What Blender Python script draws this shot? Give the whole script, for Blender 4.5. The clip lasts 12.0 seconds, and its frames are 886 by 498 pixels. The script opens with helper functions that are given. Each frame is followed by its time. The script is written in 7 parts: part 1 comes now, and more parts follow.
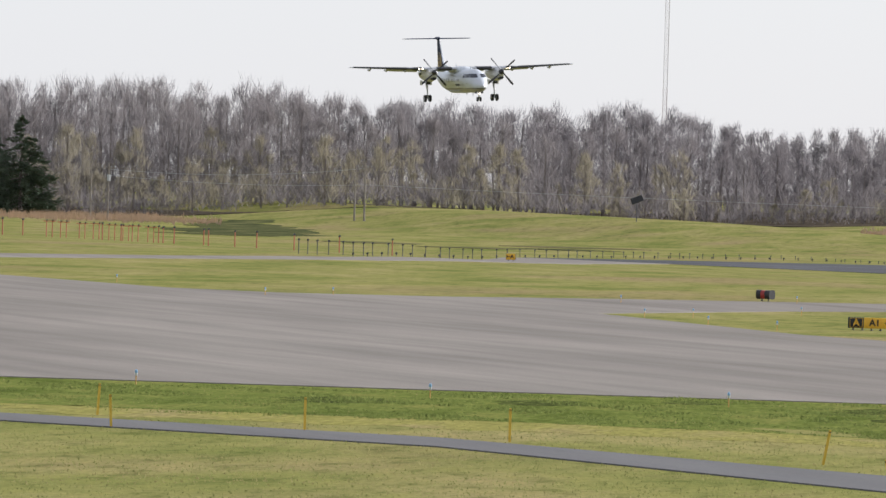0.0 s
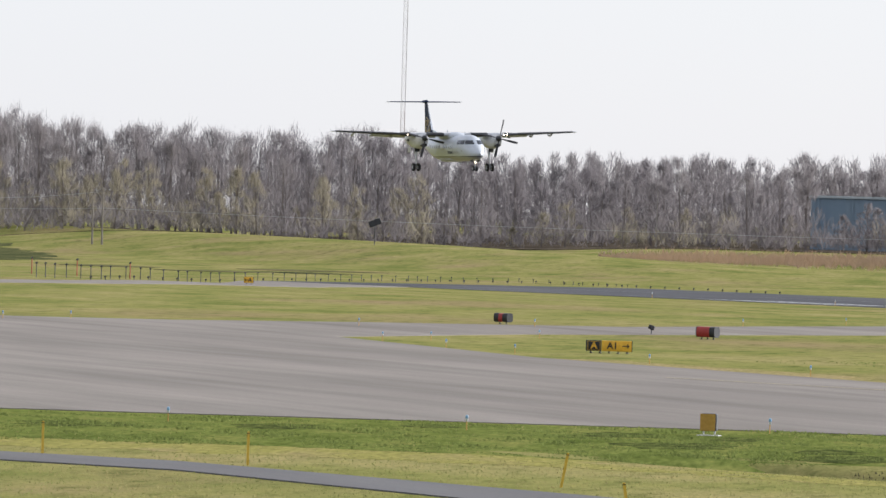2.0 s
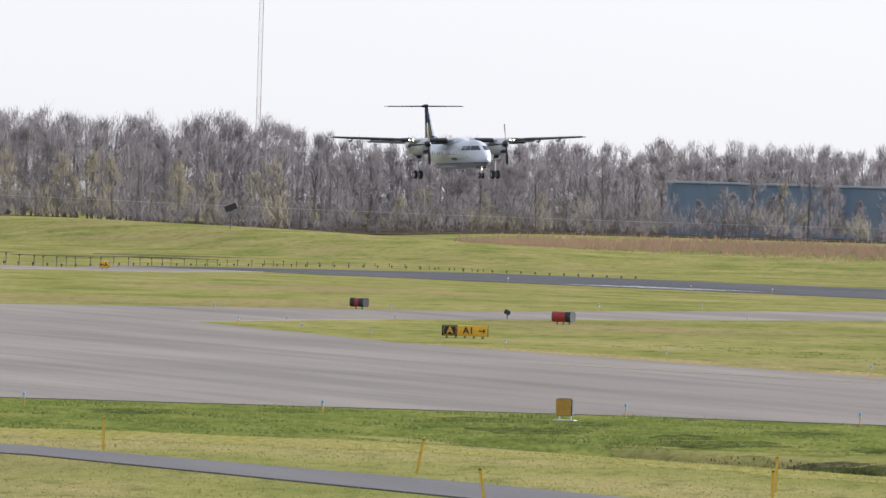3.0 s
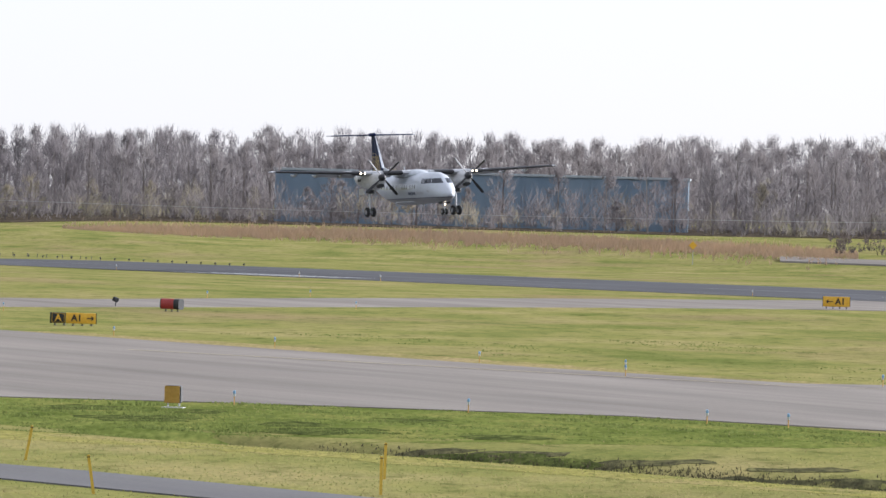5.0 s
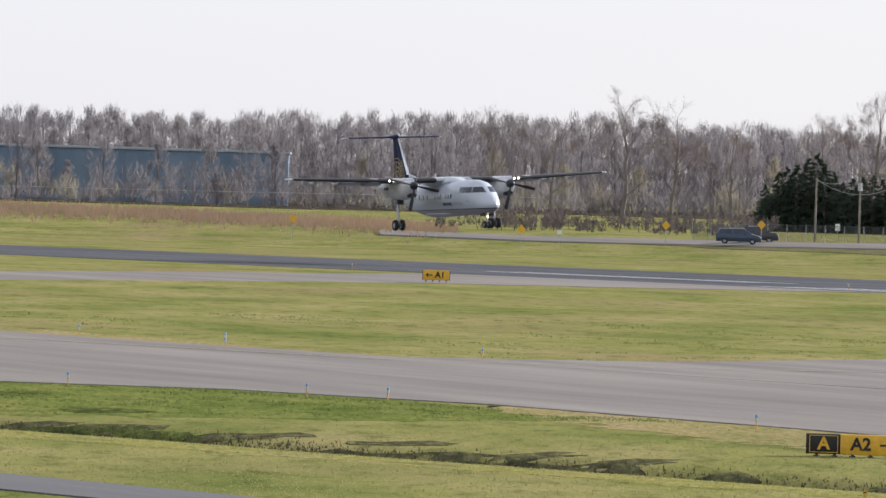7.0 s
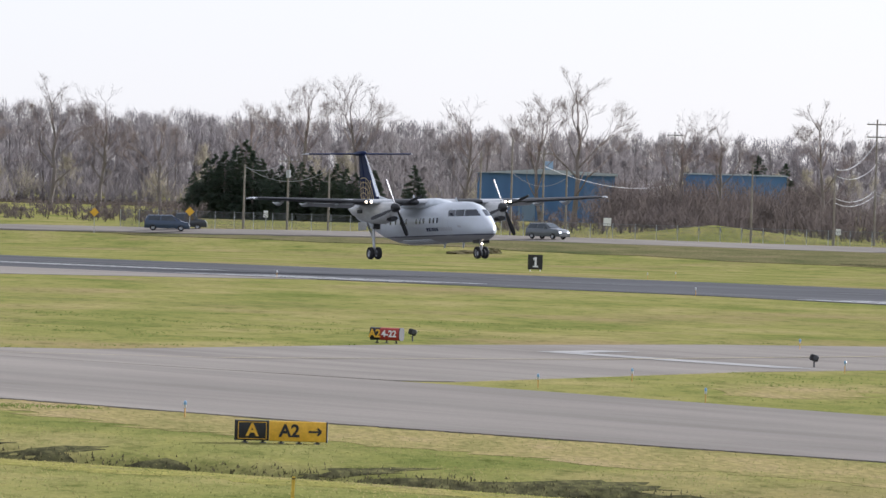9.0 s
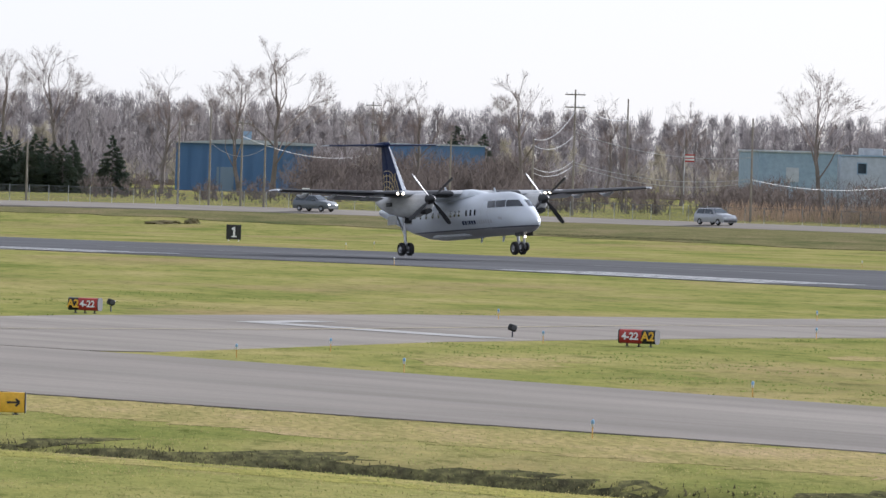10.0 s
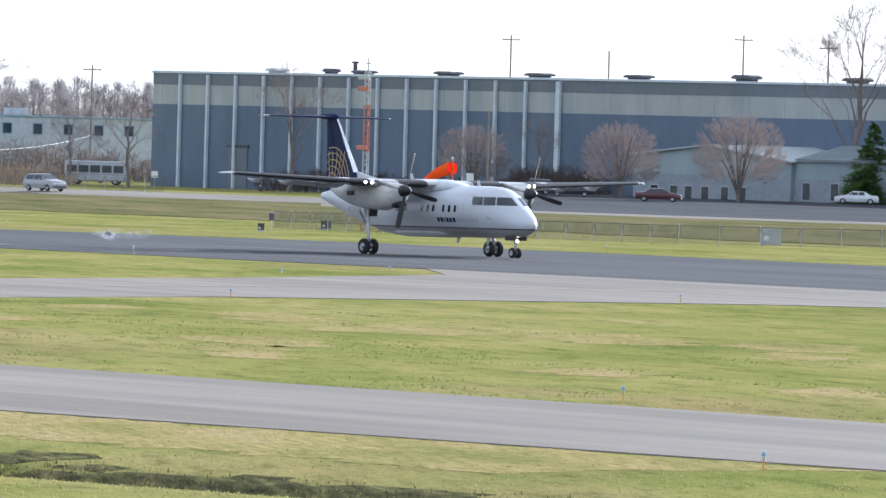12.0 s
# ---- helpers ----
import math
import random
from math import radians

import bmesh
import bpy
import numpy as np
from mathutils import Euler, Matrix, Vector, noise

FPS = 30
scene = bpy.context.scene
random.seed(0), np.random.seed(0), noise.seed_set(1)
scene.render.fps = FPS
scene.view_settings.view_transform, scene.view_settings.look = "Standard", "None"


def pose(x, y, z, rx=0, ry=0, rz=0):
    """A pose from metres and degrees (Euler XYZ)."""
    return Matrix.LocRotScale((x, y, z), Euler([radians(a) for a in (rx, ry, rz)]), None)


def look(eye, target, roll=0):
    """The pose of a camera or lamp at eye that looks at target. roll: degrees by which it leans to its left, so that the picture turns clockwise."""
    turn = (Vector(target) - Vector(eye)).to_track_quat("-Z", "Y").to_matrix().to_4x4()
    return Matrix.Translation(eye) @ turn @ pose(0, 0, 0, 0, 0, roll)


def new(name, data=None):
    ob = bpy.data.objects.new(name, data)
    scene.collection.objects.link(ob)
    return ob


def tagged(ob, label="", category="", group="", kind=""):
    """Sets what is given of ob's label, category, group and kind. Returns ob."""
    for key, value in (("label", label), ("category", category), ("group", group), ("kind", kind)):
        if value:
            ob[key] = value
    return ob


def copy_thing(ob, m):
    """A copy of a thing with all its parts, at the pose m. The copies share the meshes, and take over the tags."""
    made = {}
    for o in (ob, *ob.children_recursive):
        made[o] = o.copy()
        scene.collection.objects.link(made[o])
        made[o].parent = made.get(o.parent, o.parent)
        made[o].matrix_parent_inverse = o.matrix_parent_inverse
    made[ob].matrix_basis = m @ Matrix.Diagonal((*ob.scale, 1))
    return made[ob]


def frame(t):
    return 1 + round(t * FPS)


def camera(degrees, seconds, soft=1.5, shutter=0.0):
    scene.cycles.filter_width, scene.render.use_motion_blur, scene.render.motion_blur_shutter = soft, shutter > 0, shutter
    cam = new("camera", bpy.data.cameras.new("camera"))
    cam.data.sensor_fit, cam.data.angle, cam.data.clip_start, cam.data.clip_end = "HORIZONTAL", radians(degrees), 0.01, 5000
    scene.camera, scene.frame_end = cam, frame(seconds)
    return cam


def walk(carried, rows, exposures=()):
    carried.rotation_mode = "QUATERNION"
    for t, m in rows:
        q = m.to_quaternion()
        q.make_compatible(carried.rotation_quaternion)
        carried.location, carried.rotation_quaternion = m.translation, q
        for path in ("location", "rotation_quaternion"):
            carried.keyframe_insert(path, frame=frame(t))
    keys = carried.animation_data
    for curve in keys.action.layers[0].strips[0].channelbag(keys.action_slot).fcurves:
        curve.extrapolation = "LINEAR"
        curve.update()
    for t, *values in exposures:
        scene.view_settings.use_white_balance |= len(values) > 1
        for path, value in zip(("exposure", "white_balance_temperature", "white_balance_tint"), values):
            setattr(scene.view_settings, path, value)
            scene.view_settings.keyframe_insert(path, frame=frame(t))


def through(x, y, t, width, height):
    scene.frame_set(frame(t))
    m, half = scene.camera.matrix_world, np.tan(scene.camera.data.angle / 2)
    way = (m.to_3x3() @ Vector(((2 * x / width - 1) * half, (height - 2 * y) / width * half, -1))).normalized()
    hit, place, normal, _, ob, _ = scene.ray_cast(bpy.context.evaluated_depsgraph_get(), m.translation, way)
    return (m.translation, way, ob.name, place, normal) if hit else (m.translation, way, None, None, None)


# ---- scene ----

# ---------- camera: a long lens on a stand, panning after the aircraft ----------
EYE = Vector((0.0, 0.0, 5.70))
cam = camera(5.676, 12.0, soft=1.5, shutter=0.0)
# seconds, bearing from -X towards +Y, tilt, roll (degrees)
PAN = [
    (0, 14.6249, -0.4450, 1.690),
    (0.5, 14.8435, -0.3264, 1.639),
    (1, 15.2632, -0.4299, 1.680),
    (1.5, 15.4123, -0.4500, 1.631),
    (2, 16.3001, -0.2477, 1.657),
    (2.5, 16.8785, -0.2810, 1.616),
    (2.7, 17.0336, -0.2763, 1.643),
    (4.3, 18.3810, -0.7620, 1.636),
    (4.5, 18.7784, -0.6953, 1.623),
    (5, 19.7387, -0.3304, 1.577),
    (5.5, 20.2493, -0.1723, 1.630),
    (6, 20.8036, -0.1165, 1.692),
    (6.5, 21.5246, -0.1287, 1.635),
    (6.7, 21.8106, -0.2693, 1.671),
    (8.3, 24.8073, -0.4106, 1.588),
    (8.5, 25.1238, -0.3966, 1.582),
    (9, 25.9716, -0.4067, 1.656),
    (9.5, 27.1094, -0.5062, 1.675),
    (10, 27.9093, -0.5433, 1.658),
    (10.5, 29.0291, -0.6348, 1.613),
    (11, 30.3611, -0.6907, 1.610),
    (11.5, 31.9407, -0.6725, 1.661),
    (12, 33.3912, -0.6462, 1.641),
]


def aim(bearing, tilt, roll):
    b, t = radians(bearing), radians(tilt)
    way = Vector((-math.cos(b) * math.cos(t), math.sin(b) * math.cos(t), math.sin(t)))
    return look(EYE, EYE + way * 100, roll)



walk(cam, [(t, aim(b, e, r)) for t, b, e, r in PAN], [(0, 0.77, 5500, 12.5), (2.5, 0.87, 5450, 13), (4.5, 0.99, 5350, 14), (5.6, 0.92, 5400, 14), (6.5, 0.79, 5450, 14), (8.5, 0.88, 5350, 14), (11.0, 0.95, 5200, 12), (12, 1.3, 5050, 11)])

# ---------- sky and sun ----------
SUN_BEARING, SUN_HEIGHT = 72.0, 18.0
b = radians(SUN_BEARING)
to_sun = Vector((-math.cos(b) * math.cos(radians(SUN_HEIGHT)), math.sin(b) * math.cos(radians(SUN_HEIGHT)), math.sin(radians(SUN_HEIGHT))))
world = bpy.data.worlds.new("world")
scene.world = world
world.use_nodes = True
nt = world.node_tree
sky = nt.nodes.new("ShaderNodeTexSky")
sky.sky_type = "NISHITA"
sky.sun_disc = False
sky.sun_elevation = radians(SUN_HEIGHT)
sky.sun_rotation = math.atan2(to_sun.x, to_sun.y)
sky.dust_density = 0.6
sky.air_density = 1.0
background = nt.nodes["Background"]
# thin high haze whitens the clear sky
veil = nt.nodes.new("ShaderNodeMix")
veil.data_type = "RGBA"
veil.inputs[0].default_value = 0.8
veil.inputs[7].default_value = (6.12, 5.68, 5.15, 1)
nt.links.new(sky.outputs["Color"], veil.inputs[6])
nt.links.new(veil.outputs[2], background.inputs["Color"])
background.inputs["Strength"].default_value = 0.086
sun = new("sun", bpy.data.lights.new("sun", "SUN"))
sun.data.energy, sun.data.angle, sun.data.color = 5.0, radians(0.55), (1.0, 0.9, 0.76)
sun.matrix_world = look(to_sun * 50, (0, 0, 0))


# ---------- materials ----------
def principled(name, color, rough=0.7, metal=0.0, spec=0.4):
    m = bpy.data.materials.new(name)
    m.use_nodes = True
    p = m.node_tree.nodes["Principled BSDF"]
    p.inputs["Base Color"].default_value = (*color, 1)
    p.inputs["Roughness"].default_value = rough
    p.inputs["Metallic"].default_value = metal
    p.inputs["Specular IOR Level"].default_value = spec
    return m, m.node_tree, p


def node(tree, kind, **values):
    n = tree.nodes.new(kind)
    for k, v in values.items():
        n.inputs[k.replace("_", " ")].default_value = v
    return n


def noise_tex(tree, scale, detail=4, stretch=(1, 1, 1), rough=0.6, turn=0):
    c = tree.nodes.new("ShaderNodeTexCoord")
    first = tree.nodes.new("ShaderNodeMapping")
    first.inputs["Rotation"].default_value = (0, 0, radians(turn))
    mp = tree.nodes.new("ShaderNodeMapping")
    mp.inputs["Scale"].default_value = stretch
    n = node(tree, "ShaderNodeTexNoise", Scale=scale, Detail=detail, Roughness=rough)
    tree.links.new(c.outputs["Object"], first.inputs["Vector"])
    tree.links.new(first.outputs["Vector"], mp.inputs["Vector"])
    tree.links.new(mp.outputs["Vector"], n.inputs["Vector"])
    return n.outputs["Fac"]


def ramp(tree, fac, stops):
    r = tree.nodes.new("ShaderNodeValToRGB")
    el = r.color_ramp.elements
    while len(el) < len(stops):
        el.new(0.5)
    for e, (pos, col) in zip(el, stops):
        e.position, e.color = pos, (*col, 1)
    tree.links.new(fac, r.inputs["Fac"])
    return r.outputs["Color"]


def mix(tree, fac, a, b, mode="MIX"):
    m = tree.nodes.new("ShaderNodeMix")
    m.data_type, m.blend_type = "RGBA", mode
    for sock, v in ((m.inputs[0], fac), (m.inputs[6], a), (m.inputs[7], b)):
        if hasattr(v, "links"):
            tree.links.new(v, sock)
        elif isinstance(v, float):
            sock.default_value = v
        else:
            sock.default_value = (*v, 1)
    return m.outputs[2]


def bump(tree, p, height, strength, distance):
    bn = node(tree, "ShaderNodeBump", Strength=strength, Distance=distance)
    tree.links.new(height, bn.inputs["Height"])
    tree.links.new(bn.outputs["Normal"], p.inputs["Normal"])


def varied(name, c1, c2, scale, rough=0.7, metal=0.0, bump_d=0.0, fine=8.0, stretch=(1, 1, 1), lo=0.35, hi=0.65, spec=0.4):
    """Two tones mixed by a coarse and a fine noise, with a little relief."""
    m, t, p = principled(name, c1, rough, metal, spec)
    big = ramp(t, noise_tex(t, scale, 5, stretch), [(lo, c1), (hi, c2)])
    small = noise_tex(t, scale * fine, 3, stretch)
    tone = ramp(t, small, [(0.3, (0.82, 0.82, 0.82)), (0.7, (1.0, 1.0, 1.0))])
    t.links.new(mix(t, 1.0, big, tone, "MULTIPLY"), p.inputs["Base Color"])
    if bump_d:
        bump(t, p, small, 0.6, bump_d)
    return m

# ---------- the lie of the land ----------
def smooth(a, b, v):
    v = min(1.0, max(0.0, (v - a) / (b - a)))
    return v * v * (3 - 2 * v)


DITCH = [(-215, 62), (-198, 67), (-190, 69.5), (-175, 73), (-165, 75.6), (-150, 79), (-135, 80.3), (-120, 82.5), (-60, 90)]


def ditch_y(x):
    for (x0, y0), (x1, y1) in zip(DITCH, DITCH[1:]):
        if x <= x1:
            return y0 + (y1 - y0) * max(0.0, x - x0) / (x1 - x0)
    return DITCH[-1][1]


def ground_z(x, y):
    r = math.hypot(x, y)
    # the runway falls gently towards its far end
    strip = smooth(140, 215, y) * (1 - smooth(360, 430, y))
    z = -min(2.2, 0.0043 * max(0.0, -x - 440)) * strip
    z += 1.5 * smooth(1000, 1700, r)
    if r > 1050 and y > 440:
        bank = math.degrees(math.atan2(y, -x))
        z += 1.8 * math.exp(-((bank - 27.75) / 0.45) ** 2) * math.exp(-((r - 1085) / 20) ** 2)
    # long grass mound beyond the runway
    along = smooth(-1500, -1400, x) * (1 - smooth(-1230, -960, x))
    across = smooth(300, 343, y) * (1 - smooth(350, 400, y))
    z += 2.6 * along * across
    # drainage ditch between the service road and the taxiway
    if -260 < x < -60 and 55 < y < 100:
        dip = 0.5 + 0.2 * math.sin(x * 0.21) + 0.12 * math.sin(x * 0.53 + 1)
        z -= dip * math.exp(-((y - ditch_y(x)) / 1.3) ** 2) * smooth(-207, -196, x)
        z -= 0.18 * math.exp(-((y - ditch_y(x)) / 5.0) ** 2) * smooth(-215, -196, x)
    return z


def grass_material():
    """Green sward, dry straw and bare brown patches at several scales."""
    m, t, p = principled("grass", (0.1, 0.15, 0.03), 1.0, 0, 0.0)
    lush = ramp(t, noise_tex(t, 0.06, 6, (0.8, 1.9, 1), 0.6, 22), [(0.34, (0.15, 0.168, 0.05)), (0.5, (0.228, 0.222, 0.078)), (0.66, (0.295, 0.255, 0.115))])
    dry = ramp(t, noise_tex(t, 0.03, 5, (0.7, 1.6, 1), 0.6, 22), [(0.52, (0, 0, 0)), (0.7, (1, 1, 1))])
    c = mix(t, dry, lush, (0.26, 0.205, 0.11))
    spots = ramp(t, noise_tex(t, 0.75, 7, (0.4, 1.3, 1), 0.7, 22), [(0.32, (0.5, 0.55, 0.46)), (0.48, (0.95, 0.96, 0.94)), (0.75, (1.12, 1.08, 1.0))])
    c = mix(t, 1.0, c, spots, "MULTIPLY")
    fine = noise_tex(t, 6.0, 5, (0.4, 1, 1), 0.7, 22)
    c = mix(t, 1.0, c, ramp(t, fine, [(0.3, (0.72, 0.74, 0.7)), (0.65, (1.08, 1.06, 1.0))]), "MULTIPLY")
    t.links.new(c, p.inputs["Base Color"])
    bump(t, p, fine, 0.5, 0.05)
    return m


GRASS = grass_material()


def paved(name, c1, c2, streak):
    """Weathered asphalt with long tyre-worn streaks, fine grain and sealed cracks."""
    m, t, p = principled(name, c1, 0.95, 0, 0.02)
    c = ramp(t, noise_tex(t, 0.06, 6, (0.35, 1.6, 1)), [(0.35, c1), (0.65, c2)])
    c = mix(t, 1.0, c, ramp(t, noise_tex(t, 0.4, 4, (0.05, 1.0, 1)), [(0.35, (streak,) * 3), (0.6, (1, 1, 1))]), "MULTIPLY")
    fine = noise_tex(t, 9.0, 3)
    c = mix(t, 1.0, c, ramp(t, fine, [(0.3, (0.88, 0.88, 0.88)), (0.7, (1.04, 1.04, 1.04))]), "MULTIPLY")
    t.links.new(c, p.inputs["Base Color"])
    return m


ASPHALT = paved("asphalt", (0.08, 0.08, 0.084), (0.108, 0.108, 0.112), 0.8)
PALE_ASPHALT = paved("pale_asphalt", (0.205, 0.184, 0.16), (0.262, 0.236, 0.204), 0.8)
CAR_PARK_ASPHALT = paved("car_park_asphalt", (0.05, 0.052, 0.058), (0.07, 0.072, 0.078), 0.85)
PATH_ASPHALT = paved("path_asphalt", (0.13, 0.126, 0.125), (0.17, 0.165, 0.16), 0.85)


def mesh_object(name, verts, faces, material):
    me = bpy.data.meshes.new(name)
    me.from_pydata(verts, [], faces)
    me.materials.append(material)
    return new(name, me)


def axis(stops):
    out = []
    for (a, b, step) in stops:
        v = a
        while v < b - 1e-6:
            out.append(v)
            v += step
    return out + [stops[-1][1]]


def build_ground():
    xs = axis([(-6000, -2000, 500), (-2000, -1500, 50), (-1500, -300, 6), (-300, -210, 2), (-210, -120, 1.2), (-120, -60, 4), (-60, 400, 25), (400, 3000, 400)])
    ys = axis([(-3000, -100, 400), (-100, 30, 10), (30, 60, 2), (60, 90, 0.5), (90, 120, 2), (120, 440, 5), (440, 620, 8), (620, 1200, 40), (1200, 6000, 400)])
    verts = [(x, y, ground_z(x, y)) for x in xs for y in ys]
    n = len(ys)
    faces = [(i * n + j, (i + 1) * n + j, (i + 1) * n + j + 1, i * n + j + 1) for i in range(len(xs) - 1) for j in range(n - 1)]
    g = mesh_object("ground", verts, faces, GRASS)
    for f in g.data.polygons:
        f.use_smooth = True
    return tagged(g, "mown spring grass field, green with dry yellow patches", "grass", kind="structure")


ground = build_ground()


def drape(name, outline, material, lift, label, category="", cell=6.0):
    """A paved sheet with the given outline, cut into cells and laid on the land."""
    bm = bmesh.new()
    bm.faces.new([bm.verts.new((x, y, 0)) for x, y in outline])
    x0, x1 = min(p[0] for p in outline), max(p[0] for p in outline)
    y0, y1 = min(p[1] for p in outline), max(p[1] for p in outline)
    for lo, hi, k in ((x0, x1, 0), (y0, y1, 1)):
        v = lo + cell
        while v < hi:
            co, no = [(v, 0, 0), (0, v, 0)][k], [(1, 0, 0), (0, 1, 0)][k]
            bmesh.ops.bisect_plane(bm, geom=bm.verts[:] + bm.edges[:] + bm.faces[:], plane_co=co, plane_no=no)
            v += cell
    for v in bm.verts:
        v.co.z = ground_z(v.co.x, v.co.y) + lift
    rim = bmesh.ops.extrude_edge_only(bm, edges=[e for e in bm.edges if e.is_boundary])
    for v in rim["geom"]:
        if isinstance(v, bmesh.types.BMVert):
            v.co.z -= 0.4
    bm.normal_update()
    if sum(f.normal.z for f in bm.faces) < 0:
        bmesh.ops.reverse_faces(bm, faces=bm.faces[:])
    me = bpy.data.meshes.new(name)
    bm.to_mesh(me)
    bm.free()
    me.materials.append(material)
    return tagged(new(name, me), label, category, kind="structure")


runway = drape("runway", [(-850, 230), (120, 230), (120, 285), (-900, 285), (-880, 258)], ASPHALT, 0.03, "dark asphalt runway with worn white markings", "runway", 20)
taxiway = drape("taxiway", [(-620, 60), (-245, 20), (-237, 50), (-228, 76), (-222, 85), (-212, 88.5), (-190, 90), (-165, 93.5), (-133, 97), (60, 106),
                            (60, 124), (-155, 114.3), (-202, 112.4), (-228, 112), (-267, 108), (-285, 105.3), (-311, 103.7), (-336, 102.2), (-378, 105.7), (-419, 101), (-426, 97.5), (-460, 96), (-620, 96)],
                PALE_ASPHALT, 0.03, "pale weathered asphalt taxiway and apron", "taxiway", 10)
connector_1 = drape("taxiway_connector_1", [(-378, 105.6), (-400, 121), (-413, 134), (-437, 157), (-470, 190), (-490, 231), (-560, 231), (-520, 200), (-479, 172), (-435, 137), (-428, 121), (-419.5, 109), (-419, 101)],
                    PALE_ASPHALT, 0.026, "pale asphalt taxiway turning off to the runway", "taxiway", 12)
connector_2 = drape("taxiway_connector_2", [(-233, 112), (-233, 114), (-253, 134), (-267, 153), (-278, 173), (-281, 200), (-270, 231), (-352, 231), (-335, 221), (-316, 197), (-303, 175), (-297, 156), (-284, 136), (-268, 118), (-267, 108)],
                    PALE_ASPHALT, 0.026, "pale asphalt taxiway turning off to the runway", "taxiway", 12)
service_path = drape("service_path", [(-225, 30), (-202, 42.3), (-190, 49.7), (-171, 53.9), (-147, 57.1), (-60, 64), (-60, 61), (-140, 54.5), (-162, 51.1), (-184, 48), (-196, 41.1), (-219, 27)],
                     PATH_ASPHALT, 0.03, "narrow dark asphalt service road", "road", 6)
connector_0 = drape("taxiway_connector_0", [(-520, 92), (-548, 113), (-570, 130), (-600, 152), (-655, 178), (-760, 212), (-800, 231), (-850, 231), (-836, 224), (-700, 184), (-620, 154), (-590, 135), (-574, 119), (-560, 92)],
                    PALE_ASPHALT, 0.026, "pale asphalt taxiway leading to the runway end", "taxiway", 12)
# public road, banked a little towards the field: bearing and distance from the airfield's corner
ROAD = [(20.5, 1120), (21.5, 1090), (23, 1030), (24.5, 990), (27, 955), (29, 930), (31, 892), (33, 862), (35, 842), (39, 808)]


def road_dist(b2):
    for (b0, d0), (b1, d1) in zip(ROAD, ROAD[1:]):
        if b2 <= b1:
            return d0 + (d1 - d0) * max(0.0, b2 - b0) / (b1 - b0)
    return ROAD[-1][1]


def banked(name, b0, b1, near, far, rise, material, label, category):
    """A strip that follows the road's line, its far edge raised."""
    verts, faces = [], []
    n = int((b1 - b0) / 0.1)
    for i in range(n + 1):
        b2 = b0 + (b1 - b0) * i / n
        d = road_dist(b2)
        a = radians(b2)
        for off, up in ((near - 0.5, -0.5), (near, 0.06), (far, rise), (far + 0.5, -0.5)):
            x, y = -math.cos(a) * (d + off), math.sin(a) * (d + off)
            verts.append((x, y, ground_z(-math.cos(a) * d, math.sin(a) * d) + up))
    for i in range(n):
        for k in range(3):
            q = i * 4 + k
            faces.append((q, q + 1, q + 5, q + 4))
    return tagged(mesh_object(name, verts, faces, material), label, category, kind="structure")


road = banked("road", 21.9, 33.4, -7, 9, 0.5, PALE_ASPHALT, "grey public road beyond the airfield", "road")
road_east = banked("road_east", 32.6, 39, -43, -35, 0.2, PALE_ASPHALT, "grey public road before the works", "road")
car_park = banked("car_park", 33.4, 39, -28, 150, 1.0, CAR_PARK_ASPHALT, "dark asphalt car park before the works", "car park")


def ragged(points, amount, step, seed):
    """The outline with an uneven edge."""
    rng = random.Random(seed)
    res = []
    for (x0, y0), (x1, y1) in zip(points, points[1:] + points[:1]):
        n = max(1, int(math.hypot(x1 - x0, y1 - y0) / step))
        for k in range(n):
            res.append((x0 + (x1 - x0) * k / n + rng.uniform(-amount, amount), y0 + (y1 - y0) * k / n + rng.uniform(-amount, amount)))
    return res


def turf(name, c1, c2, c3, scale):
    m, t, p = principled(name, c1, 1.0, 0, 0.0)
    c = ramp(t, noise_tex(t, scale, 6, (0.8, 2.4, 1), 0.65, 22), [(0.33, c1), (0.5, c2), (0.68, c3)])
    fine = noise_tex(t, 5.0, 4, (0.2, 1, 1), 0.6, 22)
    c = mix(t, 1.0, c, ramp(t, fine, [(0.3, (0.6, 0.62, 0.58)), (0.65, (1.08, 1.06, 1.0))]), "MULTIPLY")
    t.links.new(c, p.inputs["Base Color"])
    bump(t, p, fine, 0.5, 0.05)
    return m


LUSH = turf("lush_grass", (0.085, 0.11, 0.025), (0.15, 0.175, 0.045), (0.2, 0.2, 0.06), 0.16)
DRY = turf("dry_grass", (0.22, 0.21, 0.065), (0.27, 0.25, 0.08), (0.28, 0.235, 0.11), 0.12)
STRAW = turf("straw_grass", (0.2, 0.19, 0.075), (0.29, 0.245, 0.11), (0.34, 0.265, 0.15), 0.12)
ROUGH = turf("rough_grass", (0.09, 0.1, 0.045), (0.15, 0.14, 0.07), (0.2, 0.165, 0.1), 0.06)
# dark grass with the shade between tussocks in its colour
SHADED_GRASS = turf("dark_shaded_grass", (0.04, 0.05, 0.018), (0.08, 0.095, 0.03), (0.15, 0.17, 0.048), 0.9)
EARTH = turf("dark_earth", (0.05, 0.047, 0.03), (0.1, 0.096, 0.05), (0.18, 0.17, 0.075), 1.3)
drape("lush_verge", ragged([(-239, 44), (-229.5, 75), (-223.5, 85), (-212, 87.5), (-200, 87.5), (-196, 78), (-199, 68), (-203, 58), (-211, 44)], 0.7, 0.8, 2), LUSH, 0.006, "lush green grass beside the apron", "grass", 3)
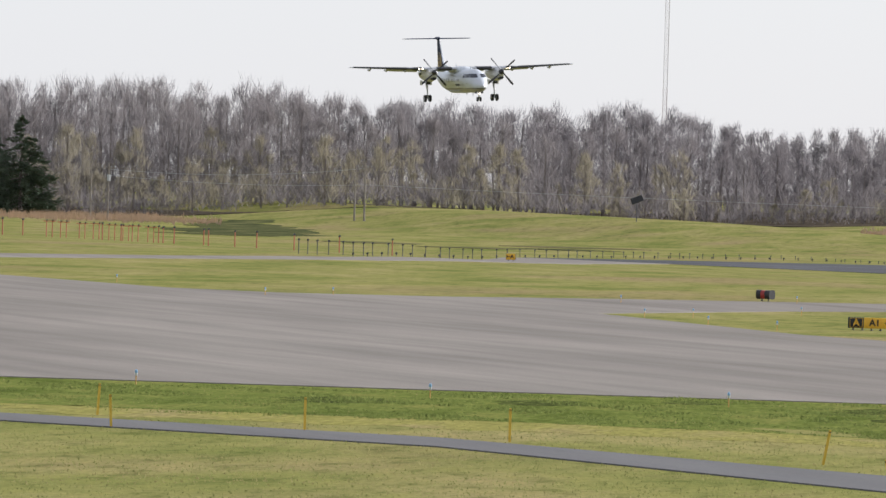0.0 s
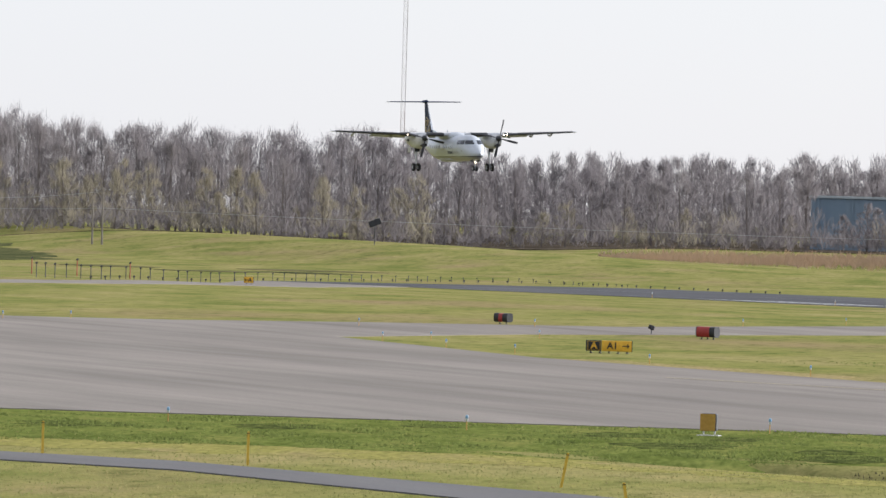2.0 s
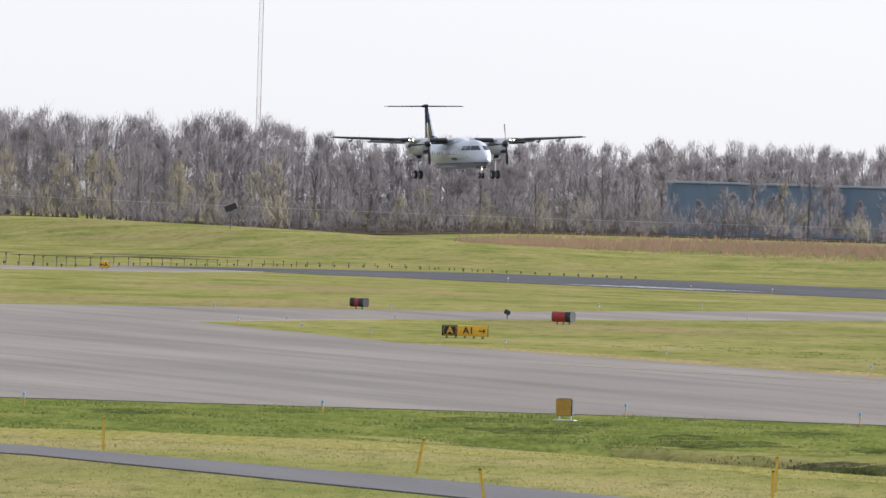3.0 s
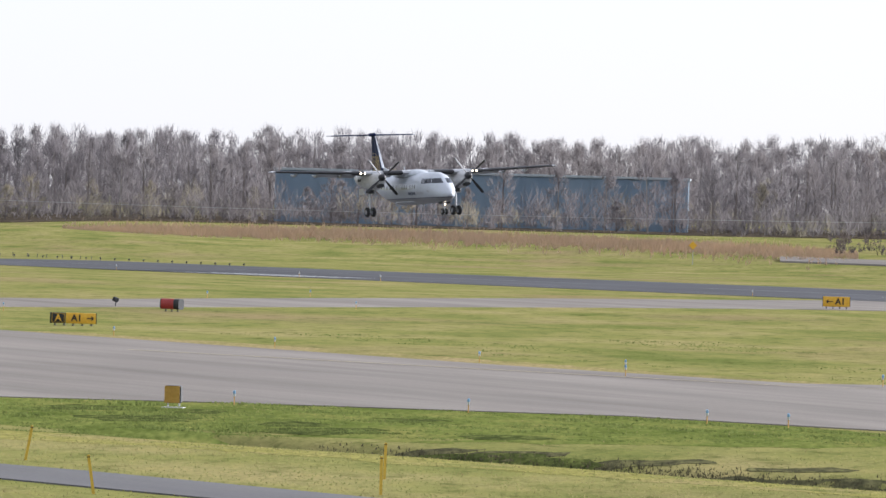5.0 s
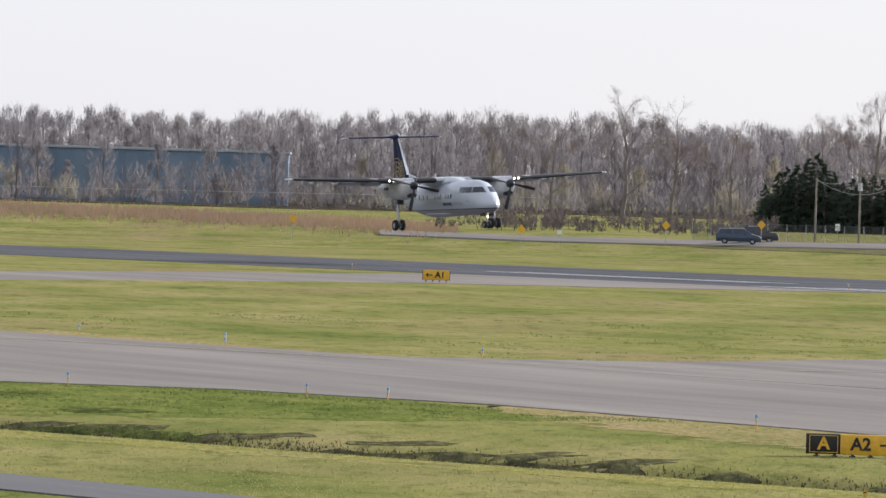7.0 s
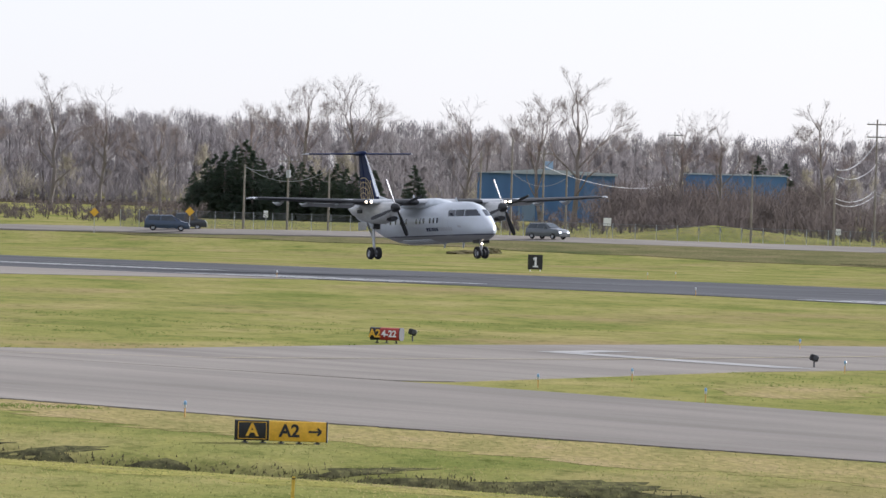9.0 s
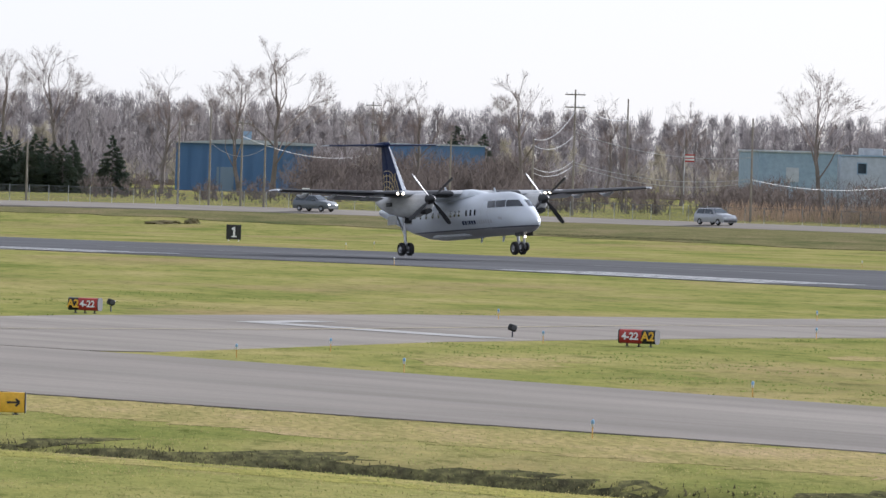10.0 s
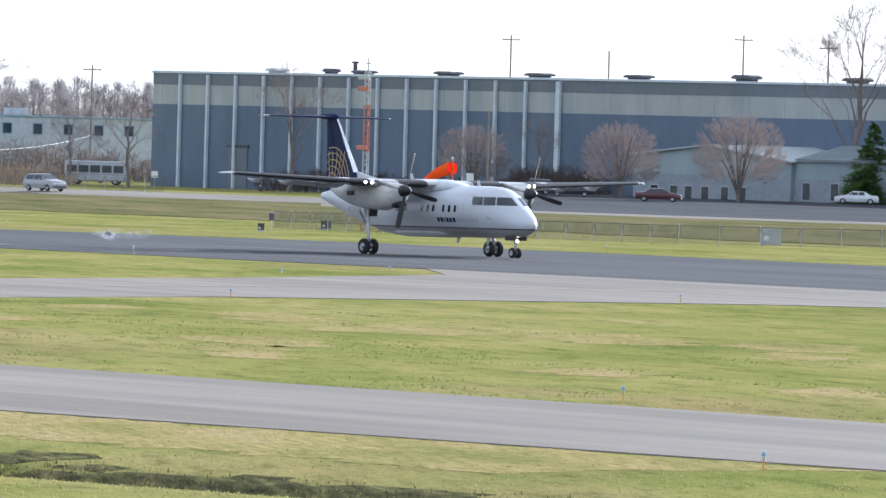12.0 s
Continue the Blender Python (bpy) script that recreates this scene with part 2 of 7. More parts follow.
drape("dry_verge", ragged([(-211, 43.5), (-203, 57), (-199, 66), (-188, 67.5), (-170, 72), (-150, 76.5), (-130, 78.5), (-128, 75), (-150, 72), (-172, 66), (-190, 61), (-197, 53), (-203, 44)], 0.7, 0.8, 3), DRY, 0.006, "dry yellow grass along the ditch", "grass", 3)
drape("dry_taxi_verge", ragged([(-336, 101.8), (-311, 103.4), (-285, 105), (-267, 107.7), (-268, 110), (-285, 108.8), (-311, 107.5), (-336, 105)], 0.4, 0.8, 5), STRAW, 0.008, "dry grass edge beside the taxiway", "grass", 3)
drape("dry_taxi_verge_near", ragged([(-212, 88.3), (-190, 89.8), (-165, 93.2), (-133, 96.8), (-131, 88), (-165, 84.6), (-188, 83), (-208, 86.5)], 0.7, 0.8, 6), STRAW, 0.008, "dry grass edge beside the taxiway", "grass", 3)
back = [(-math.cos(radians(q)) * (road_dist(q) - 9), math.sin(radians(q)) * (road_dist(q) - 9)) for q in (23.5, 25, 27, 29, 31, 33, 35, 37)]
drape("rough_bank", ragged([(-900, 402), (-820, 402), (-720, 393), (-615, 384), (-560, 378), (-500, 366), (-450, 356)] + back[::-1], 2.0, 9.0, 7), ROUGH, 0.05, "rough brown-green bank before the road", "grass", 12)
for k, (bx, by, w, h) in enumerate(((-714, 396.5, 17, 2.2), )):
    drape("bare_patch", ragged([(bx + w * math.cos(a * 0.6), by + h * math.sin(a * 0.6)) for a in range(10)], 0.6, 4, 30 + k), EARTH if k < 1 else ROUGH, 0.09, "bare brown earth patch in the grass", "earth", 6)
# mound's end face, its shade painted as dark turf; brown bare ground along its foot
def sector(rows):
    return [(-math.cos(radians(q)) * d, math.sin(radians(q)) * d) for q, d in rows]


# dark turf tone carries the shade of the mound's end
SLOPE = turf("shaded_bare_slope", (0.05, 0.06, 0.03), (0.085, 0.09, 0.042), (0.15, 0.15, 0.065), 0.09)
drape("shaded_bare_slope", ragged(sector([(12.86, 1130), (13.1, 1115), (13.5, 1120), (13.85, 1150), (13.7, 1230), (13.45, 1330), (13.2, 1345), (13.0, 1270)]), 3.0, 8.0, 41), SLOPE, 0.05, "slope at the mound's end with its shade painted dark", "grass", 12)
for k, (q0, q1, d) in enumerate(((14.5, 15.2, 1042), (15.1, 15.75, 1050), (15.0, 15.9, 1085), (13.9, 14.5, 1075))):
    w = (q1 - q0) / 5
    drape("bare_patch", ragged(sector([(q0 + w * i, d - 9 * math.sin(math.pi * (i + 0.2) / 5.4)) for i in range(6)] + [(q1 - w * i, d + 12 * math.sin(math.pi * (i + 0.2) / 5.4)) for i in range(6)]), 1.5, 6.0, 45 + k), ROUGH if k != 1 else SLOPE, 0.05, "bare brown patch at the mound's foot", "earth", 10)
# dark weedy patches that paint the furrow shade onto the lush verge
for k, (bx, by, deep, wide) in enumerate(((-221, 69.5, 3.2, 1.1), (-219, 72, 2.2, 0.7), (-212, 68, 3.0, 1.5), (-209, 71.5, 2.4, 0.9), (-204.5, 70.5, 2.6, 1.4), (-201, 74, 2.2, 1.0), (-222.5, 61, 3.0, 1.2), (-221, 55, 3.0, 1.3), (-226, 66, 2.5, 0.8), (-214, 76, 2.0, 0.6))):
    ring = [(math.cos(a * 0.6) * deep, math.sin(a * 0.6) * wide) for a in range(10)]
    drape("shaded_weed_patch", ragged([(bx - 0.94 * u + 0.34 * v, by + 0.34 * u + 0.94 * v) for u, v in ring], 0.5, 0.7, 120 + k), SHADED_GRASS, 0.012, "dark weedy patch in lush grass, furrow shade painted in", "grass", 1.0)
# ragged patches widen the ditch's dark band: dark soil plus painted bank shade
rng = random.Random(77)
for k in range(16):
    bx = -196 + k * 4.6 + rng.uniform(-1.5, 1.5)
    by = ditch_y(bx) + rng.uniform(1.2, 3.2)
    deep, wide = rng.uniform(0.8, 1.8), rng.uniform(0.5, 1.5)
    ring = [(math.cos(a * 0.6) * deep, math.sin(a * 0.6) * wide) for a in range(10)]
    drape("shaded_weed_patch", ragged([(bx - 0.9 * u + 0.44 * v, by + 0.44 * u + 0.9 * v) for u, v in ring], 0.5, 0.6, 150 + k), EARTH, 0.012, "dark weedy patch beside the ditch, soil and painted shade", "grass", 0.8)
for k in range(22):
    bx, by = rng.uniform(-262, -148), rng.uniform(119, 158)
    deep, wide = rng.uniform(3, 9), rng.uniform(1.0, 2.6)
    if -300 < bx < -232 and by < 165 and bx < -232 - (by - 112) * 0.9 + 12:
        continue
    ring = [(math.cos(a * 0.6) * deep, math.sin(a * 0.6) * wide) for a in range(10)]
    drape("dry_patch", ragged([(bx - 0.86 * u + 0.5 * v, by + 0.5 * u + 0.86 * v) for u, v in ring], 0.8, 1.2, 180 + k), STRAW, 0.006 + 0.001 * (k % 4), "dry straw-coloured patch in the grass", "grass", 2.0)
# dark bed of the ditch, soil and bank shade in one colour, broken along its length
for k, (a0, a1) in enumerate(((-197, -186), (-184.5, -170), (-168, -141), (-139.5, -121))):
    xs = [a0 + (a1 - a0) * i / 14 for i in range(15)]
    up = [(x, ditch_y(x) + 2.1 * math.sin(math.pi * (i + 0.3) / 15) + 0.1) for i, x in enumerate(xs)]
    low = [(x, ditch_y(x) - 0.6 * math.sin(math.pi * (i + 0.3) / 15)) for i, x in enumerate(xs)]
    drape("ditch_bed", ragged(up + low[::-1], 0.6, 0.8, 60 + k), SHADED_GRASS if k < 1 else EARTH, 0.02, "dark weedy bed of the drainage ditch, bank shade painted in", "ditch", 0.8)
# ---------- building helpers ----------
def part(name, bm, material, parent=None, label="", smooth_angle=None):
    """Links a bmesh as one mesh object under a thing or under a part."""
    bmesh.ops.recalc_face_normals(bm, faces=bm.faces[:])
    me = bpy.data.meshes.new(name)
    bm.to_mesh(me)
    bm.free()
    for m in (material if isinstance(material, (list, tuple)) else [material]):
        me.materials.append(m)
    if smooth_angle:
        for p in me.polygons:
            p.use_smooth = True
        me.set_sharp_from_angle(angle=radians(smooth_angle))
    ob = new(name, me)
    if parent is not None:
        ob.parent = parent
    if label:
        ob["label"] = label
    return ob


def thing(name, x, y, z=None, rz=0.0):
    ob = new(name)
    ob.matrix_world = pose(x, y, ground_z(x, y) if z is None else z, 0, 0, rz)
    return ob


def box(bm, cx, cy, cz, sx, sy, sz, bevel=0.0, rot=None):
    m = Matrix.Translation((cx, cy, cz)) @ (rot.to_4x4() if rot else Matrix.Identity(4)) @ Matrix.Diagonal((sx, sy, sz, 1))
    r = bmesh.ops.create_cube(bm, size=1, matrix=m)
    if bevel:
        es = list({e for v in r["verts"] for e in v.link_edges})
        bmesh.ops.bevel(bm, geom=es, offset=bevel, segments=1, affect="EDGES")
    return bm


def rod(bm, a, b, r1, r2=None, n=8):
    """A tapered round bar from a to b."""
    a, b = Vector(a), Vector(b)
    d = b - a
    m = Matrix.Translation((a + b) / 2) @ d.to_track_quat("Z", "Y").to_matrix().to_4x4()
    bmesh.ops.create_cone(bm, cap_ends=True, segments=n, radius1=r1, radius2=r1 if r2 is None else r2, depth=d.length, matrix=m)
    return bm


def loft(bm, rings, caps=True, closed=True):
    rows = [[bm.verts.new(p) for p in ring] for ring in rings]
    n = len(rings[0])
    for a, b2 in zip(rows, rows[1:]):
        for i in range(n if closed else n - 1):
            j = (i + 1) % n
            bm.faces.new((a[i], a[j], b2[j], b2[i]))
    if caps:
        bm.faces.new(rows[0])
        bm.faces.new(rows[-1])
    return bm


def oval(x, cz, ry, rz, n=28, cy=0.0, power=2.0):
    pts = []
    for i in range(n):
        a = 2 * math.pi * i / n
        c, s = math.cos(a), math.sin(a)
        pts.append((x, cy + ry * math.copysign(abs(c) ** (2 / power), c), cz + rz * math.copysign(abs(s) ** (2 / power), s)))
    return pts


def lerp_table(table, v):
    for (a, *p), (b2, *q) in zip(table, table[1:]):
        if (a - v) * (b2 - v) <= 0:
            k = 0 if a == b2 else (v - a) / (b2 - a)
            return [m + (n - m) * k for m, n in zip(p, q)]
    return list(table[-1][1:])


# ---------- aircraft materials ----------
def livery():
    """White upper body, thin dark line, grey belly, split by height on the body."""
    m, t, p = principled("white_and_grey_paint", (0.8, 0.8, 0.8), 0.28, 0, 0.5)
    c = t.nodes.new("ShaderNodeTexCoord")
    s = t.nodes.new("ShaderNodeSeparateXYZ")
    t.links.new(c.outputs["Object"], s.inputs[0])
    mr = t.nodes.new("ShaderNodeMapRange")
    mr.inputs["From Min"].default_value, mr.inputs["From Max"].default_value = 1.0, 4.0
    t.links.new(s.outputs["Z"], mr.inputs["Value"])
    r = t.nodes.new("ShaderNodeValToRGB")
    r.color_ramp.interpolation = "CONSTANT"
    el = r.color_ramp.elements
    el[0].position, el[0].color = 0.0, (0.27, 0.265, 0.265, 1)
    el[1].position, el[1].color = 0.15, (0.03, 0.035, 0.07, 1)
    e = el.new(0.172)
    e.color = (0.53, 0.56, 0.6, 1)
    t.links.new(mr.outputs["Result"], r.inputs["Fac"])
    grime = ramp(t, noise_tex(t, 0.9, 5, (0.3, 1, 1)), [(0.3, (0.86, 0.85, 0.83)), (0.65, (1, 1, 1))])
    t.links.new(mix(t, 1.0, r.outputs["Color"], grime, "MULTIPLY"), p.inputs["Base Color"])
    return m


LIVERY = livery()
WHITE_PAINT = varied("white_paint", (0.5, 0.53, 0.56), (0.57, 0.6, 0.63), 0.8, 0.35, 0, 0, 4)
NACELLE_PAINT = varied("nacelle_paint", (0.48, 0.47, 0.45), (0.6, 0.6, 0.59), 1.2, 0.35, 0, 0, 4, (0.3, 1, 1))
WING_GREY = varied("wing_grey", (0.4, 0.41, 0.42), (0.5, 0.5, 0.51), 0.7, 0.4, 0, 0, 6)
NAVY = varied("navy_paint", (0.012, 0.02, 0.06), (0.02, 0.03, 0.08), 0.8, 0.5, 0, 0, 4, spec=0.1)
GOLD = varied("gold_paint", (0.45, 0.34, 0.14), (0.55, 0.42, 0.2), 1.0, 0.4)
BOOT = varied("black_rubber_boot", (0.012, 0.012, 0.013), (0.025, 0.025, 0.026), 2.0, 0.5)
TYRE = varied("tyre_rubber", (0.014, 0.014, 0.015), (0.03, 0.029, 0.028), 3.0, 0.8)
HUB = varied("wheel_metal", (0.35, 0.35, 0.36), (0.5, 0.5, 0.5), 4.0, 0.4, 0.7)
STRUT = varied("strut_metal", (0.45, 0.45, 0.46), (0.6, 0.6, 0.6), 3.0, 0.35, 0.6)
CHROME = varied("bare_metal_edge", (0.75, 0.75, 0.76), (0.85, 0.85, 0.85), 2.0, 0.18, 1.0)
COCKPIT_GLASS = varied("dark_cockpit_glass", (0.012, 0.016, 0.025), (0.02, 0.026, 0.036), 1.0, 0.06, 0, 0, 3, spec=0.6)
DARK_METAL = varied("dark_metal", (0.03, 0.03, 0.032), (0.055, 0.055, 0.055), 3.0, 0.5, 0.3)
GREY_LETTER = varied("grey_lettering", (0.42, 0.43, 0.45), (0.48, 0.48, 0.5), 3.0, 0.4)


def glow(name, color, strength):
    m = bpy.data.materials.new(name)
    m.use_nodes = True
    t = m.node_tree
    p = t.nodes["Principled BSDF"]
    p.inputs["Base Color"].default_value = (0.8, 0.8, 0.8, 1)
    p.inputs["Emission Color"].default_value = (*color, 1)
    p.inputs["Emission Strength"].default_value = strength
    return m


LANDING_GLOW = glow("landing_light_glow", (1.0, 0.78, 0.48), 3.2)

# body: x, height of the middle, half width, half height
BODY = [(9.66, 1.72, 0.04, 0.04), (9.55, 1.72, 0.22, 0.2), (9.3, 1.73, 0.45, 0.41), (8.9, 1.79, 0.68, 0.62), (8.4, 1.9, 0.88, 0.82),
        (7.9, 2.06, 1.03, 1.0), (7.4, 2.22, 1.15, 1.17), (6.9, 2.31, 1.24, 1.27), (6.3, 2.35, 1.31, 1.33), (5.5, 2.36, 1.345, 1.345),
        (0.0, 2.36, 1.345, 1.345), (-2.6, 2.36, 1.345, 1.345), (-4.0, 2.43, 1.3, 1.27), (-5.5, 2.56, 1.16, 1.12), (-7.0, 2.72, 0.93, 0.9),
        (-8.5, 2.86, 0.66, 0.64), (-9.8, 2.96, 0.4, 0.38), (-10.6, 3.0, 0.2, 0.19), (-10.85, 3.01, 0.05, 0.05)]


def skin(x, angle, out=0.0):
    """A point on the body's skin: angle in degrees up from the side, positive y."""
    cz, ry, rz = lerp_table(BODY, x)
    a = radians(angle)
    return Vector((x, (ry + out) * math.cos(a), cz + (rz + out) * math.sin(a)))


def skin_patch(bm, x0, x1, a0, a1, side, out, n=3, m=3, slant=0.0):
    rows = []
    for i in range(n + 1):
        row = []
        for j in range(m + 1):
            a = a0 + (a1 - a0) * j / m
            p = skin(x0 + (x1 - x0) * i / n + slant * j / m, a, out)
            row.append(bm.verts.new((p.x, side * p.y, p.z)))
        rows.append(row)
    for r, s in zip(rows, rows[1:]):
        for j in range(m):
            bm.faces.new((r[j], r[j + 1], s[j + 1], s[j]))
    return bm


def nose_end(z):
    """Where the nose's ridge line falls to the height z."""
    x = 7.0
    while x < 9.6:
        cz, ry, rz = lerp_table(BODY, x)
        if cz + rz + 0.012 < z:
            break
        x += 0.01
    return x


def window_band(bm, x0, x1, z0, z1, side, n=7, m=4):
    """Glazing between two heights on the nose; with no x1 it runs round to the middle."""
    rows = []
    for i in range(n + 1):
        row = []
        for j in range(m + 1):
            z = z0 + (z1 - z0) * j / m
            a = x0 - 0.22 * j / m
            b2 = (x1 - 0.22 * j / m) if x1 else nose_end(z) - 0.03
            u = i / n if x1 else 1 - (1 - i / n) ** 2
            x = a + (b2 - a) * u
            cz, ry, rz = lerp_table(BODY, x)
            k = max(0.0, 1 - ((z - cz) / (rz + 0.012)) ** 2)
            row.append(bm.verts.new((x, side * max(0.03, (ry + 0.012) * math.sqrt(k)), z)))
        rows.append(row)
    for r, s in zip(rows, rows[1:]):
        for j in range(m):
            bm.faces.new((r[j], r[j + 1], s[j + 1], s[j]))
    return bm


def airfoil(x_front, chord, y, z, thick, n=9, vertical=False):
    """A closed wing section; vertical swaps height and span for a fin."""
    up, low = [], []
    for i in range(n + 1):
        u = 0.5 - 0.5 * math.cos(math.pi * i / n)
        h = thick * chord * 2.9 * (0.2969 * math.sqrt(u) - 0.126 * u - 0.3516 * u * u + 0.2843 * u ** 3 - 0.1015 * u ** 4) * 1.7
        up.append((u, h))
        low.append((u, -h * 0.7 if not vertical else -h))
    loop = up + low[-2:0:-1]
    return [(x_front - chord * u, z_y[0], z_y[1]) for u, h in loop for z_y in [((y, z + h) if not vertical else (y + h, z))]]


def wheel(parent, name, y, z, r, w, x=0.0):
    bm = bmesh.new()
    prof = [(r * 0.55, -w / 2), (r * 0.9, -w / 2), (r, -w * 0.3), (r, w * 0.3), (r * 0.9, w / 2), (r * 0.55, w / 2)]
    n = 24
    loft(bm, [[(x + q * math.cos(2 * math.pi * i / n), y + o, z + q * math.sin(2 * math.pi * i / n)) for i in range(n)] for q, o in prof], caps=False)
    t = part(name, bm, TYRE, parent, smooth_angle=40)
    bm = bmesh.new()
    prof = [(r * 0.1, -w * 0.42), (r * 0.4, -w * 0.3), (r * 0.56, -w * 0.46), (r * 0.56, w * 0.46), (r * 0.4, w * 0.3), (r * 0.1, w * 0.42)]
    loft(bm, [[(x + q * math.cos(2 * math.pi * i / n), y + o, z + q * math.sin(2 * math.pi * i / n)) for i in range(n)] for q, o in prof])
    part("wheel_hub", bm, HUB, t, "grey metal wheel hub", 40)
    return t


def wing_front(y):
    y = abs(y)
    return 1.75 if y < 4.6 else 1.75 - (y - 4.6) * 0.13


def wing_chord(y):
    y = abs(y)
    return 3.15 if y < 4.6 else 3.15 - (y - 4.6) * (3.15 - 1.45) / (12.95 - 4.6)


def wing_z(y):
    y = abs(y)
    return 3.72 if y < 4.6 else 3.72 + (y - 4.6) * 0.042


def airliner():
    a = new("turboprop_airliner")
    tagged(a, "white twin-engine turboprop airliner with navy tail, landing gear down", "airplane")
    bm = bmesh.new()
    loft(bm, [oval(x, cz, ry, rz, 32) for x, cz, ry, rz in BODY])
    part("fuselage", bm, LIVERY, a, "white fuselage with grey belly and dark line", 50)
    # fairing over the wing root and belly
    bm = bmesh.new()
    loft(bm, [oval(x, 3.55, w, h, 20) for x, w, h in ((3.6, 0.1, 0.05), (2.6, 0.75, 0.3), (1.4, 1.05, 0.46), (-1.4, 1.05, 0.46), (-3.2, 0.7, 0.3), (-4.6, 0.1, 0.05))])
    part("wing_fairing", bm, WHITE_PAINT, a, smooth_angle=60)
    bm = bmesh.new()
    loft(bm, [oval(x, 1.22, w, h, 20) for x, w, h in ((3.2, 0.3, 0.05), (2.0, 0.85, 0.26), (-2.0, 0.85, 0.26), (-4.0, 0.3, 0.1))])
    part("belly_fairing", bm, WING_GREY, a, smooth_angle=60)
    # wings
    for side, nm in ((1, "wing"), (-1, "wing")):
        ys = [0.0, 2.0, 4.6, 7.5, 10.5, 12.6, 12.95]
        bm = bmesh.new()
        rings = [airfoil(wing_front(y) - (0.1 if y > 12.9 else 0), wing_chord(y) * (0.85 if y > 12.9 else 1), side * y, wing_z(y), 0.16 if y < 5 else 0.13) for y in ys]
        loft(bm, rings)
        w = part(nm, bm, WING_GREY, a, "grey wing with black leading edge", 40)
        for y0, y1 in ((1.45, 3.25), (4.95, 12.7)):
            bm = bmesh.new()
            rr = []
            for k in range(7):
                y = y0 + (y1 - y0) * k / 6
                ring = airfoil(wing_front(y) + 0.012, wing_chord(y) * 1.01, side * y, wing_z(y), 0.168 if y < 5 else 0.138, 9)
                rr.append(ring[-4:] + ring[:5])
            loft(bm, rr, caps=False, closed=False)
            part("de_icing_boot", bm, BOOT, w, "black rubber leading edge", 60)
        bm = bmesh.new()
        rod(bm, (wing_front(12.9) + 0.08, side * 12.98, wing_z(12.9)), (wing_front(12.9) - 1.15, side * 12.98, wing_z(12.9)), 0.07, 0.03, 8)
        part("wing_tip", bm, CHROME, w, "bright metal wing tip")
        for y in (6.3, 8.6, 10.6):
            bm = bmesh.new()
            xb = wing_front(y) - wing_chord(y)
            loft(bm, [oval(x, z, 0.09, h, 8, side * y) for x, z, h in ((xb + 1.1, wing_z(y) - 0.1, 0.03), (xb + 0.6, wing_z(y) - 0.26, 0.13), (xb, wing_z(y) - 0.26, 0.11), (xb - 0.45, wing_z(y) - 0.16, 0.03))])
            part("flap_track_fairing", bm, WING_GREY, w, smooth_angle=60)
        # flaps lowered behind the wing
        for y0, y1 in ((1.4, 3.2), (4.7, 8.4)):
            bm = bmesh.new()
            rr = []
            for y in (y0, y1):
                xb = wing_front(y) - wing_chord(y)
                ring = airfoil(0, 0.85, side * y, 0, 0.12, 6)
                rot = Matrix.Rotation(radians(-14), 4, "Y")
                rr.append([tuple(Vector((xb + 0.1, 0, wing_z(y) - 0.1)) + rot @ Vector(p)) for p in ring])
            loft(bm, rr)
            part("flap", bm, WING_GREY, w, smooth_angle=40)
        # landing lights in the leading edge, outboard of the engine
        for dy in (4.95, 5.3):
            bm = bmesh.new()
            bmesh.ops.create_uvsphere(bm, u_segments=10, v_segments=6, radius=0.085, matrix=Matrix.Translation((wing_front(dy) + 0.03, side * dy, wing_z(dy) + 0.02)))
            part("landing_light", bm, LANDING_GLOW, w, "bright lit landing light")
    # engines
    for side in (1, -1):
        y = side * 3.94
        prof = [(3.2, 3.3, 0.33, 0.34), (3.08, 3.22, 0.43, 0.47), (2.5, 3.1, 0.53, 0.64), (1.5, 3.04, 0.6, 0.74), (0.0, 3.1, 0.62, 0.76), (-1.6, 3.2, 0.55, 0.62), (-2.8, 3.34, 0.38, 0.4), (-3.6, 3.44, 0.16, 0.17)]
        bm = bmesh.new()
        loft(bm, [oval(x, cz, ry, rz, 22, y, 2.4) for x, cz, ry, rz in prof])
        e = part("engine_nacelle", bm, NACELLE_PAINT, a, "off-white engine nacelle", 50)
        bm = bmesh.new()
        loft(bm, [oval(x, z, w, h, 14, y) for x, z, w, h in ((3.12, 2.66, 0.28, 0.15), (2.75, 2.64, 0.34, 0.2), (2.2, 2.66, 0.3, 0.2))])
        part("air_intake", bm, BOOT, e, "black engine air intake", 50)
        bm = bmesh.new()
        box(bm, -0.9, y + side * 0.6, 3.18, 0.7, 0.12, 0.24, 0.04)
        part("exhaust", bm, DARK_METAL, e, "dark exhaust stub")
        # main gear
        for dx, sx in ((0.12, 0.08), ):
            bm = bmesh.new()
            rod(bm, (0.0, y, 0.42), (-0.12, y, 2.5), 0.085, 0.11, 12)
            rod(bm, (0.0, y - 0.42, 0.42), (0.0, y + 0.42, 0.42), 0.06, 0.06, 8)
            g = part("main_gear_leg", bm, STRUT, a, "pale grey landing gear leg", 40)
            bm = bmesh.new()
            rod(bm, (-0.05, y, 1.25), (-1.15, y, 2.55), 0.06, 0.06, 8)
            rod(bm, (-0.05, y, 1.0), (0.22, y, 0.75), 0.035)
            rod(bm, (0.22, y, 0.75), (0.02, y, 0.5), 0.035)
            part("drag_brace", bm, STRUT, g, smooth_angle=40)
            for s2 in (-1, 1):
                wheel(g, "tyre", y + s2 * 0.27, 0.41, 0.41, 0.27)
        for s2 in (-1, 1):
            bm = bmesh.new()
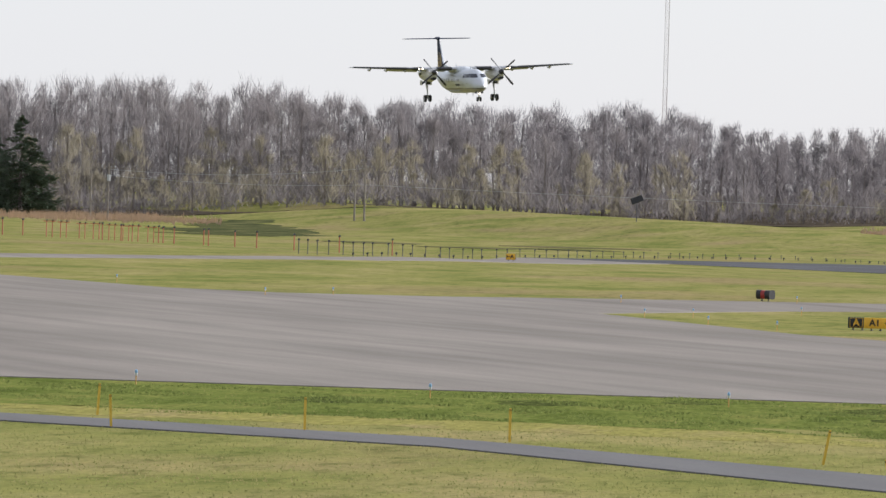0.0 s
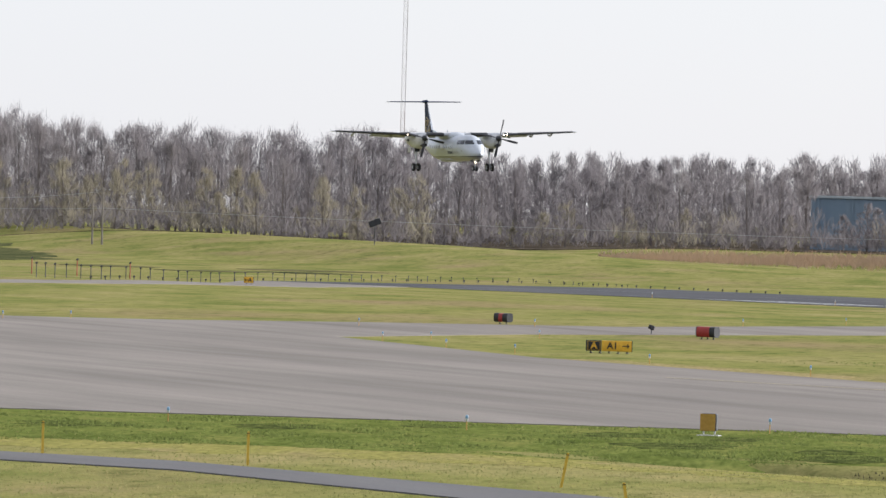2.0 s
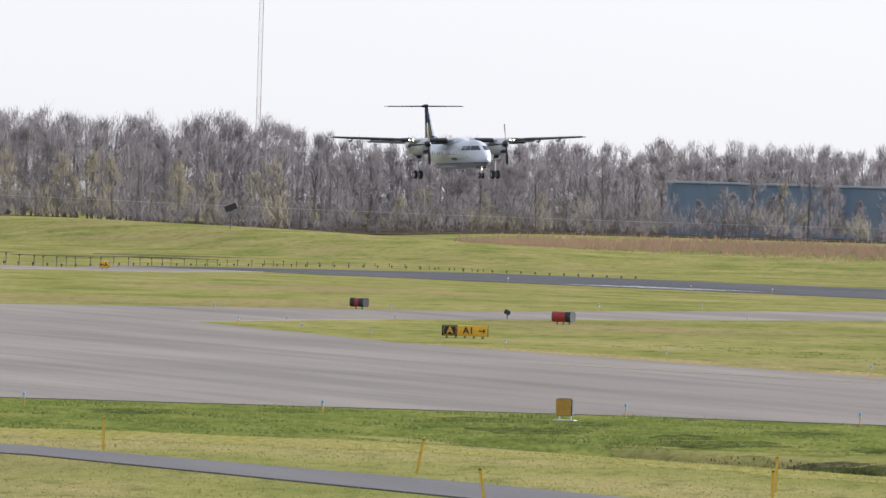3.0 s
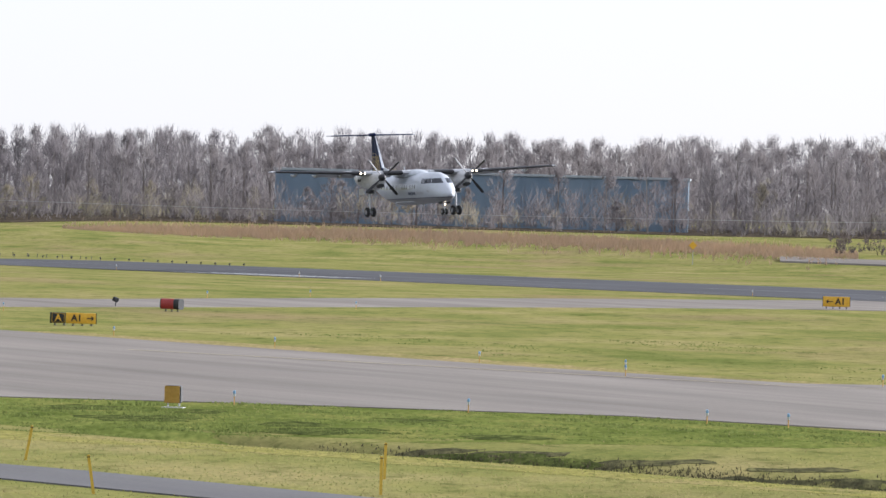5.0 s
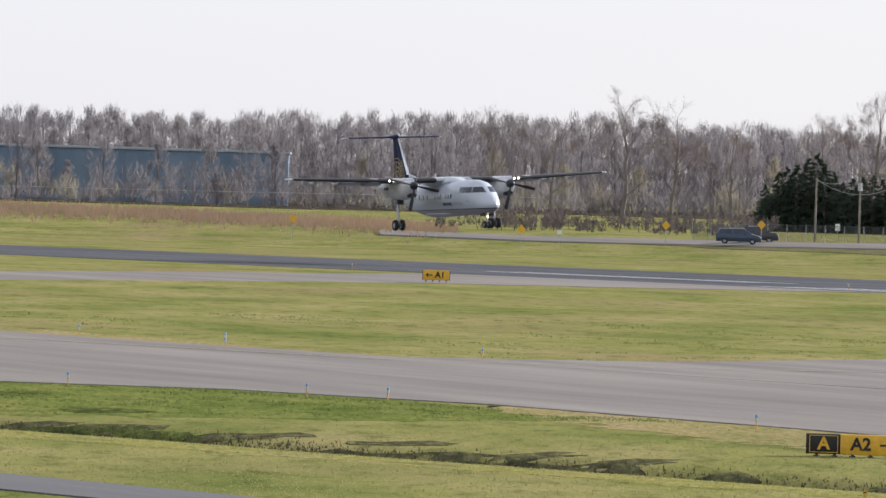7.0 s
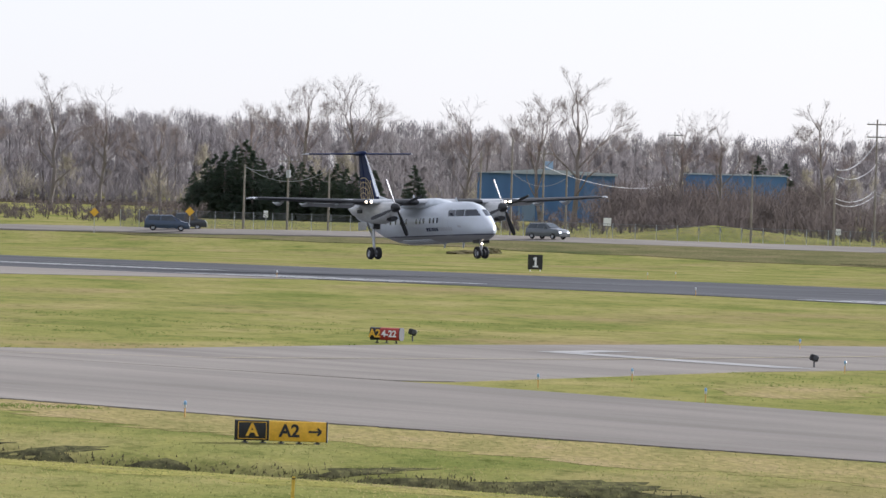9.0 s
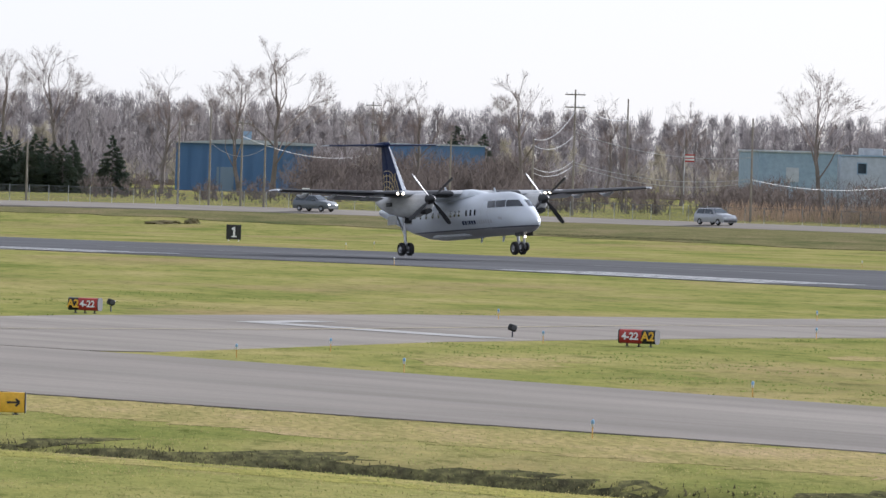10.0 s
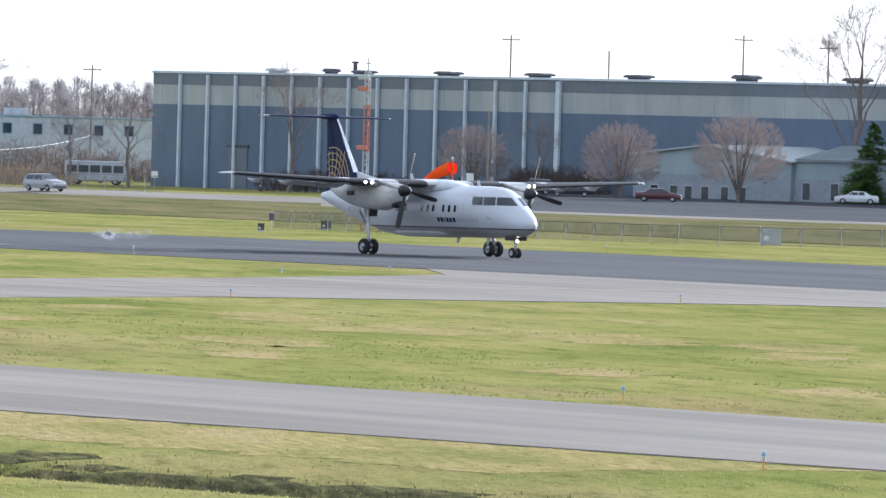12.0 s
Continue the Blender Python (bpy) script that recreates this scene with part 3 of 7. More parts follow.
            box(bm, -0.7, y + s2 * 0.52, 2.2, 1.2, 0.04, 0.55, 0.015)
            part("gear_door", bm, NACELLE_PAINT, e)
        # the small front door hangs beside the leg
        bm = bmesh.new()
        box(bm, 0.42, y, 2.2, 0.05, 0.5, 0.42, 0.015, Euler((0, radians(12), 0)).to_matrix())
        part("gear_door", bm, DARK_METAL, e)
    # nose gear
    bm = bmesh.new()
    rod(bm, (7.95, 0, 0.27), (8.05, 0, 1.35), 0.07, 0.09, 12)
    rod(bm, (7.95, -0.24, 0.27), (7.95, 0.24, 0.27), 0.045, 0.045, 8)
    rod(bm, (8.02, 0, 0.8), (7.2, 0, 1.25), 0.045)
    ng = part("nose_gear_leg", bm, STRUT, a, "pale grey nose gear leg", 40)
    for s2 in (-1, 1):
        wheel(ng, "tyre", s2 * 0.17, 0.27, 0.27, 0.17, 7.95)
        bm = bmesh.new()
        box(bm, 8.0, s2 * 0.36, 1.08, 0.95, 0.03, 0.34, 0.012)
        part("gear_door", bm, DARK_METAL, ng)
    bm = bmesh.new()
    bmesh.ops.create_uvsphere(bm, u_segments=10, v_segments=6, radius=0.08, matrix=Matrix.Translation((8.14, 0, 0.88)))
    part("taxi_light", bm, LANDING_GLOW, ng, "bright lit taxi light")
    # fin, rudder and dorsal fillet
    bm = bmesh.new()
    fin = [(3.2, -6.5, 2.45), (4.28, -7.29, 1.95), (5.6, -8.25, 1.35), (7.15, -9.4, 0.68)]
    loft(bm, [airfoil(xf, ch, 0, z, 0.11, 8, True) for z, xf, ch in fin])
    f = part("tail_fin", bm, NAVY, a, "navy tail fin with bright leading edge", 40)
    bm = bmesh.new()
    loft(bm, [airfoil(xf - ch * 0.985, ch * 0.6, 0, z, 0.09, 6, True) for z, xf, ch in fin])
    part("rudder", bm, NAVY, f, smooth_angle=40)
    bm = bmesh.new()
    rr = []
    for k in range(8):
        z = 4.3 + (7.1 - 4.3) * k / 7
        xf, ch = lerp_table(fin, z)
        ring = airfoil(xf + 0.02, ch * 1.012, 0, z, 0.118, 8, True)
        rr.append(ring[-2:] + ring[:3])
    loft(bm, rr, caps=False, closed=False)
    part("leading_edge", bm, CHROME, f, "bright metal fin leading edge", 60)
    bm = bmesh.new()
    loft(bm, [[(x, -w, z0), (x, -w * 0.3, z1), (x, w * 0.3, z1), (x, w, z0)] for x, w, z0, z1 in ((-3.4, 0.05, 3.55, 3.68), (-4.8, 0.12, 3.5, 3.9), (-6.4, 0.15, 3.4, 4.16), (-7.35, 0.13, 3.3, 4.33))])
    part("dorsal_fillet", bm, WHITE_PAINT, f, "white dorsal fillet", 30)
    # globe emblem: plain pale and gold arcs over the lower fin and rudder
    def fin_skin(x, z):
        xf, ch = lerp_table(fin, min(7.1, max(3.21, z)))
        u = (xf - x) / ch
        thick, c = (0.11, ch) if u < 0.97 else (0.09, ch * 0.6)
        u = min(0.98, max(0.02, u if u < 0.97 else (u - 0.985) / 0.6))
        return thick * c * 4.93 * (0.2969 * math.sqrt(u) - 0.126 * u - 0.3516 * u * u + 0.2843 * u ** 3 - 0.1015 * u ** 4) + 0.006, xf, ch
    for s2 in (-1, 1):
        bm = bmesh.new()
        curves = [[(-9.75 + r * 0.95 * math.cos(radians(q)), 3.75 + r * math.sin(radians(q))) for q in range(-5, 190, 9)] for r in (0.5, 0.85, 1.2, 1.55, 1.85)]
        curves += [[(-9.75 + k * 0.09 + k * 0.33 * math.sin(radians(q)), 3.4 + 2.2 * (q / 90)) for q in range(10, 84, 9)] for k in (-1, 0, 1, 2, 3)]
        for pts in curves:
            prev = None
            for x, z in pts:
                h, xf, ch = fin_skin(x, z)
                ok = xf - ch * 1.56 < x < xf - 0.3 and z > 3.35
                if prev and ok:
                    rod(bm, prev, (x, s2 * h, z), 0.026, 0.026, 4)
                prev = (x, s2 * h, z) if ok else None
        part("emblem", bm, GOLD, f, "gold arcs of a globe emblem")
    # tailplane
    for side in (1, -1):
        bm = bmesh.new()
        loft(bm, [airfoil(xf, ch, side * y, 7.22, 0.1, 8) for y, xf, ch in ((0.0, -9.75, 1.55), (3.8, -10.2, 1.05), (4.0, -10.35, 0.8))])
        h = part("tailplane", bm, WING_GREY, a, "grey tailplane with dark leading edge", 40)
        bm = bmesh.new()
        rr = []
        for y in (0.15, 2.0, 3.8):
            xf, ch = lerp_table([(0.0, -9.75, 1.55), (3.8, -10.2, 1.05)], y)
            ring = airfoil(xf + 0.012, ch * 1.01, side * y, 7.22, 0.108, 8)
            rr.append(ring[-4:] + ring[:5])
        loft(bm, rr, caps=False, closed=False)
        part("de_icing_boot", bm, NAVY, h, "dark navy leading edge", 60)
    bm = bmesh.new()
    loft(bm, [oval(x, 7.26, w, hh, 12) for x, w, hh in ((-9.3, 0.03, 0.03), (-9.6, 0.15, 0.17), (-10.8, 0.15, 0.15), (-11.6, 0.04, 0.04))])
    part("tail_bullet", bm, NAVY, f, smooth_angle=50)
    # cockpit glazing, cabin windows, doors
    for s2 in (-1, 1):
        for x0, x1 in ((5.75, 6.62), (6.68, 7.5), (7.56, None)):
            bm = bmesh.new()
            window_band(bm, x0, x1, 2.72, 3.14, s2)
            part("cockpit_window", bm, COCKPIT_GLASS, a, "dark cockpit glass")
        xs = [9, 4.2, 3.65, 3.1, 2.15, 1.6, 1.05, -0.5, -1.3, -2.1, -2.9, -3.7, -4.5]
        for x in xs[1:]:
            bm = bmesh.new()
            skin_patch(bm, x - 0.11, x + 0.11, -2, 13, s2, 0.012, 2, 3)
            part("cabin_window", bm, COCKPIT_GLASS, a, "small dark cabin window")
        bm = bmesh.new()
        for x0, x1, a0, a1 in ((4.95, 4.98, -42, 40), (5.75, 5.78, -42, 40), (4.95, 5.78, 38.6, 40), (4.95, 5.78, -42, -40.6)):
            skin_patch(bm, x0, x1, a0, a1, s2, 0.008, 2, 8)
        part("door_outline", bm, GREY_LETTER, a)
        # lettering as plain bars: six dark, seven grey, and a small number
        spans = [(0.24, 0), (0.24, 0), (0.09, 0), (0.24, 0), (0.22, 0), (0.24, 0)] + [(0.2, 1)] * 7
        x = 2.45 if s2 < 0 else 6.3
        for w, kind in spans:
            bm = bmesh.new()
            dirn = 1 if s2 < 0 else -1
            skin_patch(bm, x, x + dirn * w, -25, -14.5, s2, 0.01, 1, 2)
            x += dirn * (w + 0.09)
            part("letter_bar", bm, NAVY if kind == 0 else GREY_LETTER, a)
        bm = bmesh.new()
        skin_patch(bm, 6.95, 7.35, -14, -7, s2, 0.01, 1, 1)
        part("number_bar", bm, GREY_LETTER, a)
    # blade aerials
    for x, z, s in ((4.6, 3.66, 1), (-1.8, 3.95, 1), (2.8, 1.03, -1), (5.6, 1.0, -1)):
        bm = bmesh.new()
        loft(bm, [[(x, -0.02, z), (x - 0.3, -0.02, z), (x - 0.3, 0.02, z), (x, 0.02, z)], [(x - 0.2, -0.01, z + s * 0.34), (x - 0.36, -0.01, z + s * 0.34), (x - 0.36, 0.01, z + s * 0.34), (x - 0.2, 0.01, z + s * 0.34)]])
        part("blade_aerial", bm, WHITE_PAINT, a)
    # propellers: part of the aircraft, each turning on its shaft
    props = []
    for side in (1, -1):
        bm = bmesh.new()
        loft(bm, [oval(x, 0, r, r, 18) for x, r in ((0.62, 0.02), (0.5, 0.13), (0.3, 0.24), (0.0, 0.32), (-0.1, 0.32))])
        p = part("propeller", bm, BOOT, a, "black spinner with four blades", 50)
        p.location = (3.32, side * 3.94, 3.36)
        for k in range(4):
            bm = bmesh.new()
            rings = []
            for r, c, tw in ((0.25, 0.13, 62), (0.7, 0.24, 54), (1.2, 0.29, 46), (1.75, 0.28, 40), (1.96, 0.22, 38), (2.0, 0.12, 37)):
                ring = []
                for i in range(8):
                    t = 2 * math.pi * i / 8
                    u, h = math.cos(t) * c / 2, math.sin(t) * 0.028
                    q = Matrix.Rotation(radians(tw), 3, "Z") @ Vector((h, u, 0))
                    ring.append((q.x + 0.15, q.y, r))
                rings.append(ring)
            loft(bm, rings)
            bl = part("blade", bm, BOOT if k % 2 else DARK_METAL, p, "dark composite propeller blade", 60)
            bl.rotation_euler = (radians(90 * k), 0, 0)
        props.append(p)
    return a, props


aircraft, propellers = airliner()

# ---------- trees ----------
BARK = varied("grey_brown_bark", (0.17, 0.145, 0.13), (0.24, 0.21, 0.19), 0.35, 0.95, 0, 0, 8, spec=0.1)
PALE_BARK = varied("pale_bark", (0.3, 0.27, 0.24), (0.45, 0.42, 0.38), 0.5, 0.9, 0, 0, 8, spec=0.1)


def random_tone(name, c1, c2, through=0.5):
    """Thin growth that light passes through; varies from piece to piece."""
    m = bpy.data.materials.new(name)
    m.use_nodes = True
    t = m.node_tree
    t.nodes.remove(t.nodes["Principled BSDF"])
    info = t.nodes.new("ShaderNodeObjectInfo")
    geo = t.nodes.new("ShaderNodeNewGeometry")
    r1 = ramp(t, info.outputs["Random"], [(0.0, c1), (1.0, c2)])
    r2 = ramp(t, geo.outputs["Random Per Island"], [(0.0, (0.85, 0.85, 0.85)), (1.0, (1.08, 1.08, 1.08))])
    r3 = ramp(t, noise_tex(t, 0.02, 3), [(0.35, (0.9, 0.9, 0.93)), (0.65, (1.06, 1.05, 1.02))])
    c = mix(t, 1.0, mix(t, 1.0, r1, r2, "MULTIPLY"), r3, "MULTIPLY")
    d = t.nodes.new("ShaderNodeBsdfDiffuse")
    tr = t.nodes.new("ShaderNodeBsdfTranslucent")
    mx = t.nodes.new("ShaderNodeMixShader")
    mx.inputs["Fac"].default_value = through
    t.links.new(c, d.inputs["Color"])
    t.links.new(c, tr.inputs["Color"])
    t.links.new(d.outputs["BSDF"], mx.inputs[1])
    t.links.new(tr.outputs["BSDF"], mx.inputs[2])
    t.links.new(mx.outputs["Shader"], t.nodes["Material Output"].inputs["Surface"])
    return m


TWIGS = random_tone("bare_twigs", (0.176, 0.165, 0.166), (0.26, 0.234, 0.226))
BUDS = random_tone("budding_twigs", (0.245, 0.222, 0.165), (0.3, 0.27, 0.2))
RED_TWIGS = random_tone("reddish_twigs", (0.46, 0.4, 0.37), (0.54, 0.47, 0.43))
LIGHT_TWIGS = random_tone("pale_twigs", (0.3, 0.25, 0.225), (0.36, 0.3, 0.27))
SCRUB = random_tone("scrub_twigs", (0.095, 0.082, 0.075), (0.12, 0.1, 0.092))
NEEDLES = random_tone("dark_needles", (0.1, 0.13, 0.095), (0.13, 0.16, 0.11))
GREEN_NEEDLES = random_tone("green_needles", (0.14, 0.22, 0.07), (0.18, 0.27, 0.1))
REED = random_tone("dry_reed", (0.56, 0.45, 0.34), (0.64, 0.52, 0.4))


def prism(verts, faces, a, b, r1, r2, n):
    d = (b - a).normalized()
    u = d.orthogonal().normalized()
    v = d.cross(u)
    i0 = len(verts)
    for p, r in ((a, r1), (b, r2)):
        for k in range(n):
            t = 2 * math.pi * k / n
            verts.append(p + (u * math.cos(t) + v * math.sin(t)) * r)
    for k in range(n):
        j = (k + 1) % n
        faces.append((i0 + k, i0 + j, i0 + n + j, i0 + n + k))


def raw_mesh(name, verts, faces, material):
    me = bpy.data.meshes.new(name)
    me.from_pydata([tuple(v) for v in verts], [], faces)
    me.materials.append(material)
    return me


def spray(rng, verts, faces, p, way, length, count, width=0.035, droop=0.1):
    """A spray of fine twigs: slender pointed three-sided slivers."""
    for _ in range(count):
        w = (way + Vector((rng.uniform(-1, 1), rng.uniform(-1, 1), rng.uniform(-0.5, 0.9))) * 0.85).normalized()
        a = p + Vector((rng.uniform(-1, 1), rng.uniform(-1, 1), rng.uniform(-1, 1))) * length * 0.3
        b2 = a + w * length * rng.uniform(0.6, 1.2)
        u = w.orthogonal().normalized() * width
        v = w.cross(u)
        i = len(verts)
        verts += [a + u, a - u * 0.5 + v, a - u * 0.5 - v, b2]
        faces += [(i, i + 1, i + 3), (i + 1, i + 2, i + 3), (i + 2, i, i + 3)]


def flat_spray(rng, verts, faces, p, way, length, count, width):
    """Far twigs: one slender sliver each."""
    for _ in range(count):
        w = (way + Vector((rng.uniform(-1, 1), rng.uniform(-1, 1), rng.uniform(-0.4, 0.9))) * 0.9).normalized()
        a = p + Vector((rng.uniform(-1, 1), rng.uniform(-1, 1), rng.uniform(-1, 1))) * length * 0.55
        u = w.cross(Vector((rng.uniform(-1, 1), rng.uniform(-1, 1), rng.uniform(-1, 1)))).normalized() * width
        i = len(verts)
        verts += [a + u, a - u, a + w * length * rng.uniform(0.6, 1.3)]
        faces.append((i, i + 1, i + 2))


def tree_thing(name, meshes, bark, twigs, label, group=""):
    v1, f1, v2, f2 = meshes
    t = new(name)
    tagged(t, label, "tree", group)
    for nm, v, f, m in (("trunk", v1, f1, bark), ("crown", v2, f2, twigs)):
        o = new(nm, raw_mesh(nm, v, f, m))
        o.parent = t
    return t


def polar(bearing, dist):
    b2 = radians(bearing)
    return -math.cos(b2) * dist, math.sin(b2) * dist


def put(ob, bearing, dist, turn=0.0, size=1.0):
    x, y = polar(bearing, dist)
    m = pose(x, y, ground_z(x, y), 0, 0, turn)
    ob.matrix_basis = m
    ob.scale = (size, size, size)


def skyline(b2):
    """Height of the wood's upper edge by bearing."""
    table = [(9, 18), (11.7, 17.5), (12.1, 18.6), (12.6, 19.3), (13.0, 18.4), (13.5, 19.5), (14.0, 17.3), (14.5, 17.2), (15.1, 16.2), (15.8, 17.2), (16.3, 15.8), (16.6, 14.2), (17.1, 14.2), (17.75, 15.2), (18.2, 14.3),
             (18.9, 15), (19.6, 14.5), (20.4, 14.8), (21.5, 15.2), (22.6, 16), (24.2, 15.5), (26, 14.5), (27, 13.8), (28.4, 13.6), (30, 13.6), (31.3, 13.8), (38, 13)]
    return lerp_table(table, b2)[0]


def far_wood():
    """The bare wood behind the field, too dense to count: many trunks and clouds of twigs."""
    rng = random.Random(5)
    groups = {"grey": ([], []), "bud": ([], []), "bark": ([], []), "pale": ([], [])}
    n_rows = 7
    for row in range(n_rows):
        b2 = 10.2
        while b2 < 38.0:
            dist = 1400 + row * 19 + rng.uniform(-9, 9) + (60 if b2 > 22.3 else 0) * min(1, max(0, b2 - 22.3)) 
            shed = 18.5 < b2 < 21.5
            if shed and row > 1:
                dist += 55
            open_gap = (18.65 < b2 < 19.5 or 19.85 < b2 < 21.3) and row < 2
            if open_gap and rng.random() < 0.12:
                b2 += math.degrees(rng.uniform(3.0, 5.0) / dist)
                continue
            x, y = polar(b2, dist)
            z = ground_z(x, y)
            top = skyline(b2) * dist / 1400 - z
            h = top * (rng.uniform(0.68, 0.9) if row < n_rows - 3 else rng.uniform(0.86, 1.02))
            if row < 2 and rng.random() < 0.45:
                h *= rng.uniform(0.45, 0.75)
            bud = row < 2 and rng.random() < (0.85 if 11.4 < b2 < 16.2 else 0.2)
            if bud:
                h *= 0.75
            pale = rng.random() < 0.12
            base = Vector((x, y, z - 0.2))
            lean = Vector((rng.uniform(-0.06, 0.06), rng.uniform(-0.06, 0.06), 1))
            r = 0.1 + h * 0.008
            tv, tf = groups["pale" if pale else "bark"]
            prism(tv, tf, base, base + lean * h * 0.55, r, r * 0.65, 4)
            prism(tv, tf, base + lean * h * 0.55, base + lean * h * 0.95, r * 0.65, r * 0.2, 3)
            cv, cf = groups["bud" if bud else "grey"]
            cw = h * rng.uniform(0.2, 0.34)
            for k in range(48):
                u = rng.uniform(0.06, 1.0) ** 0.8
                wdt = cw * math.sin(math.pi * (0.16 + 0.8 * u) ** 0.9) + 0.25
                t = rng.uniform(0, 2 * math.pi)
                p0 = base + lean * h * max(0.08, u - 0.25)
                p1 = base + lean * h * u + Vector((math.cos(t), math.sin(t), 0)) * wdt * rng.uniform(0.2, 1)
                if k < 9:
                    prism(cv, cf, p0, p1, r * 0.3, 0.02, 3)
                flat_spray(rng, cv, cf, p1, (p1 - p0).normalized() + Vector((0, 0, 0.5)), h * 0.085, 21, 0.04)
            b2 += math.degrees(rng.uniform(2.6, 5.0) * (1.25 if row < 2 else 1.0 if row < 4 else 0.85) / dist)
    # undergrowth along the wood's edge
    b2 = 10.2
    while b2 < 38:
        dist = (1390 if b2 < 22.3 else 1390 + 60 * min(1, b2 - 22.3)) + rng.uniform(-8, 30)
        x, y = polar(b2, dist)
        z = ground_z(x, y)
        h = rng.uniform(1.5, 6.0)
        cv, cf = groups["grey" if rng.random() < 0.75 else "bud"]
        for k in range(5):
            p = Vector((x + rng.uniform(-2, 2), y + rng.uniform(-2, 2), z + rng.uniform(0.2, 0.8) * h))
            flat_spray(rng, cv, cf, p, Vector((0, 0, 1)), h * 0.4, 22, 0.045)
        b2 += math.degrees(rng.uniform(0.6, 1.3) / dist)
    for key, nm, mat, lab in (("bark", "woodland_trunks", BARK, "dark trunks of a dense bare wood"), ("pale", "woodland_pale_trunks", PALE_BARK, "pale birch trunks in a bare wood"),
                              ("grey", "woodland_twigs", TWIGS, "grey-brown leafless crowns of a dense wood"), ("bud", "woodland_budding_twigs", BUDS, "pale green budding young trees at the wood's edge")):
        v, f = groups[key]
        tagged(new(nm, raw_mesh(nm, v, f, mat)), lab, "woods", kind="stuff")


far_wood()
LITTER = turf("leaf_litter", (0.07, 0.058, 0.045), (0.11, 0.09, 0.07), (0.15, 0.125, 0.095), 0.1)
drape("forest_floor", ragged(sector([(9.5 + k * 1.5, 1378 + (60 if k > 8 else 0)) for k in range(20)] + [(38 - k * 1.5, 1640) for k in range(20)]), 3.0, 15.0, 49), LITTER, 0.12, "brown leaf litter under the bare wood", "ground", 40)

# single trees that stand out against the sky or the buildings
def vase_tree(seed, height, limbs, open_angle, depth, twig):
    """A bare tree: a trunk, rising limbs that fork again and again, fine twigs at the tips."""
    rng = random.Random(seed)
    v1, f1, v2, f2 = [], [], [], []

    def fork(p, way, length, r, level):
        q = p
        for _ in range(3):
            way = (way + Vector((rng.uniform(-1, 1), rng.uniform(-1, 1), rng.uniform(-0.3, 0.6))) * 0.13).normalized()
            n = q + way * length / 3
            v, f = (v1, f1) if level < 2 else (v2, f2)
            prism(v, f, q, n, r, r * 0.86, 5 if level < 2 else 3)
            r *= 0.86
            if level > 1:
                spray(rng, v2, f2, n, way, 0.75, twig if level >= depth - 1 else 1, 0.016)
            q = n
        if level < depth:
            for _ in range(3 if rng.random() < 0.3 else 2):
                side = way.orthogonal().normalized()
                side.rotate(Matrix.Rotation(rng.uniform(0, 2 * math.pi), 3, way))
                tilt = rng.uniform(0.25, 0.7)
                w2 = (way * math.cos(tilt) + side * math.sin(tilt) + Vector((0, 0, 0.06))).normalized()
                fork(q, w2, length * rng.uniform(0.62, 0.86), r * rng.uniform(0.6, 0.8), level + 1)

    line = [Vector((0, 0, -0.3))]
    for k in range(6):
        line.append(line[-1] + Vector((rng.uniform(-0.5, 0.5), rng.uniform(-0.5, 0.5), height * 0.105)))
    radius = 0.36
    for p, q in zip(line, line[1:]):
        prism(v1, f1, p, q, radius, radius * 0.86, 7)
        radius *= 0.86
    fork(line[-1], Vector((0, 0, 1)), height * 0.13, radius * 0.8, 2)
    for k in range(limbs):
        u = 2 + 3.9 * k / limbs
        p = line[int(u)].lerp(line[int(u) + 1], u % 1)
        t = 2.4 * k + rng.uniform(-0.4, 0.4)
        tilt = open_angle * rng.uniform(0.8, 1.3) * (1.15 - 0.09 * u)
        fork(p, Vector((math.cos(t) * math.sin(tilt), math.sin(t) * math.sin(tilt), math.cos(tilt))), height * rng.uniform(0.17, 0.23) * (1.1 - 0.08 * u), radius * rng.uniform(0.6, 0.9), 1 if k < limbs * 0.6 else 2)
    k = height / max(v.z for v in v2)
    return [v * k for v in v1], f1, [v * k for v in v2], f2


SPREADING = [tree_thing("bare_tree", vase_tree(11, 20, 8, 0.85, 5, 2), BARK, LIGHT_TWIGS, "tall bare spreading tree with dark limbs", "bare roadside trees"),
             tree_thing("bare_tree", vase_tree(23, 20, 8, 0.55, 5, 2), BARK, LIGHT_TWIGS, "tall bare upright tree with dark limbs", "bare roadside trees"),
             tree_thing("bare_tree", vase_tree(37, 20, 8, 0.68, 5, 2), BARK, LIGHT_TWIGS, "tall bare tree with a high crown", "bare roadside trees")]
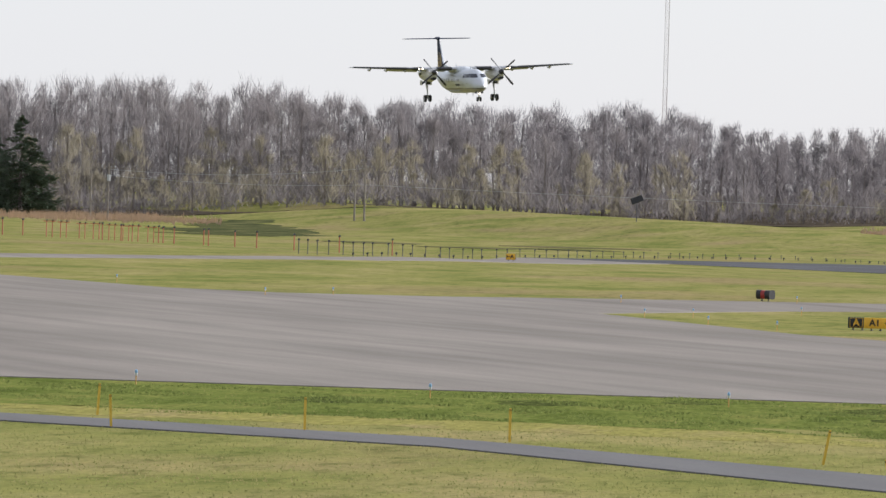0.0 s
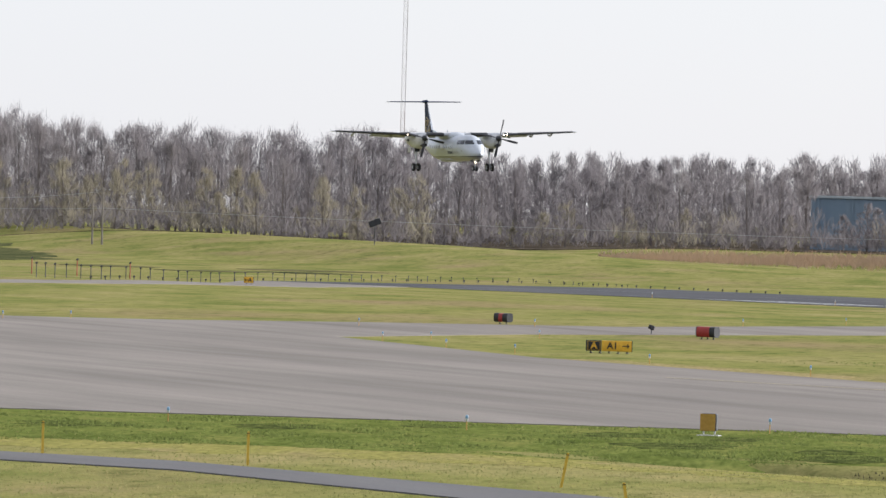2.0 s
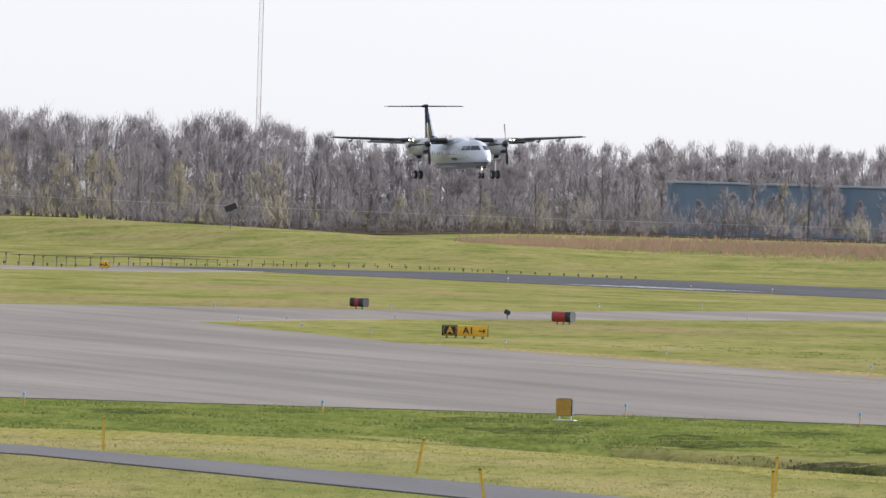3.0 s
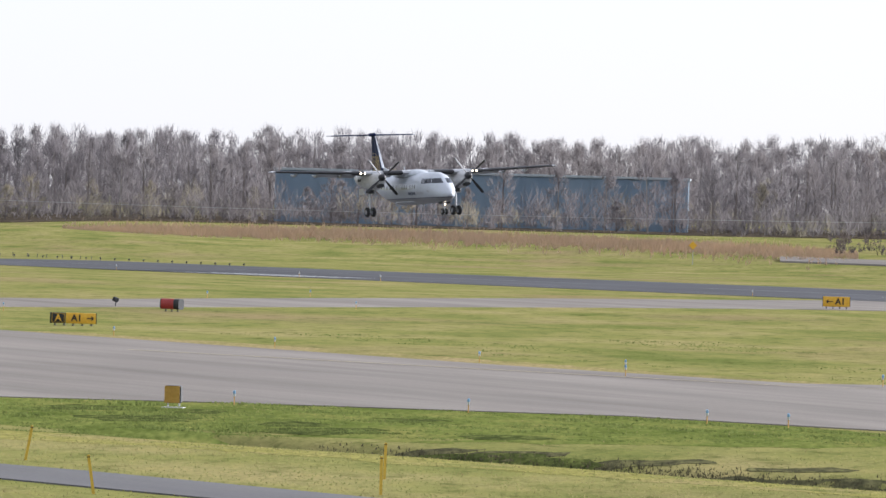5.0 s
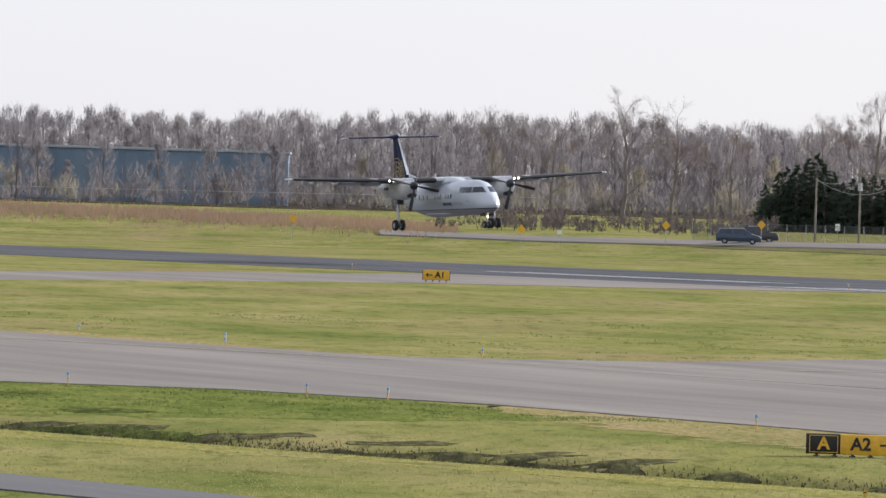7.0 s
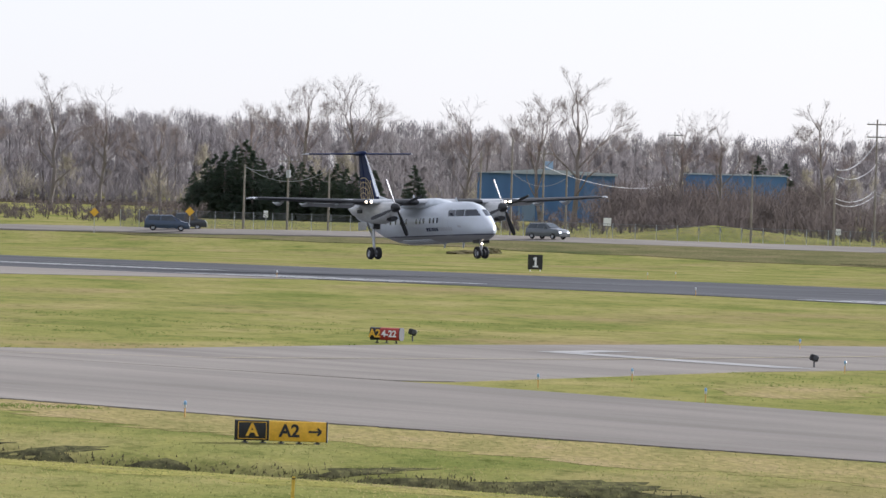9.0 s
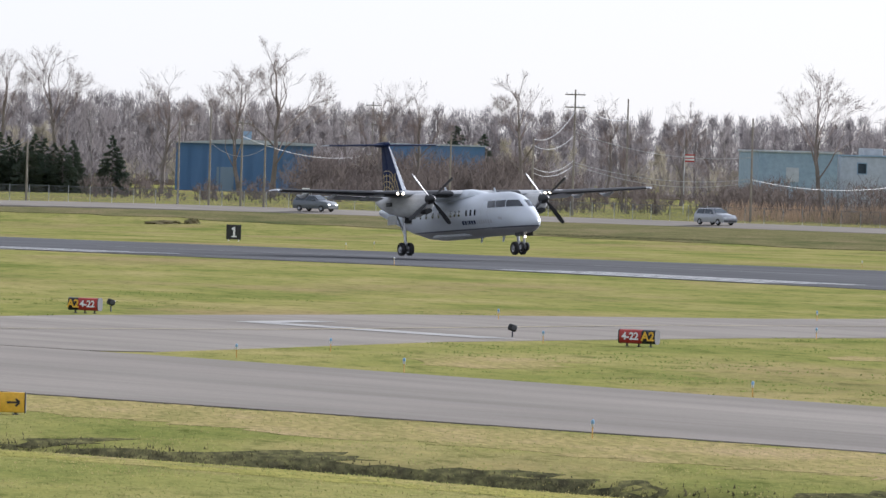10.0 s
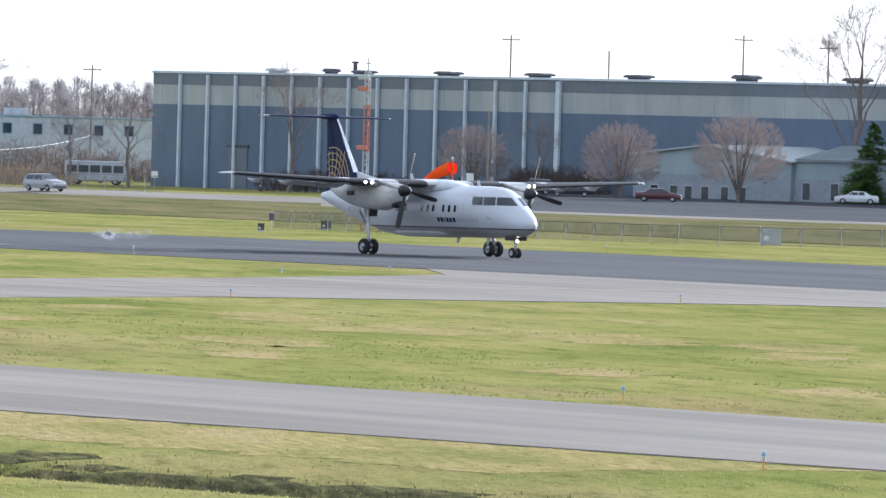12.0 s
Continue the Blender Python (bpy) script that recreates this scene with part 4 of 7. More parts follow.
# kind, bearing, distance, height of the top, turn
SINGLE_TREES = [(0, 26.806, 1250, 22.4, 0), (1, 25.36, 1260, 20.8, 40), (1, 25.05, 1275, 20.2, 160), (2, 26.087, 1250, 18.0, 80), (0, 28.386, 1250, 18.8, 110), (2, 27.72, 1270, 17.6, 20), (2, 27.5, 1280, 17.2, 200),
                (1, 30.321, 1150, 19.3, 300), (1, 26.6, 1265, 19.0, 250), (0, 23.45, 1270, 19.8, 30), (2, 23.75, 1280, 18.6, 75), (0, 24.15, 1260, 15.5, 190), (0, 23.0, 1290, 15, 260), (1, 32.382, 1046, 15.3, 10), (1, 35.99, 985, 23.4, 130),
                (0, 30.98, 1080, 9.4, 50), (0, 31.363, 1060, 11.8, 210), (2, 29.42, 1300, 16.0, 140), (2, 28.95, 1290, 16.2, 20), (1, 24.75, 1290, 17, 310), (1, 22.6, 1330, 17.2, 20), (1, 33.97, 1012, 9.6, 70), (2, 29.05, 1200, 10.5, 0), (0, 29.6, 1180, 8.5, 95)]
used = set()
for kind, b2, dist, top, turn in SINGLE_TREES:
    x, y = polar(b2, dist)
    z = ground_z(x, y)
    src = SPREADING[kind]
    ob = src if kind not in used else copy_thing(src, Matrix.Identity(4))
    used.add(kind)
    s = (top - z) / 20 * 1.04
    wide = 1.1
    ob.matrix_basis = pose(x, y, z, 0, 0, turn) @ Matrix.Diagonal((s * wide, s * wide, s, 1))

# rounded ornamental trees in front of the works
def round_tree(seed, height, width):
    rng = random.Random(seed)
    v1, f1, v2, f2 = [], [], [], []
    prism(v1, f1, Vector((0, 0, -0.2)), Vector((0, 0, 1.5)), 0.22, 0.17, 8)
    mid = Vector((0, 0, height * 0.56))
    for k in range(16):
        t = 2 * math.pi * k / 16 + rng.uniform(-0.2, 0.2)
        e = rng.uniform(0.15, 1.45)
        tip = Vector((math.cos(t) * math.cos(e) * width * 0.4, math.sin(t) * math.cos(e) * width * 0.4, mid.z + math.sin(e) * height * 0.34 - 0.6))
        bend = Vector((tip.x * 0.4, tip.y * 0.4, 1.5 + (tip.z - 1.5) * 0.4 + 0.3))
        prism(v1, f1, Vector((0, 0, 1.2)), bend, 0.1, 0.07, 5)
        prism(v1, f1, bend, tip, 0.07, 0.03, 4)
    for k in range(750):
        t, u = rng.uniform(0, 2 * math.pi), rng.uniform(-0.75, 1)
        rr = rng.uniform(0.25, 1) ** 0.45
        c = math.sqrt(max(0, 1 - u * u)) * rr
        p = mid + Vector((math.cos(t) * c * width / 2, math.sin(t) * c * width / 2, u * rr * height * 0.42))
        way = (p - Vector((0, 0, height * 0.25))).normalized()
        if k % 3 == 0:
            prism(v2, f2, p - way * 1.2, p, 0.03, 0.012, 3)
        spray(rng, v2, f2, p, way * 1.3, 0.55, 11, 0.012)
    return v1, f1, v2, f2


ROUND = tree_thing("ornamental_tree", round_tree(51, 9, 8.8), BARK, RED_TWIGS, "rounded bare ornamental tree with fine reddish twigs", "ornamental trees")
for i, (b2, dist, top, turn) in enumerate([(33.572, 1000, 8.6, 0), (34.513, 975, 9.2, 70), (35.272, 960, 10.4, 150)]):
    x, y = polar(b2, dist)
    z = ground_z(x, y)
    ob = ROUND if i == 0 else copy_thing(ROUND, Matrix.Identity(4))
    s = (top - z) / 9
    ob.matrix_basis = pose(x, y, z, 0, 0, turn) @ Matrix.Diagonal((s, s, s, 1))


def conifer(seed, height, width, mat, label, tiers=26, gap=0.0):
    rng = random.Random(seed)
    v1, f1, v2, f2 = [], [], [], []
    prism(v1, f1, Vector((0, 0, -0.2)), Vector((0, 0, height * 0.97)), height * 0.018, 0.03, 6)
    for k in range(tiers):
        u = k / (tiers - 1)
        z = height * (0.06 + 0.92 * u)
        reach = width * (1 - u) ** 0.8 * rng.uniform(0.75, 1.1) + 0.12
        for b2 in range(max(4, int(11 * (1 - u)) + 3)):
            if rng.random() < gap:
                continue
            t = rng.uniform(0, 2 * math.pi)
            tip = Vector((math.cos(t) * reach, math.sin(t) * reach, z - reach * 0.22 + rng.uniform(-0.2, 0.2)))
            root = Vector((0, 0, z))
            prism(v1, f1, root, tip, 0.04, 0.015, 3)
            for s in (0.35, 0.6, 0.82, 1.0):
                p = root.lerp(tip, s)
                spray(rng, v2, f2, p, (tip - root).normalized() + Vector((0, 0, 0.25)), max(0.35, reach * 0.3), 7, 0.065)
    t = new("conifer")
    tagged(t, label, "tree")
    for nm, v, f, m in (("trunk", v1, f1, BARK), ("crown", v2, f2, mat)):
        o = new(nm, raw_mesh(nm, v, f, m))
        o.parent = t
    return t


FIR = [conifer(3, 11, 3.1, NEEDLES, "dark green conifer in a dense roadside row"), conifer(4, 11, 3.6, NEEDLES, "dark green broad conifer in a dense roadside row")]
FIRS = [(24.36, 1220, 6.5), (24.45, 1215, 8.4), (24.56, 1212, 9.3), (24.69, 1215, 11), (24.8, 1222, 8.5), (24.92, 1216, 7.8), (25.05, 1214, 8.2), (25.17, 1220, 7.2), (25.28, 1215, 8.1), (25.4, 1222, 7.0), (25.52, 1216, 7.4), (24.5, 1224, 9.0), (24.63, 1221, 10.2), (24.74, 1211, 9.4), (24.86, 1213, 7.2), (24.98, 1222, 8.0), (25.11, 1218, 7.7), (25.23, 1212, 6.9), (25.34, 1218, 7.5), (25.46, 1213, 6.8),
        (25.775, 1215, 8.2), (27.979, 1400, 11.6), (28.15, 1405, 10.5), (11.908, 1330, 13.2), (11.75, 1345, 10.5)]
used = set()
for i, (b2, dist, top) in enumerate(FIRS):
    x, y = polar(b2, dist)
    z = ground_z(x, y)
    k = i % 2
    ob = FIR[k] if k not in used else copy_thing(FIR[k], Matrix.Identity(4))
    used.add(k)
    s = (top - z) / 11
    ob.matrix_basis = pose(x, y, z, 0, 0, i * 67) @ Matrix.Diagonal((s * 1.25, s * 1.25, s, 1))
PINE = conifer(9, 10.0, 3.7, GREEN_NEEDLES, "bright green young pine beside the car park", 36, 0.05)
put(PINE, 36.13, 972, 40, 0.98)


def reeds():
    rng = random.Random(8)
    v, f = [], []
    line = [(17.0, 1320), (18.2, 1275), (19, 1255), (20.5, 1190), (22.3, 1095)]
    for b0, b1, n in ((17.3, 22.4, 5200), (11.2, 13.2, 1400)):
        for _ in range(n):
            b2 = rng.uniform(b0, b1)
            d = (lerp_table(line, b2)[0] if b0 > 15 else 1310) + rng.gauss(0, 22)
            x, y = polar(b2, d)
            fade = min(1, (b2 - b0) / 0.5, (b1 - b2) / 0.5)
            spray(rng, v, f, Vector((x, y, ground_z(x, y) + 0.05)), Vector((0, 0, 1.8)), 0.35 + 0.75 * fade * rng.uniform(0.5, 1), 4, 0.05)
    for _ in range(350):
        x, y = polar(rng.uniform(29.7, 31.0), rng.uniform(1050, 1085))
        spray(rng, v, f, Vector((x, y, ground_z(x, y) + 0.1)), Vector((0, 0, 1.6)), 2.0, 4, 0.05)
    tagged(new("reeds", raw_mesh("reeds", v, f, REED)), "dry tan reeds and tall dead grass", "reeds", kind="stuff")


reeds()


def scrub():
    rng = random.Random(18)
    v, f = [], []
    for b0, b1, d0, d1, n, h in ((26.9, 31.3, 1110, 1180, 260, 6.0), (22.2, 24.4, 1090, 1200, 150, 3.0), (27.0, 28.5, 1270, 1330, 420, 8.0), (29.6, 30.3, 1190, 1230, 130, 4.5), (30.9, 31.6, 1140, 1200, 90, 4.0), (33.0, 34.6, 1020, 1060, 60, 3.0), (33.8, 34.38, 1005, 1030, 170, 4.4), (32.2, 33.2, 1045, 1060, 70, 3.2), (25.6, 27.0, 1130, 1200, 60, 3.5)):
        for _ in range(n):
            b2, d = rng.uniform(b0, b1), rng.uniform(d0, d1)
            x, y = polar(b2, d)
            hh = h * rng.uniform(0.4, 1)
            prism(v, f, Vector((x, y, ground_z(x, y) - 0.1)), Vector((x + rng.uniform(-0.6, 0.6), y + rng.uniform(-0.6, 0.6), ground_z(x, y) + hh * 0.8)), 0.06, 0.02, 3)
            for k in range(4):
                p = Vector((x + rng.uniform(-1, 1) * hh * 0.4, y + rng.uniform(-1, 1) * hh * 0.4, ground_z(x, y) + hh * rng.uniform(0.05, 0.75)))
                flat_spray(rng, v, f, p, Vector((0, 0, 0.7)), hh * 0.24, 22, 0.04)
    tagged(new("scrub", raw_mesh("scrub", v, f, SCRUB)), "tangled leafless brown scrub", "bushes", kind="stuff")


scrub()

# ---------- buildings beyond the road ----------
def cladding(name, c1, c2, ribs=3.0):
    """Ribbed metal sheet, streaked by weather."""
    m, t, p = principled(name, c1, 0.55, 0.0, 0.3)
    c = ramp(t, noise_tex(t, 0.25, 5, (1, 1, 0.25)), [(0.35, c1), (0.65, c2)])
    w = t.nodes.new("ShaderNodeTexWave")
    w.inputs["Scale"].default_value = ribs
    co = t.nodes.new("ShaderNodeTexCoord")
    t.links.new(co.outputs["Object"], w.inputs["Vector"])
    c = mix(t, 1.0, c, ramp(t, w.outputs["Fac"], [(0.0, (0.93, 0.93, 0.93)), (1.0, (1, 1, 1))]), "MULTIPLY")
    t.links.new(c, p.inputs["Base Color"])
    return m


SLATE_BLUE = cladding("slate_blue_cladding", (0.1, 0.135, 0.195), (0.13, 0.168, 0.228))
DARK_BAND = cladding("dark_upper_cladding", (0.13, 0.155, 0.18), (0.165, 0.185, 0.205))
FIBRE_PANEL = cladding("weathered_translucent_panel", (0.3, 0.33, 0.33), (0.4, 0.42, 0.4))
PILASTER = varied("pale_painted_steel", (0.5, 0.56, 0.63), (0.6, 0.66, 0.7), 0.5, 0.5)
ROYAL_BLUE = cladding("blue_cladding", (0.07, 0.145, 0.27), (0.095, 0.175, 0.31))
TEAL = cladding("teal_cladding", (0.16, 0.22, 0.28), (0.2, 0.26, 0.31))
DULL_ROOF = varied("dull_metal_roof", (0.17, 0.2, 0.21), (0.21, 0.24, 0.25), 0.3, 0.9, spec=0.05)
LIGHT_ROOF = varied("pale_metal_roof", (0.36, 0.4, 0.41), (0.42, 0.46, 0.46), 0.3, 0.6)
PALE_GREEN = cladding("pale_grey_green_cladding", (0.28, 0.34, 0.36), (0.34, 0.4, 0.41))
BASE_GREY = varied("grey_blue_wall", (0.27, 0.31, 0.34), (0.33, 0.37, 0.4), 0.3, 0.7)
WHITE_WALL = varied("white_wall", (0.42, 0.45, 0.48), (0.5, 0.53, 0.56), 0.2, 0.7)
PALE_BLUE = varied("pale_blue_wall", (0.26, 0.35, 0.43), (0.31, 0.4, 0.48), 0.2, 0.7)
WINDOW_GLASS = varied("dark_window", (0.03, 0.04, 0.05), (0.06, 0.075, 0.09), 0.5, 0.1, spec=0.5)
DARK_STEEL = varied("dark_steel", (0.05, 0.05, 0.055), (0.09, 0.09, 0.09), 1.0, 0.6)
GALV = varied("galvanised_steel", (0.4, 0.41, 0.42), (0.52, 0.53, 0.53), 1.5, 0.5, 0.3)


def between(name, p1, p2, z, label, category):
    """An empty at p1 whose x axis runs to p2; returns it and the length."""
    d = Vector(p2) - Vector(p1)
    ob = new(name)
    ob.matrix_world = pose(p1[0], p1[1], z, 0, 0, math.degrees(math.atan2(d.y, d.x)))
    return tagged(ob, label, category), d.length


def slab(name, x0, x1, y0, y1, z0, z1, mat, parent, label="", bevel=0.0):
    bm = bmesh.new()
    box(bm, (x0 + x1) / 2, (y0 + y1) / 2, (z0 + z1) / 2, x1 - x0, y1 - y0, z1 - z0, bevel)
    return part(name, bm, mat, parent, label)


def works():
    p1, q = polar(31.505, 1095), polar(35.59, 1003)
    d = (Vector(q) - Vector(p1)).normalized()
    p2 = (p1[0] + d.x * 190, p1[1] + d.y * 190)
    z = ground_z(*p1) - 0.4
    f, n = between("works_building", p1, p2, z, "long slate-blue metal-clad factory with pale pilasters", "building")
    top = 14.2 - z
    slab("lower_wall", 0, n, 0.0, 60, 0, top * 0.72, SLATE_BLUE, f)
    slab("panel_band", 0.02, n - 0.02, 0.05, 59.95, top * 0.72, top * 0.885, FIBRE_PANEL, f, "weathered pale translucent panels")
    slab("upper_band", 0, n, 0.0, 60, top * 0.885, top * 0.98, DARK_BAND, f)
    slab("coping", -0.15, n + 0.15, -0.15, 60.15, top * 0.98, top, PILASTER, f, "pale steel coping", 0.04)
    x = 5.8
    for k in range(14):
        wide = 0.36 if k < 13 else 0.75
        slab("pilaster", x - wide / 2, x + wide / 2, -0.45, -0.003, 0, top * 0.97, PILASTER, f, "pale painted steel pilaster", 0.05)
        x += 5.52 if k < 12 else 6.0
    for k in range(30):
        slab("panel_joint", 1.5 + k * 6.1, 1.56 + k * 6.1, -0.03, -0.004, top * 0.72, top * 0.885, PILASTER, f)
    dr = slab("service_door", 15.6, 19.3, -0.12, -0.004, 0, 5.4, DARK_BAND, f, "grey roller door")
    slab("lintel", 15.3, 19.6, -0.2, -0.004, 5.4, 5.7, DARK_STEEL, dr)
    for x, w, h, mat in ((17, 2.2, 0.6, GALV), (27.6, 1.0, 0.7, DARK_STEEL), (34, 2.6, 0.55, DARK_STEEL), (50, 3.2, 0.6, DARK_STEEL), (67, 3.2, 0.6, DARK_STEEL), (85, 3.2, 0.6, DARK_STEEL), (104, 3.0, 0.8, DARK_STEEL), (123, 3.0, 0.7, DARK_STEEL)):
        bm = bmesh.new()
        loft(bm, [[(x + a * w * s / 2, 6 + b2 * s, zz) for a, b2 in ((-1, -1), (1, -1), (1, 1), (-1, 1))] for s, zz in ((0.7, top), (0.75, top + h * 0.4), (1.05, top + h * 0.45), (1.0, top + h * 0.8), (0.8, top + h))])
        part("roof_vent", bm, mat, f, "low roof ventilator")
    bm = bmesh.new()
    rod(bm, (32.2, 6, top), (32.2, 6, top + 1.5), 0.25, 0.25, 10)
    rod(bm, (32.2, 6, top + 1.4), (32.2, 6, top + 1.6), 0.45, 0.45, 10)
    part("chimney", bm, DARK_STEEL, f, "short dark flue with a cap")


works()


def low_office():
    p1, p2 = polar(34.6, 990), polar(36.6, 965)
    z = ground_z(*p1)
    f, n = between("low_office", p1, p2, z, "low pale grey-green metal office with a shallow gable", "building")
    bm = bmesh.new()
    prof = [(0, -0.3), (0, 5.7), (n * 0.24, 6.75), (n * 0.51, 5.25), (n * 0.51, -0.3)]
    loft(bm, [[(x, y, zz) for x, zz in prof] for y in (0, 22)])
    part("gable_wall", bm, PALE_GREEN, f, "pale cladding gable wall")
    slab("wall", n * 0.51 + 0.003, n, 0.6, 22, -0.3, 5.4, PALE_GREEN, f)
    for x0, z0, x1, z1 in ((-0.4, 5.55, n * 0.24, 6.77), (n * 0.24, 6.77, n * 0.51 + 0.4, 5.13)):
        bm = bmesh.new()
        loft(bm, [[(x0, y, z0 + 0.02), (x1, y, z1 + 0.02), (x1, y, z1 + 0.2), (x0, y, z0 + 0.2)] for y in (-0.5, 22.5)])
        part("gable_roof", bm, LIGHT_ROOF, f, "pale ribbed metal roof")
    bm = bmesh.new()
    loft(bm, [[(x, 0.1, 5.45), (x, 9, 7.1), (x, 9, 7.25), (x, 0.1, 5.6)] for x in (n * 0.51 + 0.42, n + 0.4)])
    part("front_roof", bm, DULL_ROOF, f, "pale ribbed metal roof")
    # slightly darker lower wall paints in the shade along the base
    slab("base_shade_band", 0.0, n * 0.51, -0.06, -0.004, -0.3, 3.6, BASE_GREY, f)
    for k, x in enumerate((2.5, 5.2, 7.2, 9.5, 12.2, 14.6)):
        if x < n - 1:
            w = slab("window", x, x + 0.95, -0.14, -0.064, 0.9, 2.3, WINDOW_GLASS, f, "narrow dark window")
            slab("window_frame", x - 0.1, x + 1.05, -0.12, -0.063, 0.78, 2.42, WHITE_WALL, w, "white window frame")
    # same painted base shade on the set-back wall
    slab("base_shade_band", n * 0.51 + 0.01, n, 0.54, 0.596, -0.3, 3.4, BASE_GREY, f)
    for k in range(5):
        x = n * 0.54 + k * n * 0.09
        w = slab("window", x, x + 0.95, 0.46, 0.536, 1.2, 3.0, WINDOW_GLASS, f, "narrow dark window")
        slab("window_frame", x - 0.1, x + 1.05, 0.48, 0.538, 1.08, 3.12, WHITE_WALL, w, "white window frame")


low_office()


def blue_shed():
    p1, p2 = polar(26.18, 1345), polar(27.06, 1345)
    z = ground_z(*p1)
    f, n = between("blue_warehouse", p1, p2, z, "blue metal-clad warehouse with a pale roof", "building")
    h = 7.1
    slab("wall", 0, n, 0, 30, -0.3, h, ROYAL_BLUE, f, "blue ribbed wall")
    bm = bmesh.new()
    loft(bm, [[(-0.4, -0.5, h + 0.003), (n * 0.45, -0.5, h + 0.75), (n + 0.4, -0.5, h + 0.35), (n + 0.4, -0.5, h + 0.003)], [(-0.4, 30.5, h + 0.003), (n * 0.45, 30.5, h + 0.75), (n + 0.4, 30.5, h + 0.35), (n + 0.4, 30.5, h + 0.003)]])
    part("roof", bm, LIGHT_ROOF, f, "pale metal roof")
    for k in range(9):
        slab("rain_pipe", 2 + k * n / 9, 2.15 + k * n / 9, -0.16, -0.004, 0, h, ROYAL_BLUE, f)
    slab("roof_box", n * 0.48, n * 0.48 + 1.4, 8, 9.5, h + 0.6, h + 2.0, PALE_BLUE, f, "small blue roof unit")
    slab("loading_door", n * 0.3, n * 0.3 + 2.6, -0.08, -0.003, -0.3, 3.6, TEAL, f, "blue-green loading door")
    q1, q2 = polar(27.5, 1375), polar(28.16, 1375)
    g, n = between("blue_annex", q1, q2, ground_z(*q1), "plain blue metal-clad shed behind bare scrub", "building")
    slab("wall", 0, n, 0, 18, -0.3, h + 0.6, ROYAL_BLUE, g, "blue ribbed wall")
    slab("roof", -0.2, n + 0.2, -0.2, 18.2, h + 0.6, h + 0.8, LIGHT_ROOF, g, "pale metal roof edge")


blue_shed()


def teal_shed():
    p1, p2 = polar(18.65, 1436), polar(21.3, 1434)
    z = ground_z(*p1)
    f, n = between("teal_warehouse", p1, p2, z, "long faded teal warehouse half hidden by bare trees", "building")
    h = 8.4
    slab("wall", 0, n, 0, 25, -0.3, h, TEAL, f)
    slab("roof", -0.3, n + 0.3, -0.3, 25.3, h, h + 0.4, LIGHT_ROOF, f, "pale flat roof edge", 0.05)
    for k in range(12):
        slab("rib", 1 + k * n / 12, 1.3 + k * n / 12, -0.2, -0.004, 0, h, TEAL, f)


teal_shed()


def white_offices():
    p1, p2 = polar(29.916, 1250), polar(30.42, 1252)
    z = ground_z(*p1)
    f, n = between("pale_blue_unit", p1, p2, z, "pale blue flat-roofed industrial unit", "building")
    h = 9.0 - z
    slab("wall", 0, n, 0, 16, -0.3, h - 0.3, PALE_BLUE, f)
    slab("parapet", -0.2, n + 0.2, -0.2, 16.2, h - 0.3, h, WHITE_WALL, f, "white parapet", 0.04)
    slab("window", n * 0.35, n * 0.35 + 1.8, -0.1, -0.004, 4.2, 6.2, WHITE_WALL, f, "pale shuttered window")
    p1, p2 = polar(30.44, 1266), polar(31.6, 1271)
    z = ground_z(*p1)
    f, n = between("white_office_unit", p1, p2, z, "white flat-roofed office with dark windows", "building")
    h = 8.7 - z
    slab("wall", 0, n, 0, 14, -0.3, h - 0.25, WHITE_WALL, f)
    slab("parapet", -0.2, n + 0.2, -0.2, 14.2, h - 0.25, h, PALE_BLUE, f, "", 0.04)
    for k in range(5):
        w = slab("window", 2.5 + k * 4.4, 3.7 + k * 4.4, -0.1, -0.004, h - 2.6, h - 1.2, WINDOW_GLASS, f, "dark window")
        slab("window_frame", 2.35 + k * 4.4, 3.85 + k * 4.4, -0.06, -0.003, h - 2.75, h - 1.05, PALE_BLUE, w)
    slab("roof_unit", 4, 7, 5, 8, h, h + 1.0, GALV, f, "roof air unit", 0.05)


white_offices()

# ---------- airfield furniture ----------
SIGN_YELLOW = varied("sign_yellow", (0.72, 0.4, 0.015), (0.8, 0.47, 0.03), 2.0, 0.45)
SIGN_BLACK = varied("sign_black", (0.012, 0.012, 0.012), (0.025, 0.025, 0.024), 2.0, 0.5)
SIGN_RED = varied("sign_red", (0.3, 0.025, 0.02), (0.4, 0.045, 0.03), 2.0, 0.45)
SIGN_WHITE = varied("sign_white", (0.75, 0.75, 0.72), (0.82, 0.82, 0.8), 2.0, 0.5)
ALUMINIUM = varied("aluminium", (0.55, 0.55, 0.55), (0.65, 0.65, 0.65), 2.0, 0.4, 0.5)
LENS_BLUE = varied("blue_lens", (0.2, 0.36, 0.56), (0.3, 0.46, 0.64), 6.0, 0.15)
LENS_CLEAR = varied("clear_lens", (0.6, 0.62, 0.62), (0.75, 0.76, 0.76), 6.0, 0.12)
STAKE = varied("orange_yellow_stake", (0.55, 0.3, 0.06), (0.6, 0.36, 0.1), 3.0, 0.6)
POST_YELLOW = varied("yellow_post_plastic", (0.58, 0.38, 0.035), (0.68, 0.46, 0.06), 2.0, 0.6)
ORANGE = varied("aviation_orange", (0.62, 0.12, 0.025), (0.72, 0.17, 0.04), 1.0, 0.6)
FADED_ORANGE = varied("faded_orange", (0.45, 0.16, 0.1), (0.52, 0.22, 0.15), 1.0, 0.7)
RUST = varied("rust_orange", (0.4, 0.12, 0.06), (0.48, 0.17, 0.09), 1.0, 0.7)
SOCK_ORANGE = random_tone("windsock_fabric", (0.95, 0.17, 0.025), (0.95, 0.17, 0.025), 0.4)
